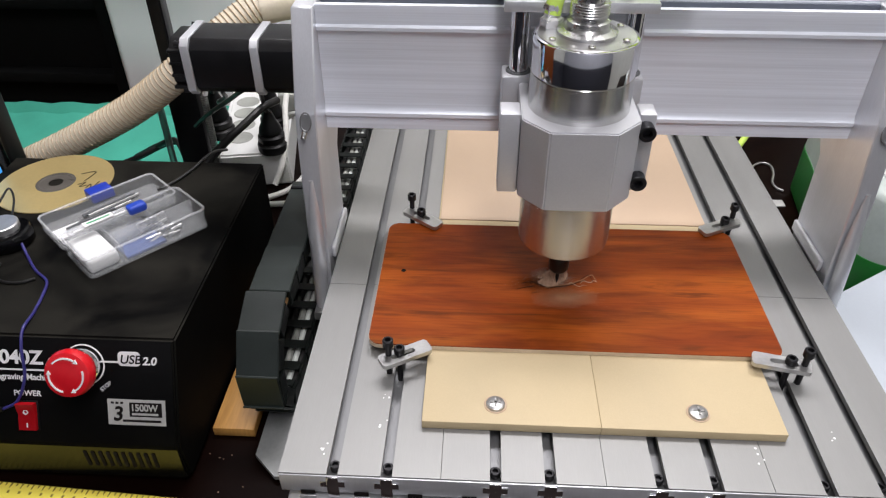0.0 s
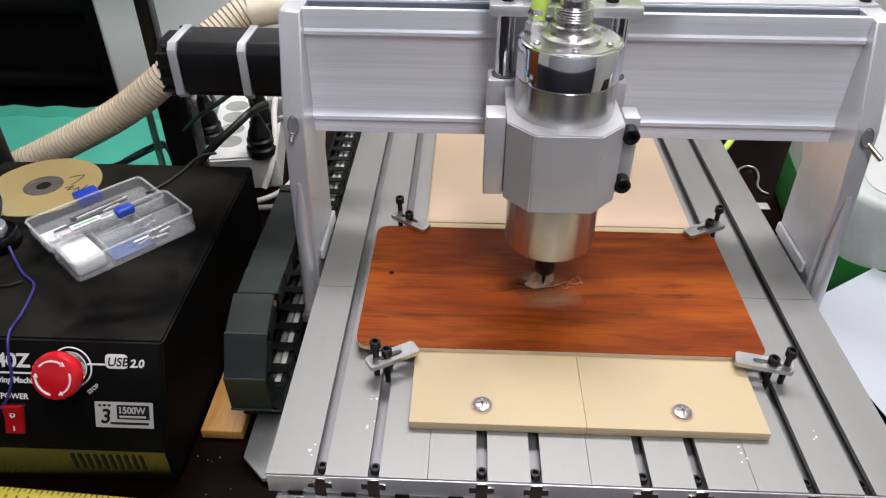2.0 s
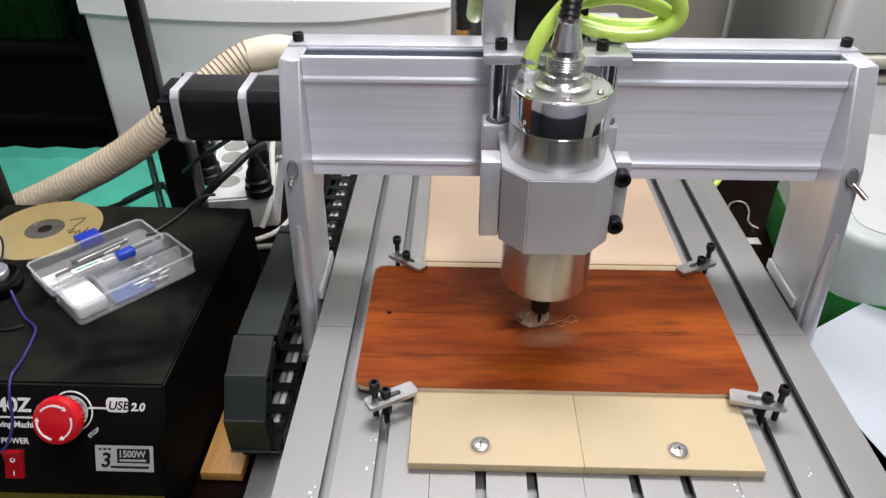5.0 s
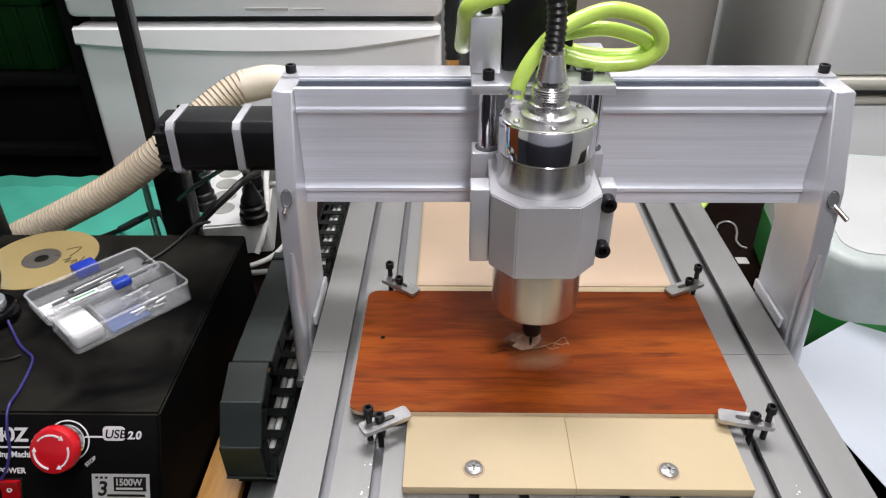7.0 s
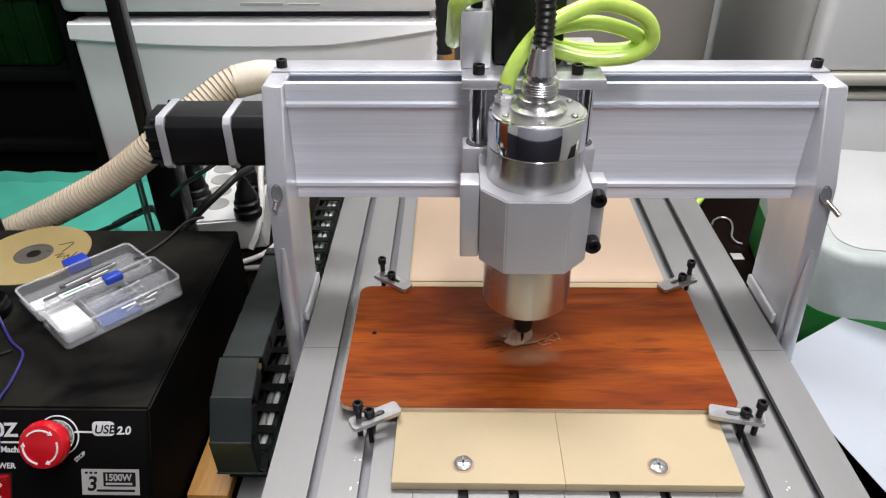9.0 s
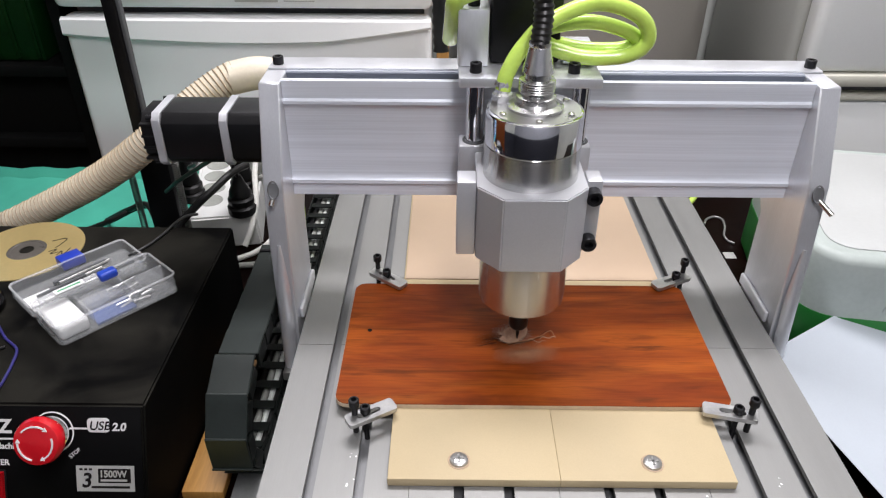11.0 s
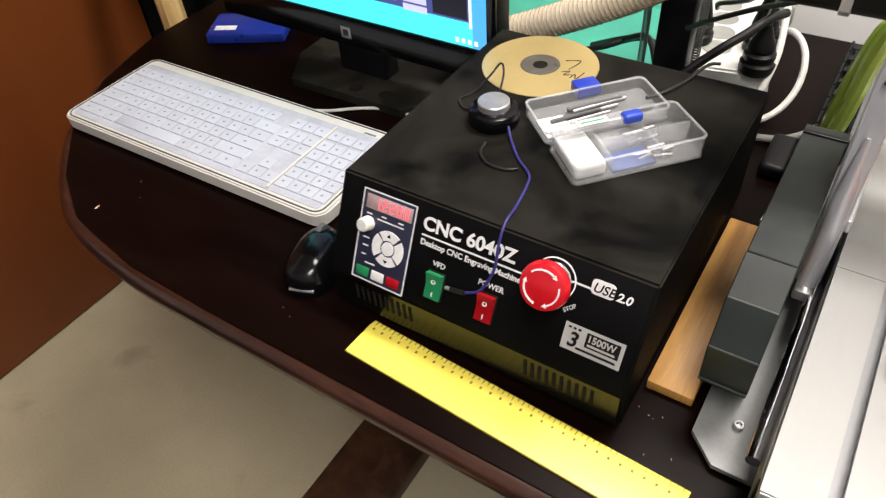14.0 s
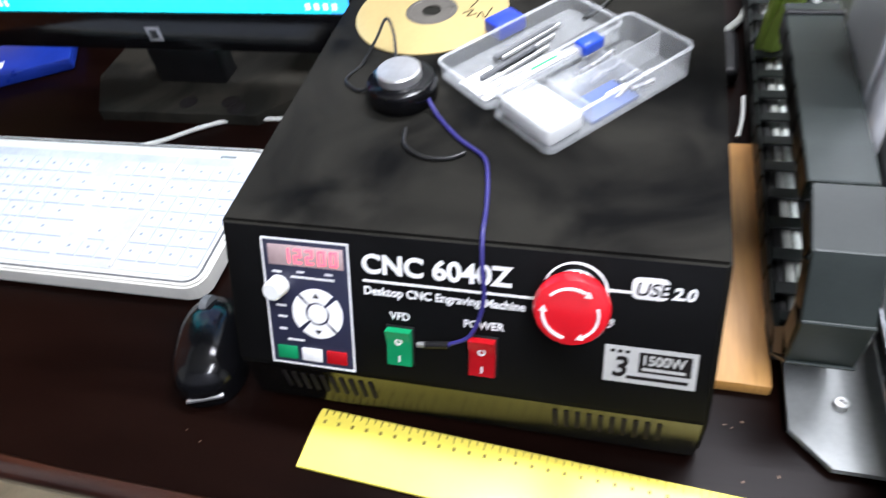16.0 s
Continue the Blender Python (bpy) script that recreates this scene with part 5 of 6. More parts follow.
    lettering("USB", 0.0105, FRONT @ Matrix.Translation((-0.1495, -0.0180, 0.0017)), M_CASEFRONT, c, bold=0.0001, shear=0.2)
    words("2.0", -0.1305, -0.0190, 0.0095, bold=0.0003, shear=0.2)
    # rocker switches
    for x, mt in ((-0.2800, M_GREENSW), (-0.2300, M_REDSW)):
        sw = part("rocker_switch", on_front(box(bmx(), x - 0.0088, x + 0.0088, -0.0830, -0.0566, 0.0012, 0.0026, 0.0005)), M_BLACK, c)
        rk = bmx()
        prism(rk, [(-0.0818, 0.0026), (-0.0578, 0.0026), (-0.0578, 0.0085), (-0.0683, 0.0045), (-0.0818, 0.0050)], "x", x - 0.0076, x + 0.0076)
        part("rocker", on_front(rk), mt, sw)
        part("on_mark", on_front(box(bmx(), x - 0.0005, x + 0.0005, -0.0793, -0.0753, 0.0049, 0.0053)), M_WHITEINK, sw)
        part("off_mark", on_front(lathe(bmx(), [(0.0013, 0.0055), (0.0022, 0.0055), (0.0022, 0.0063), (0.0013, 0.0063)], (x, -0.0653, 0.0), n=18)), M_WHITEINK, sw)
    # emergency stop
    es = part("stop_button", on_front(lathe(bmx(), [(0.0, 0.0012), (0.0150, 0.0012), (0.0150, 0.0065), (0.0138, 0.0080), (0, 0.0080)], (-0.1800, -0.0235, 0), n=48)), M_CHROME, c)
    part("mushroom_head", on_front(lathe(bmx(), [(0, 0.0081), (0.0110, 0.0081), (0.0120, 0.0150), (0.0185, 0.0165), (0.0200, 0.0190), (0.0198, 0.0235), (0.0182, 0.0265), (0.0150, 0.0275), (0, 0.0282)], (-0.1800, -0.0235, 0), n=56)), M_RED, es)
    for q in range(3):
        a0 = radians(60 + 120 * q)
        arc = [a0 + radians(78) * i / 10 for i in range(11)]
        pts = [(0.0147 * math.cos(t), 0.0147 * math.sin(t)) for t in arc] + [(0.0134 * math.cos(t), 0.0134 * math.sin(t)) for t in arc[::-1]]
        pts = [(-0.1800 + x, -0.0235 + y) for x, y in pts]
        part("turn_arrow", on_front(prism(bmx(), pts, "z", 0.0270, 0.0283)), M_WHITEINK, es)
        t = a0 - radians(2)
        px, py = -0.1800 + 0.0139 * math.cos(t), -0.0235 + 0.0139 * math.sin(t)
        d, nrm = Vector((math.sin(t), -math.cos(t))), Vector((math.cos(t), math.sin(t)))
        tri = [Vector((px, py)) + nrm * 0.0019, Vector((px, py)) - nrm * 0.0019, Vector((px, py)) + d * 0.0034]
        part("arrow_tip", on_front(prism(bmx(), [tuple(v) for v in tri], "z", 0.0270, 0.0283)), M_WHITEINK, es)
    part("ring_mark", on_front(lathe(bmx(), [(0.0166, 0.0012), (0.0166, 0.0016), (0.0177, 0.0016), (0.0177, 0.0012)], (-0.1800, -0.0235, 0), n=48)), M_WHITEINK, es)
    # rating label
    lx0, lx1, lv0, lv1 = -0.1620, -0.1130, -0.0750, -0.0525
    lb = part("rating_label", on_front(box(bmx(), lx0, lx1, lv0, lv1, 0.0012, 0.0016)), M_LABEL, c, "silver rating label")
    lettering("3", 0.0175, FRONT @ Matrix.Translation((lx0 + 0.0040, lv0 + 0.0092, 0.0018)), M_INK, lb, bold=0.0004, shear=0.15)
    part("dark_field", on_front(box(bmx(), lx0 + 0.0185, lx1 - 0.003, lv0 + 0.0075, lv1 - 0.0025, 0.0016, 0.0018)), M_INK, lb)
    lettering("1500W", 0.0082, FRONT @ Matrix.Translation((lx0 + 0.0196, lv0 + 0.0153, 0.0021)), M_LABEL, lb, bold=0.0002, wide=0.93)
    part("mark_bar", on_front(box(bmx(), lx0 + 0.0205, lx1 - 0.006, lv0 + 0.0090, lv0 + 0.0108, 0.0018, 0.0020)), M_LABEL, lb)
    part("mark_bar", on_front(box(bmx(), lx0 + 0.0125, lx1 - 0.004, lv0 + 0.0028, lv0 + 0.0048, 0.0016, 0.0018)), M_INK, lb)
    for k in range(3):
        part("mark_bar", on_front(box(bmx(), lx0 + 0.003 + k * 0.004, lx0 + 0.0055 + k * 0.004, lv1 - 0.0040, lv1 - 0.0022, 0.0016, 0.0018)), M_INK, lb)


controller()


def disc():
    c = (-0.3180, 0.3290, CZT + 0.0003)
    d = thing("compact_disc", c, "gold recordable disc with black handwriting on the controller", "disc")
    part("data_ring", lathe(bmx(), [(0.0205, 0), (0.0598, 0), (0.06, 0.0006), (0.0598, 0.0012), (0.0205, 0.0012), (0.0205, 0)], c, n=72), M_CD, d)
    part("hub", lathe(bmx(), [(0.0076, 0.0001), (0.0203, 0.0001), (0.0203, 0.0010), (0.0170, 0.0014), (0.0165, 0.0010), (0.0076, 0.0010), (0.0076, 0.0001)], c, n=48), M_CDCLEAR, d)
    strokes = (((0.020, 0.018), (0.034, 0.024), (0.033, 0.012), (0.030, 0.004)), ((0.026, -0.004), (0.033, 0.001), (0.030, -0.008), (0.037, -0.004)), ((0.038, -0.010), (0.040, -0.002), (0.044, -0.010), (0.047, 0.004)))
    for s in strokes:
        part("pen_stroke", tube(bmx(), [(c[0] + x, c[1] + y, c[2] + 0.0011) for x, y in s], 0.0006, 6, 5), M_INK, d)


disc()


def bit_case():
    """Open compartment case; its long side runs along the local x axis."""
    m = Matrix.Translation((-0.2080, 0.2510, CZT + 0.0003)) @ Matrix.Rotation(radians(48), 4, "Z")
    b = thing("bit_case", (-0.205, 0.248, CZT), "clear plastic compartment case of cutting bits lying open", "storage case")

    def tray(x0, x1, y0, y1, h, t, name, cells=()):
        bm = bmx()
        pts = rounded(x0, x1, y0, y1, 0.006, 4)
        inn = rounded(x0 + t, x1 - t, y0 + t, y1 - t, 0.005, 4)
        n = len(pts)
        ob, ot = [bm.verts.new(m @ Vector((x, y, 0))) for x, y in pts], [bm.verts.new(m @ Vector((x, y, h))) for x, y in pts]
        it, ib = [bm.verts.new(m @ Vector((x, y, h))) for x, y in inn], [bm.verts.new(m @ Vector((x, y, t))) for x, y in inn]
        for i in range(n):
            j = (i + 1) % n
            bm.faces.new((ob[i], ob[j], ot[j], ot[i]))
            bm.faces.new((ot[i], ot[j], it[j], it[i]))
            bm.faces.new((it[i], it[j], ib[j], ib[i]))
        bm.faces.new(ob[::-1])
        bm.faces.new(ib)
        p = part(name, bm, M_BOXCLEAR, b)
        rim = bmx()
        tube(rim, [m @ Vector((x, y, h)) for x, y in pts + pts[:1]], 0.0012, 6, 1, False)
        part("rim", rim, M_BOXFROST, p)
        for a in cells:
            part("divider", box(bmx(), *a, t, h - 0.002, m=m), M_BOXFROST, p)
        return p
    tray(-0.060, 0.060, -0.058, 0.000, 0.021, 0.0014, "tray", ((-0.026, -0.0248, -0.057, -0.001), (0.018, 0.0192, -0.057, -0.001), (-0.0248, 0.059, -0.030, -0.0288)))
    tray(-0.060, 0.060, 0.003, 0.060, 0.012, 0.0014, "lid")
    for x in (-0.045, 0.035):
        part("hinge", box(bmx(), x - 0.008, x + 0.008, -0.0005, 0.0035, 0.008, 0.013, 0.001, m=m), M_BOXFROST, b)

    def inside(name, bm, mat, label, cat):
        return solo(name, bm, mat, label, cat, "things in the bit case")
    inside("foam_pad", box(bmx(), -0.0575, -0.029, -0.055, -0.006, 0.0020, 0.0165, 0.004, 3, m), M_WHITEFOAM, "white foam pad in a compartment", "foam pad")
    inside("blue_liner", box(bmx(), -0.0235, 0.016, -0.0555, -0.0315, 0.0020, 0.0050, 0.001, 2, m), M_LINER, "pale blue plastic liner in a compartment", "liner")
    for k, (u, v, w) in enumerate(((0.026, 0.018, 0.052), (-0.020, 0.030, 0.050), (0.004, 0.042, 0.056))):
        inside("cutting_bit", rod(bmx(), m @ Vector((u - w / 2, v, 0.0046)), m @ Vector((u + w / 2, v + 0.003, 0.0046)), 0.0019, 8), M_GASKET, "dull dark cutting bit in the lid", "bit")
    inside("bit_sleeve", box(bmx(), -0.020, 0.014, -0.026, -0.006, 0.0020, 0.009, 0.002, 2, m), M_BOXFROST, "frosted plastic sleeve for bits", "sleeve")
    # marker tube with blue cap, lying across the dividers
    mk = thing("marker_tube", m @ Vector((-0.02, -0.012, 0.022)), "clear tube with blue cap lying across the tray", "bit tube")
    part("barrel", box(bmx(), -0.055, 0.002, -0.0185, -0.0095, 0.0212, 0.0285, 0.0025, 3, m), M_BOXFROST, mk)
    part("cap", box(bmx(), 0.0022, 0.020, -0.0195, -0.0085, 0.0205, 0.0292, 0.0025, 3, m), M_CYANBLUE, mk)
    part("bit_inside", rod(bmx(), m @ Vector((-0.050, -0.014, 0.0250)), m @ Vector((0.0, -0.014, 0.0250)), 0.0015, 8), M_STEELBIT, mk)
    part("printed_label", box(bmx(), -0.040, -0.012, -0.0180, -0.0100, 0.0284, 0.0289, m=m), M_WHITEINK, mk)
    part("label_bar", box(bmx(), -0.037, -0.015, -0.0150, -0.0130, 0.0289, 0.0291, m=m), material("print_green", (0.05, 0.35, 0.15), 0.5), mk)
    part("latch", box(bmx(), -0.006, 0.018, 0.0590, 0.0780, 0.0020, 0.0125, 0.0015, 2, m), M_BLUE, b, "blue plastic latch")
    rng = random.Random(3)
    for k in range(9):
        x, y = rng.uniform(0.0, 0.04), rng.uniform(-0.050, -0.034) if k < 5 else rng.uniform(-0.024, -0.008)
        a, ln = rng.uniform(-0.4, 0.4), rng.uniform(0.010, 0.018)
        p0, p1 = m @ Vector((x - ln * math.cos(a) * 0.5, y - ln * math.sin(a) * 0.3, 0.0042)), m @ Vector((x + ln * math.cos(a) * 0.5, y + ln * math.sin(a) * 0.3, 0.0048))
        inside("cutting_bit", rod(bmx(), p0, p1, 0.0016, 8), M_STEELBIT, "bright steel cutting bit", "bit")
    for k in range(4):
        x0, y = -0.055 + k * 0.012, 0.016 + k * 0.008
        inside("cutting_bit", rod(bmx(), m @ Vector((x0, y, 0.0034)), m @ Vector((x0 + 0.055, y + 0.004, 0.0034)), 0.0016, 8), M_STEELBIT, "long slender steel cutting bit in the lid", "bit")
    inside("paper_slip", box(bmx(), -0.056, -0.030, 0.010, 0.040, 0.0018, 0.0024, m=m), M_WHITEINK, "small white paper slip in the lid", "paper slip")


bit_case()


def tool_probe():
    c = (-0.3110, 0.2210, CZT + 0.0003)
    p = thing("tool_probe", c, "round black tool-setting probe with bright steel button", "probe")
    part("base", lathe(bmx(), [(0, 0), (0.0225, 0), (0.0240, 0.002), (0.0245, 0.010), (0.0225, 0.0145), (0.0185, 0.016), (0, 0.016)], c, n=48), M_GLOSSBLACK, p)
    part("button", lathe(bmx(), [(0, 0.016), (0.0150, 0.016), (0.0150, 0.0215), (0.0140, 0.0225), (0, 0.0225)], c, n=40), M_STEELBIT, p)
    z = CZT + 0.0016
    f = FRONT
    w = [(c[0] + 0.020, c[1] - 0.010, CZT + 0.008), (-0.280, 0.198, z), (-0.262, 0.178, z), (-0.2440, 0.163, z), (-0.2380, 0.145, z), (-0.2340, 0.120, z), (-0.2320, 0.100, z + 0.0008),
         tuple(f @ Vector((-0.2310, -0.012, 0.003))), tuple(f @ Vector((-0.2300, -0.035, 0.003))), tuple(f @ Vector((-0.2370, -0.056, 0.004))), tuple(f @ Vector((-0.2500, -0.0640, 0.004)))]
    part("probe_wire", tube(bmx(), w, 0.0013, 8, 6), M_PURPLE, p)
    cp = bmx()
    a, b_ = f @ Vector((-0.2500, -0.0640, 0.0045)), f @ Vector((-0.2640, -0.0660, 0.0040))
    rod(cp, a, b_, 0.0022, 10)
    part("clip", cp, M_BLACK, p)
    part("clip_jaw", rod(bmx(), b_, f @ Vector((-0.2690, -0.0668, 0.0035)), 0.0018, 8), M_STEELBIT, p)
    k = [(c[0] - 0.022, c[1] + 0.004, z + 0.004), (-0.345, 0.224, z), (-0.358, 0.236, z), (-0.352, 0.255, z), (-0.343, 0.270, z + 0.012), (-0.338, 0.283, z + 0.020), (-0.332, 0.277, z + 0.012), (-0.324, 0.252, z + 0.003), (-0.318, 0.243, z + 0.006)]
    part("probe_cable", tube(bmx(), k, 0.0011, 8, 6), M_CABLE, p)
    k = [(-0.300, 0.186, z), (-0.296, 0.170, z), (-0.282, 0.160, z), (-0.266, 0.160, z), (-0.256, 0.166, z)]
    part("probe_cable", tube(bmx(), k, 0.0013, 8, 6), M_CABLE, p)


tool_probe()


# ---- the desk top ----
def ruler():
    m = Matrix.Translation((-0.1915, 0.0200, DESK + 0.0003)) @ Matrix.Rotation(radians(-3.1), 4, "Z")
    r = thing("ruler", m.translation, "yellow plastic ruler lying on the desk edge", "ruler")
    bm = bmx()
    prism(bm, [(-0.0215, 0.0), (0.0215, 0.0), (0.0215, 0.0008), (0.014, 0.0026), (-0.0215, 0.0026)], "x", -0.155, 0.155, m)
    part("blade", bm, M_RULER, r)
    # Ticks and numbers are paled in colour to imitate glare on the ruler.
    for k in range(61):
        x = -0.150 + 0.005 * k
        ln = 0.0055 if k % 2 == 0 else 0.0035
        part("tick", box(bmx(), x - 0.00018, x + 0.00018, 0.0212 - ln, 0.0212, 0.0010, 0.0027 if k % 2 == 0 else 0.0024, m=m), M_RULERINK, r)
    for k in range(30):
        x = -0.150 + 0.01 * k
        part("number_bar", box(bmx(), x + 0.0005, x + 0.0025, 0.0105, 0.0130, 0.0026, 0.0028, m=m), M_RULERINK, r)


ruler()
solo("wooden_strip", box(bmx(), -0.0995, -0.0600, 0.1055, 0.338, DESK + 0.0002, DESK + 0.011, 0.0012), M_STRIPWOOD, "light pine strip lying between controller and machine", "wood strip")


def flecks():
    rng, bm = random.Random(17), bmx()
    spots = [(-0.732, 0.027, 0.004)] + [(rng.uniform(-0.10, -0.055), rng.uniform(0.02, 0.10), rng.uniform(0.0004, 0.0010)) for _ in range(7)] + [(rng.uniform(-0.75, -0.42), rng.uniform(0.0, 0.09), rng.uniform(0.0004, 0.0008)) for _ in range(5)]
    for x, y, r in spots:
        m = Matrix.Translation((x, y, DESK + 0.0002)) @ Matrix.Rotation(rng.uniform(0, 6), 4, "Z") @ Matrix.Diagonal((1, 0.4, 1, 1))
        lathe(bm, [(0, 0.0005), (r * 0.7, 0.0004), (r, 0.0)], n=6, m=m)
    solo("desk_flecks", bm, M_DUSTCHIP, "pale flecks of sawdust scattered on the desk", "debris", kind="stuff")


flecks()


def keyboard():
    m = Matrix.Translation((-0.6900, 0.2010, DESK + 0.0002)) @ Matrix.Rotation(radians(0.8), 4, "Z")
    k = thing("keyboard", m.translation, "white full-size keyboard with pale grey keys", "keyboard")
    body = bmx()
    prism(body, rounded(-0.220, 0.220, -0.082, 0.082, 0.016, 5), "z", 0.002, 0.020, m)
    bmesh.ops.bevel(body, geom=[e for e in body.edges], offset=0.002, segments=2, affect="EDGES")
    b = part("body", body, M_KEYFRAME, k)
    well = bmx()
    prism(well, rounded(-0.209, 0.209, -0.072, 0.064, 0.006, 4), "z", 0.0202, 0.0208, m)
    part("key_well", well, M_WELL, b)
    part("groove", tube(bmx(), [m @ Vector((x, y, 0.0202)) for x, y in rounded(-0.214, 0.214, -0.077, 0.077, 0.012, 5) + [(0.214, 0.065)]], 0.0011, 6, 1, False), M_GASKET, b)
    part("divider", box(bmx(), 0.1322, 0.1352, -0.070, 0.060, 0.0206, 0.0232, 0.0006, m=m), M_KEYFRAME, b)
    part("badge", box(bmx(), 0.170, 0.186, 0.066, 0.0685, 0.0200, 0.0206, m=m), M_LOGO, b)
    meshes = {}

    def key(x, y, w, h=0.0176):
        if (w, h) not in meshes:
            q = bmx()
            pts = [(-w / 2, -h / 2), (w / 2, -h / 2), (w / 2, h / 2), (-w / 2, h / 2)]
            lo = [q.verts.new((px, py, 0)) for px, py in pts]
            hi = [q.verts.new((px * 0.95, py * 0.94 + 0.0002, 0.0016)) for px, py in pts]
            for i in range(4):
                q.faces.new((lo[i], lo[(i + 1) % 4], hi[(i + 1) % 4], hi[i]))
            q.faces.new(hi)
            q.faces.new(lo[::-1])
            meshes[(w, h)] = finish(q, "key", M_KEY)
            q = bmx()
            box(q, -min(w, 0.017) * 0.18, -min(w, 0.017) * 0.18 + 0.0028, -0.0005, 0.0024, 0.0016, 0.00175)
            meshes[(w, h, 1)] = finish(q, "legend", M_LEGEND)
        o = new("key", meshes[(w, h)])
        o.parent = k
        o.matrix_basis = Matrix.Translation(-ORIGIN[k.name]) @ m @ Matrix.Translation((x, y, 0.0208))
        g = new("legend", meshes[(w, h, 1)])
        g.parent = o
    p = 0.0187
    rows = [(0.055, [1] * 14), (0.033, [1] * 13 + [2]), (0.0143, [1.5] + [1] * 12 + [1.5]), (-0.0044, [1.8] + [1] * 11 + [2.2]), (-0.0231, [2.3] + [1] * 10 + [2.7]), (-0.0418, [1.3, 1.2, 1.2, 6, 1.2, 1.2, 1.2, 1.7])]
    for y, ws in rows:
        x = -0.2085
        for w in ws:
            key(x + w * p / 2, y - 0.012, round(w * p - 0.0009, 5))
            x += w * p
    for cx, nx in ((0.0765, 3), (0.1358, 4)):
        for r, (y, _) in enumerate(rows):
            for i in range(nx):
                if nx == 3 and r in (3,) or nx == 3 and r == 4 and i != 1:
                    continue
                key(cx + p * (i + 0.5), y - 0.012, round(p - 0.0009, 5))
    part("feet_rail", box(bmx(), -0.2, 0.2, 0.06, 0.072, 0.0, 0.0022, m=m), M_GASKET, k)
    part("keyboard_cable", tube(bmx(), [(-0.660, 0.279, DESK + 0.012), (-0.644, 0.288, DESK + 0.006), (-0.612, 0.306, DESK + 0.0032), (-0.578, 0.330, DESK + 0.0032), (-0.545, 0.345, DESK + 0.0032), (-0.500, 0.349, DESK + 0.0032), (-0.44, 0.358, DESK + 0.003), (-0.40, 0.40, DESK + 0.003)], 0.0023, 8, 8), M_CABLEWHITE, k)


keyboard()


def mouse():
    m = Matrix.Translation((-0.4420, 0.081, DESK)) @ Matrix.Rotation(radians(20), 4, "Z")
    t = thing("mouse", m.translation, "glossy black computer mouse half under the keyboard", "mouse")
    bm = bmx()
    bmesh.ops.create_uvsphere(bm, u_segments=28, v_segments=16, radius=1.0)
    for v in bm.verts:
        x, y, z = v.co
        sx = math.copysign(abs(x) ** 0.8, x) * (0.027 - 0.004 * y)
        v.co = m @ Vector((sx, math.copysign(abs(y) ** 0.8, y) * 0.046, max(0.0, z) ** 0.75 * 0.032 * (1 - 0.18 * y) + 0.0006))
    bmesh.ops.recalc_face_normals(bm, faces=bm.faces)
    part("shell", bm, M_GLOSSBLACK, t)
    part("wheel", lathe(bmx(), [(0, -0.003), (0.009, -0.003), (0.009, 0.003), (0, 0.003)], m @ Vector((0, 0.026, 0.023)), (1, 0, 0), 20), M_GASKET, t)
    # Silver strip imitates the highlight on the shell's back end.
    part("palm_badge", box(bmx(), -0.013, 0.013, -0.0460, -0.0400, 0.008, 0.011, 0.001, m=m), M_LOGO, t, "silver strip standing in for the highlight")


mouse()


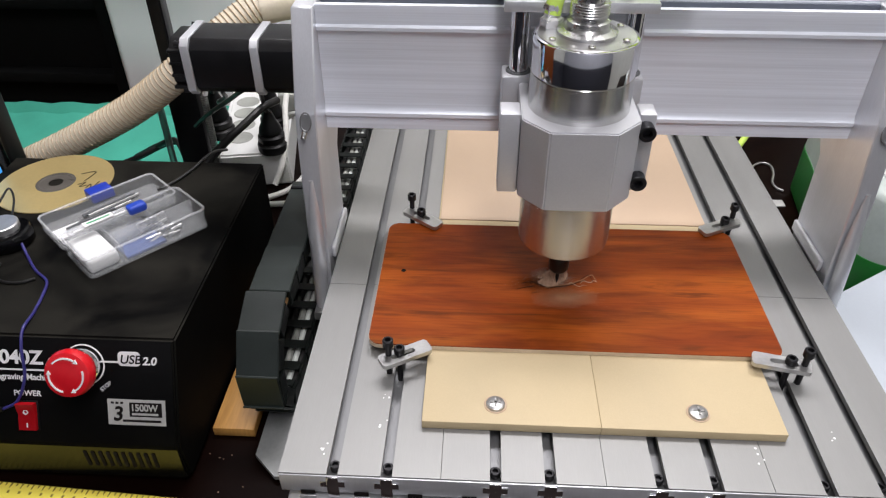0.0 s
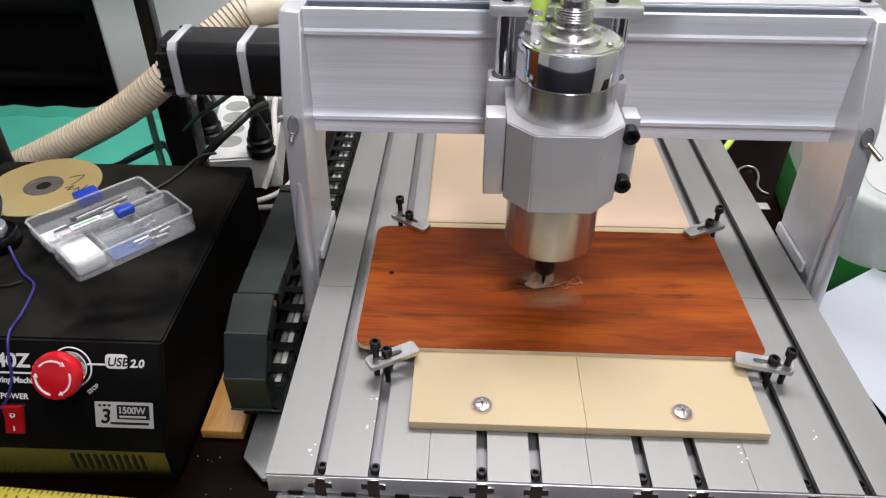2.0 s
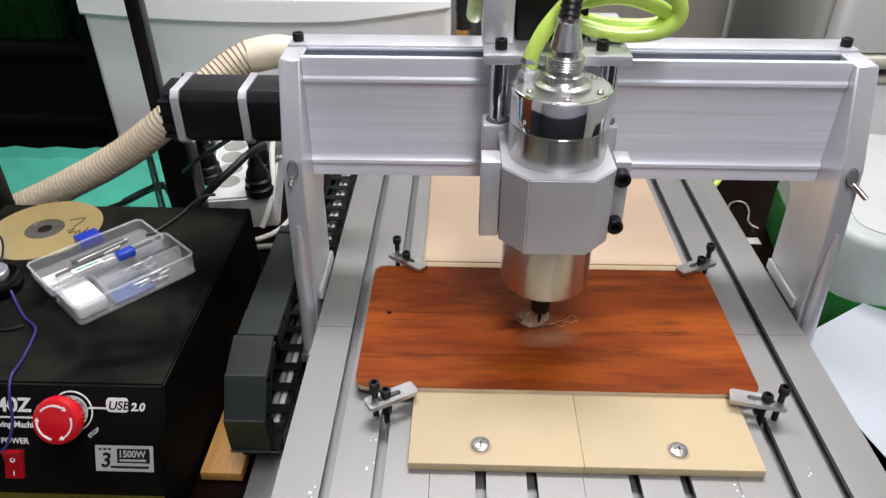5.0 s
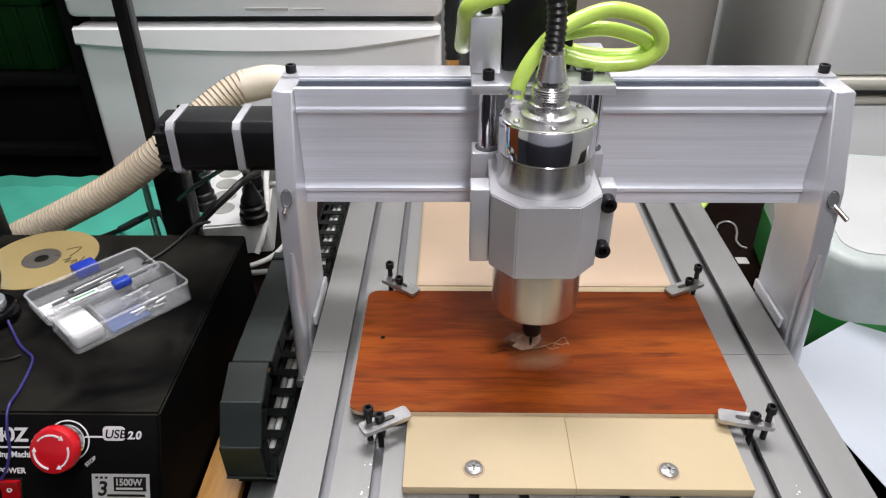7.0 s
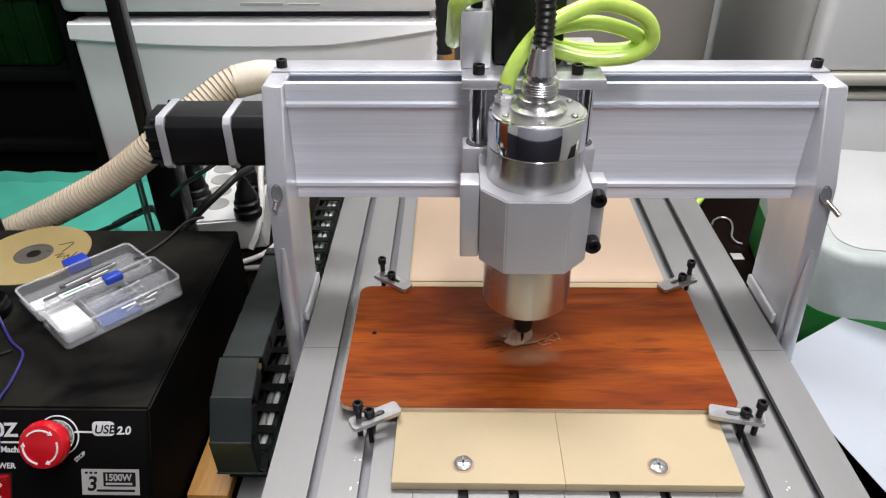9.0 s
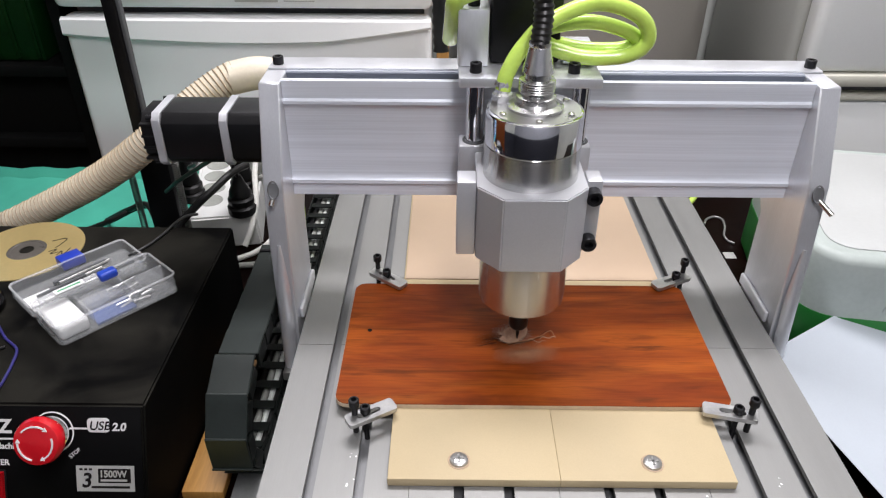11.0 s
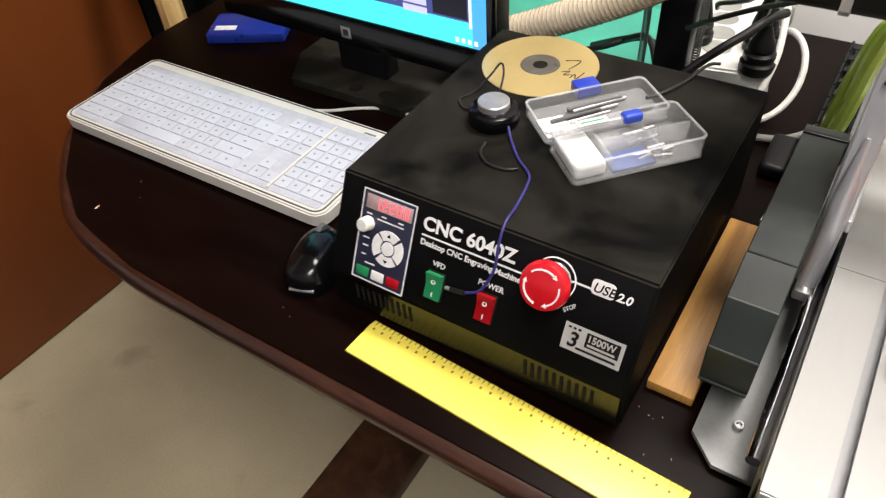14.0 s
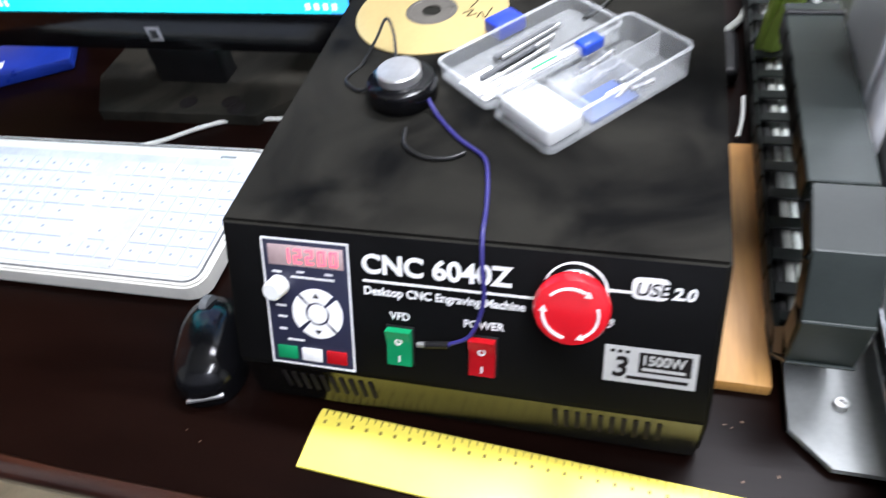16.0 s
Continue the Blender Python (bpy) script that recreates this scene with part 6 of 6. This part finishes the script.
def monitor():
    x0, x1, y, z0, z1 = -0.826, -0.405, 0.371, 0.009, 0.246
    b = 0.011
    mo = thing("monitor", (-0.615, 0.42, DESK), "black flat monitor showing a cyan desktop with open windows", "monitor")
    part("housing", box(bmx(), x0 - b, x1 + b, y + 0.003, y + 0.035, z0 - 0.040, z1 + b, 0.006, 3), M_BLACK, mo)
    for n, a in (("bezel_bottom", (x0 - b, x1 + b, y - 0.003, y + 0.003, z0 - 0.040, z0)), ("bezel_top", (x0 - b, x1 + b, y - 0.003, y + 0.003, z1, z1 + b)),
                 ("bezel_side", (x0 - b, x0, y - 0.003, y + 0.003, z0, z1)), ("bezel_side", (x1, x1 + b, y - 0.003, y + 0.003, z0, z1))):
        part(n, box(bmx(), *a, 0.0012), M_GLOSSBLACK, mo)
    sc = part("screen", box(bmx(), x0, x1, y - 0.0006, y + 0.0028, z0, z1), M_SCREENS["cyan"], mo, "lit screen")

    def patch(kind, u0, u1, v0, v1, d):
        part("window_patch", box(bmx(), x0 + u0 * (x1 - x0), x0 + u1 * (x1 - x0), y - 0.0006 - d, y - 0.0005, z0 + v0 * (z1 - z0), z0 + v1 * (z1 - z0)), M_SCREENS[kind], sc)
    patch("pale", 0.12, 0.235, 0.14, 0.62, 0.0001)
    patch("edge", 0.955, 1.0, 0.0, 1.0, 0.0001)
    patch("edge", 0.2, 0.955, 0.965, 1.0, 0.0001)
    patch("navy", 0.25, 0.945, 0.13, 0.94, 0.0002)
    patch("white", 0.25, 0.945, 0.915, 0.945, 0.0003)
    patch("black", 0.83, 0.94, 0.14, 0.90, 0.0003)
    patch("pale", 0.265, 0.47, 0.69, 0.90, 0.0003)
    patch("row", 0.50, 0.65, 0.69, 0.90, 0.0003)
    patch("red", 0.69, 0.80, 0.79, 0.84, 0.0003)
    patch("black", 0.67, 0.82, 0.68, 0.78, 0.0003)
    rng = random.Random(8)
    for ci, (u0, u1) in enumerate(((0.262, 0.300), (0.31, 0.40), (0.41, 0.49), (0.505, 0.60), (0.615, 0.715), (0.725, 0.815))):
        v = 0.645
        while v > 0.15:
            h = rng.uniform(0.014, 0.036)
            if rng.random() < 0.9:
                patch("red" if ci == 0 and rng.random() < 0.3 else rng.choice(("row", "row", "lilac", "lilac", "white")), u0 + rng.uniform(0, 0.008), u1 - rng.uniform(0, 0.02), v - h, v, 0.0004)
            v -= h + rng.uniform(0.004, 0.011)
    patch("white", 0.945, 0.953, 0.10, 0.94, 0.0003)
    for k in range(7):
        patch("white", 0.02 + 0.018 * k, 0.028 + 0.018 * k, 0.02, 0.045, 0.0003)
    for k in range(4):
        patch("white", 0.90 + 0.02 * k, 0.91 + 0.02 * k, 0.015, 0.04, 0.0004)
        patch("white", 0.03, 0.06, 0.80 - 0.12 * k, 0.85 - 0.12 * k, 0.0003)
    part("badge", box(bmx(), -0.622, -0.606, y - 0.0036, y - 0.0030, z0 - 0.030, z0 - 0.014, 0.0003), M_LOGO, mo)
    part("badge_core", box(bmx(), -0.618, -0.610, y - 0.0039, y - 0.0035, z0 - 0.026, z0 - 0.018), M_GLOSSBLACK, mo)
    part("neck", box(bmx(), -0.655, -0.575, y + 0.02, y + 0.05, DESK + 0.010, z0 - 0.035, 0.004), M_BLACK, mo)
    ft = part("foot", prism(bmx(), [(-0.700, y - 0.034), (-0.520, y - 0.030), (-0.470, y + 0.02), (-0.470, y + 0.115), (-0.735, y + 0.115), (-0.735, y + 0.025)], "z", DESK, DESK + 0.012), M_DUSTYBLACK, mo, "dusty black monitor foot")
    for hx, hy in ((-0.603, y - 0.014), (-0.556, y - 0.010), (-0.545, y - 0.020)):
        hole = lathe(bmx(), [(0, 0.0), (0.0085, 0.0), (0.0098, 0.0006), (0.0090, 0.0010), (0.0, 0.0003)], (hx, hy, DESK + 0.0121), n=20)
        part("cable_hole", hole, M_INK, ft)


monitor()


bb = thing("blue_case", (-0.87, 0.385, DESK), "flat blue card case with a white label beside the monitor", "case")
BM = Matrix.Translation((-0.868, 0.424, DESK)) @ Matrix.Rotation(radians(28), 4, "Z")
part("case_body", box(bmx(), -0.056, 0.066, -0.036, 0.036, 0.0003, 0.016, 0.003, 2, BM), M_BLUEBOX, bb)
part("label_patch", box(bmx(), -0.046, -0.012, -0.022, -0.008, 0.0161, 0.0165, 0, 2, BM), M_WHITEINK, bb)


def mat_cloth():
    bm, n = bmx(), 26
    rng = random.Random(2)
    g = [[bm.verts.new((-0.78 + 0.52 * i / n, 0.47 + 0.29 * j / n, DESK + 0.004 + 0.004 * math.sin(i * 0.9 + j * 0.5) ** 2 + (0.014 if j == n else 0) + rng.uniform(0, 0.001))) for j in range(n + 1)] for i in range(n + 1)]
    for i in range(n):
        for j in range(n):
            bm.faces.new((g[i][j], g[i + 1][j], g[i + 1][j + 1], g[i][j + 1]))
    r = bmesh.ops.extrude_face_region(bm, geom=list(bm.faces))
    bmesh.ops.translate(bm, vec=(0, 0, -0.003), verts=[v for v in r["geom"] if isinstance(v, bmesh.types.BMVert)])
    bmesh.ops.recalc_face_normals(bm, faces=bm.faces)
    solo("teal_cloth", bm, M_TEAL, "teal green cloth spread behind the controller", "cloth")


mat_cloth()


def vacuum_hose():
    h = thing("vacuum_hose", (-0.25, 0.47, DESK), "beige ribbed vacuum hose arching behind the motor", "hose")
    pts = [(-0.50, 0.44, -0.040), (-0.42, 0.452, -0.008), (-0.34, 0.456, 0.030), (-0.275, 0.458, 0.065), (-0.225, 0.458, 0.100), (-0.188, 0.470, 0.128), (-0.152, 0.492, 0.153), (-0.118, 0.510, 0.171),
           (-0.082, 0.522, 0.174), (-0.050, 0.530, 0.160), (-0.026, 0.535, 0.128), (-0.015, 0.540, 0.07)]
    part("hose_body", tube(bmx(), pts, 0.0185, 20, 10), M_HOSE, h)
    c = spline(pts, 40)
    # a helical rib wound round the body, up to the smooth cuff
    part("cuff", tube(bmx(), pts[7:], 0.0203, 20, 10), M_HOSE, h, "smooth beige hose cuff")
    c = c[:int(len(c) * 0.66)]
    acc, last, up, hel = 0.0, c[0], None, []
    for i, p in enumerate(c):
        d = (c[min(i + 1, len(c) - 1)] - c[max(i - 1, 0)]).normalized()
        up = d.orthogonal().normalized() if up is None else (up - d * up.dot(d)).normalized()
        for k in range(4):
            q = p + (c[min(i + 1, len(c) - 1)] - p) * (k / 4)
            a = 2 * math.pi * (acc + (q - p).length) / 0.0060
            hel.append(q + 0.0188 * (math.cos(a) * up + math.sin(a) * d.cross(up)))
        acc += (c[min(i + 1, len(c) - 1)] - p).length
    part("spiral_rib", tube(bmx(), hel, 0.0010, 5, 1, False), M_HOSERIB, h)


vacuum_hose()


def arm_lamp():
    s = thing("spring_arm_stand", (-0.235, 0.52, DESK), "black spring-arm stand clamped to the desk", "lamp stand")
    part("post", box(bmx(), -0.2555, -0.2160, 0.505, 0.535, DESK, 0.078, 0.003), M_BLACK, s)
    part("arm", box(bmx(), -0.2560, -0.2415, 0.515, 0.532, 0.0785, 0.62, 0.002), M_BLACK, s)
    part("arm_strip", box(bmx(), -0.2410, -0.2370, 0.520, 0.530, 0.0785, 0.62, 0.001), M_GASKET, s)
    for x, y, z0, z1 in ((-0.2045, 0.500, DESK + 0.02, 0.062), (-0.272, 0.515, DESK + 0.02, 0.040)):
        n, turns = 420, 42
        pts = [(x + 0.0040 * math.cos(2 * math.pi * turns * i / n), y + 0.0040 * math.sin(2 * math.pi * turns * i / n), z0 + (z1 - z0) * i / n) for i in range(n + 1)]
        part("spring", tube(bmx(), pts, 0.0009, 5, 1, False), M_SPRING, s)
        part("spring_hook", rod(bmx(), (x, y, z1), (x, y + 0.01, z1 + 0.012), 0.0022, 8), M_ZINC, s)
        part("spring_foot", rod(bmx(), (x, y, DESK), (x, y, z0), 0.0035, 10), M_BLACK, s)


arm_lamp()


def power_strip():
    p = thing("power_strip", (-0.13, 0.55, DESK), "white multi-socket extension block crowded with black plugs", "power strip")
    m = Matrix.Translation((-0.195, 0.655, DESK)) @ Matrix.Rotation(radians(10), 4, "Z")
    blk = bmx()
    prism(blk, [(-0.054, 0.0), (0.054, 0.0), (0.050, 0.046), (0.044, 0.052), (-0.044, 0.052), (-0.050, 0.046)], "y", -0.112, 0.112, m)
    bmesh.ops.bevel(blk, geom=list(blk.edges), offset=0.003, segments=2, affect="EDGES")
    part("block", blk, M_WHITEPL, p)
    inv = m.inverted()
    for wx, wy, tall in ((-0.146, 0.560, 0), (-0.156, 0.612, 1), (-0.232, 0.600, 1)):
        q = inv @ Vector((wx, wy, DESK))
        ridges = [(0, 0.052), (0.019, 0.052), (0.0205, 0.055), (0.0205, 0.064), (0.0165, 0.067), (0.0185, 0.070), (0.0185, 0.076), (0.0145, 0.079), (0.0160, 0.082), (0.0150, 0.088), (0.0100, 0.098 + 0.012 * tall), (0.0050, 0.112 + 0.012 * tall), (0, 0.112 + 0.012 * tall)]
        part("plug", lathe(bmx(), ridges, (0, 0, 0), n=24, m=m @ Matrix.Translation((q.x, q.y, 0))), M_BLACK, p)
    q = inv @ Vector((-0.152, 0.690, DESK))
    part("plug", box(bmx(), q.x - 0.015, q.x + 0.015, q.y - 0.014, q.y + 0.014, 0.052, 0.082, 0.005, 2, m), M_CABLEGREY, p, "grey moulded plug")
    for u in (-0.06, -0.02, 0.02, 0.06):
        part("socket", lathe(bmx(), [(0, 0.0523), (0.0155, 0.0523), (0.0170, 0.0530), (0.0180, 0.0523)], (0, 0, 0), n=24, m=m @ Matrix.Translation((-0.018, u, 0))), M_CABLEGREY, p)
    solo("adapter_brick", box(bmx(), -0.098, -0.070, 0.430, 0.50, DESK + 0.0003, DESK + 0.018, 0.006, 3), M_BLACK, "black adapter brick on the desk", "adapter")

    def cable(pts, r, mat, label, nm="cable"):
        solo(nm, tube(bmx(), pts, r, 10, 8), mat, label, "cable", "cables behind the machine")
    B, W = "black cable tangled behind the machine", "white cable hanging behind the controller"
    d = DESK
    cable([(-0.146, 0.560, d + 0.108), (-0.142, 0.535, d + 0.140), (-0.125, 0.480, 0.085), (-0.108, 0.400, 0.118), (-0.096, 0.340, 0.152), (-0.092, 0.322, 0.1635)], 0.0030, M_CABLE, B)
    cable([(-0.156, 0.612, d + 0.118), (-0.150, 0.580, d + 0.150), (-0.122, 0.500, 0.092), (-0.096, 0.400, 0.125), (-0.080, 0.335, 0.1635)], 0.0030, M_CABLE, B)
    cable([(-0.232, 0.600, d + 0.118), (-0.222, 0.570, d + 0.138), (-0.190, 0.500, 0.075), (-0.150, 0.420, 0.110), (-0.112, 0.330, 0.1635)], 0.0032, M_CABLE, B)
    cable([(-0.205, 0.560, 0.020), (-0.195, 0.520, 0.045), (-0.165, 0.470, 0.075), (-0.140, 0.400, 0.115), (-0.118, 0.335, 0.1640)], 0.0026, M_CABLE, B)
    cable([(-0.215, 0.480, 0.030), (-0.180, 0.440, 0.066), (-0.135, 0.400, 0.105), (-0.100, 0.350, 0.140), (-0.070, 0.330, 0.1640)], 0.0026, M_CABLE, B)
    # a thick black lead with its sleeve, then a thin cord over the controller
    cable([(-0.130, 0.560, 0.030), (-0.142, 0.530, 0.033), (-0.158, 0.505, 0.024), (-0.178, 0.485, 0.010), (-0.200, 0.468, -0.010), (-0.215, 0.455, -0.030)], 0.0052, M_CABLE, B)
    cable([(-0.165, 0.440, 0.020), (-0.168, 0.410, 0.034), (-0.172, 0.385, 0.0385), (-0.177, 0.364, 0.0378), (-0.188, 0.336, 0.0378), (-0.200, 0.318, 0.0378)], 0.0018, M_CABLE, "thin black cord lying over the controller")
    cable([(-0.43, 0.50, d + 0.008), (-0.37, 0.49, d + 0.02), (-0.33, 0.50, d + 0.045), (-0.28, 0.49, d + 0.055), (-0.25, 0.46, d + 0.05), (-0.20, 0.42, d + 0.07)], 0.0045, M_CABLE, B)
    cable([(-0.40, 0.56, d + 0.012), (-0.34, 0.55, d + 0.04), (-0.29, 0.57, d + 0.055), (-0.24, 0.56, d + 0.04), (-0.20, 0.53, d + 0.03)], 0.0040, M_CABLE, B)
    cable([(-0.37, 0.60, d + 0.012), (-0.31, 0.56, d + 0.055), (-0.275, 0.545, d + 0.07), (-0.24, 0.49, d + 0.05)], 0.0040, M_CABLE, B)
    cable([(-0.150, 0.640, -0.040), (-0.125, 0.625, -0.022), (-0.103, 0.602, -0.032), (-0.096, 0.577, -0.058), (-0.105, 0.552, -0.082), (-0.125, 0.530, -0.0935), (-0.155, 0.505, -0.0938)], 0.0040, M_CABLEWHITE, W)
    cable([(-0.140, 0.640, 0.000), (-0.133, 0.600, -0.005), (-0.128, 0.570, -0.030), (-0.132, 0.545, -0.060), (-0.142, 0.530, -0.085)], 0.0042, M_CABLEWHITE, W)
    cable([(-0.160, 0.490, d + 0.0046), (-0.119, 0.496, d + 0.0046), (-0.088, 0.508, d + 0.0046), (-0.066, 0.535, d + 0.0046), (-0.056, 0.565, d + 0.0046)], 0.0042, M_CABLEGREY, "grey cable lying on the desk behind the controller")
    cable([(-0.072, 0.352, d + 0.006), (-0.069, 0.372, d + 0.012), (-0.068, 0.395, d + 0.016)], 0.0016, M_CABLEWHITE, "thin white wire end beside the chain")
    for pts, r in (([(0.060, 0.385, 0.150), (0.010, 0.392, 0.146), (-0.019, 0.398, 0.125), (-0.0300, 0.408, 0.080), (-0.0335, 0.424, 0.035), (-0.0380, 0.436, -0.012), (-0.0430, 0.448, -0.050), (-0.0460, 0.454, -0.080)], 0.0086),
                   ([(0.060, 0.410, 0.140), (0.010, 0.412, 0.132), (-0.028, 0.420, 0.105), (-0.0400, 0.435, 0.050), (-0.0450, 0.445, 0.010), (-0.0480, 0.455, -0.030), (-0.0510, 0.462, -0.080)], 0.0070)):
        cable(pts, r, M_GREENTUBE, "lime green coolant tube hanging beside the gantry", "coolant_hose")


power_strip()


# ---- right of the machine ----
def coolant_tank():
    t = thing("coolant_tank", (0.74, 0.46, DESK), "translucent white tub half full of green coolant", "tub")
    m = Matrix.Translation((0.545, 0.310, 0)) @ Matrix.Rotation(radians(-9), 4, "Z")
    W, L, top, level, n = 0.36, 0.300, 0.050, -0.026, 10

    def loft(rows, caps):
        """Rounded-rectangle rings at (inset, height), skinned from bottom to top."""
        bm, rings = bmx(), []
        for ins, z in rows:
            rings.append([bm.verts.new(m @ Vector((x, y, z))) for x, y in rounded(ins, W - ins, ins, L - ins, 0.047 - ins * 0.8, n)])
        for a, b in zip(rings, rings[1:]):
            for i in range(len(a)):
                j = (i + 1) % len(a)
                bm.faces.new((a[i], a[j], b[j], b[i]))
        if caps:
            bm.faces.new(rings[0][::-1])
            bm.faces.new(rings[-1])
        bmesh.ops.recalc_face_normals(bm, faces=bm.faces)
        return bm
    wall = part("wall", loft([(0.003, DESK + 0.0005), (0.0, DESK + 0.006), (0.0, level), (0.001, level + 0.03), (0.0015, top - 0.010), (0.0028, top - 0.0055), (0.006, top - 0.002), (0.011, top - 0.0004), (0.016, top)], True), M_TANK, t)
    part("coolant", loft([(0.0025, DESK + 0.0007), (-0.0007, DESK + 0.006), (-0.0007, level - 0.001), (0.002, level)], True), M_COOLANT, t)
    part("lid_panel", loft([(0.022, top - 0.001), (0.022, top + 0.0012), (0.0235, top + 0.002)], True), M_LID, t)
    for k, (u, ln) in enumerate(((0.088, 0.030), (0.100, 0.036), (0.112, 0.033))):
        part("moulded_rib", tube(bmx(), [m @ Vector((u, -0.0002, level + 0.012)), m @ Vector((u + 0.004, -0.0002, level + 0.012 + ln * 0.6)), m @ Vector((u + 0.010, 0.0004, level + 0.012 + ln))], 0.0014, 6, 4), M_TANK, wall)
    part("label_patch", box(bmx(), 0.112, 0.150, -0.0018, -0.0008, level - 0.014, level - 0.002, m=m), M_WHITEINK, t)
    for k in range(3):
        part("label_bar", box(bmx(), 0.115, 0.143 - 0.006 * k, -0.0022, -0.0018, level - 0.0115 + 0.0035 * k, level - 0.0098 + 0.0035 * k, m=m), M_INK, t)


coolant_tank()
pp = bmx()
PM = Matrix.Translation((0.590, 0.190, -0.062)) @ Matrix.Rotation(radians(33), 4, "Z") @ Matrix.Rotation(radians(20), 4, "X")
box(pp, -0.075, 0.115, -0.105, 0.105, -0.0003, 0.0003, m=PM)
solo("paper_sheet", pp, M_PAPER, "pale blue-white paper sheet leaning on the tub", "paper")
solo("wire_hook", tube(bmx(), [(x, y, DESK + 0.0025) for x, y in ((0.548, 0.620), (0.556, 0.635), (0.570, 0.643), (0.580, 0.635), (0.577, 0.612), (0.568, 0.588), (0.569, 0.572), (0.576, 0.565))], 0.0017, 8, 8),
     M_ZINC, "bent steel wire hook on the dark desk", "hook")
solo("label_tag", box(bmx(), 0.551, 0.567, 0.526, 0.542, DESK + 0.0003, DESK + 0.0018, 0.0003), M_LABEL, "small pale printed tag on the desk", "tag")
solo("coolant_hose", tube(bmx(), [(0.500, 0.650, DESK + 0.008), (0.535, 0.668, DESK + 0.012), (0.565, 0.70, DESK + 0.03), (0.60, 0.72, DESK + 0.05), (0.63, 0.73, DESK + 0.03)], 0.005, 10, 8), M_GREENTUBE,
     "lime green coolant tube curling behind the machine", "hose", "cables behind the machine")


def chair():
    c = thing("chair", (-1.2, 0.62, FLOOR), "pale varnished wooden chair beyond the desk end", "chair")
    for x, y, dx, dy in ((-1.16, 0.50, -0.22, 0.14), (-1.30, 0.78, -0.10, 0.10)):
        bm = bmx()
        tube(bm, [(x, y, FLOOR), (x, y, -0.25), (x + dx * 0.3, y + dy * 0.3, 0.0), (x + dx, y + dy, 0.32)], 0.024, 10, 6)
        part("back_post", bm, M_CHAIRWOOD, c)
    for z in (-0.05, 0.10, 0.24):
        part("back_rail", box(bmx(), -1.32, -1.20, 0.60, 0.72, z, z + 0.05, 0.006), M_CHAIRWOOD, c)
    part("seat", box(bmx(), -1.34, -1.06, 0.36, 0.78, -0.42, -0.385, 0.01), M_DARKCHAIR, c)
    for x, y in ((-1.10, 0.38), (-1.30, 0.38)):
        part("leg", box(bmx(), x - 0.02, x + 0.02, y - 0.02, y + 0.02, FLOOR, -0.42, 0.004), M_CHAIRWOOD, c)


chair()
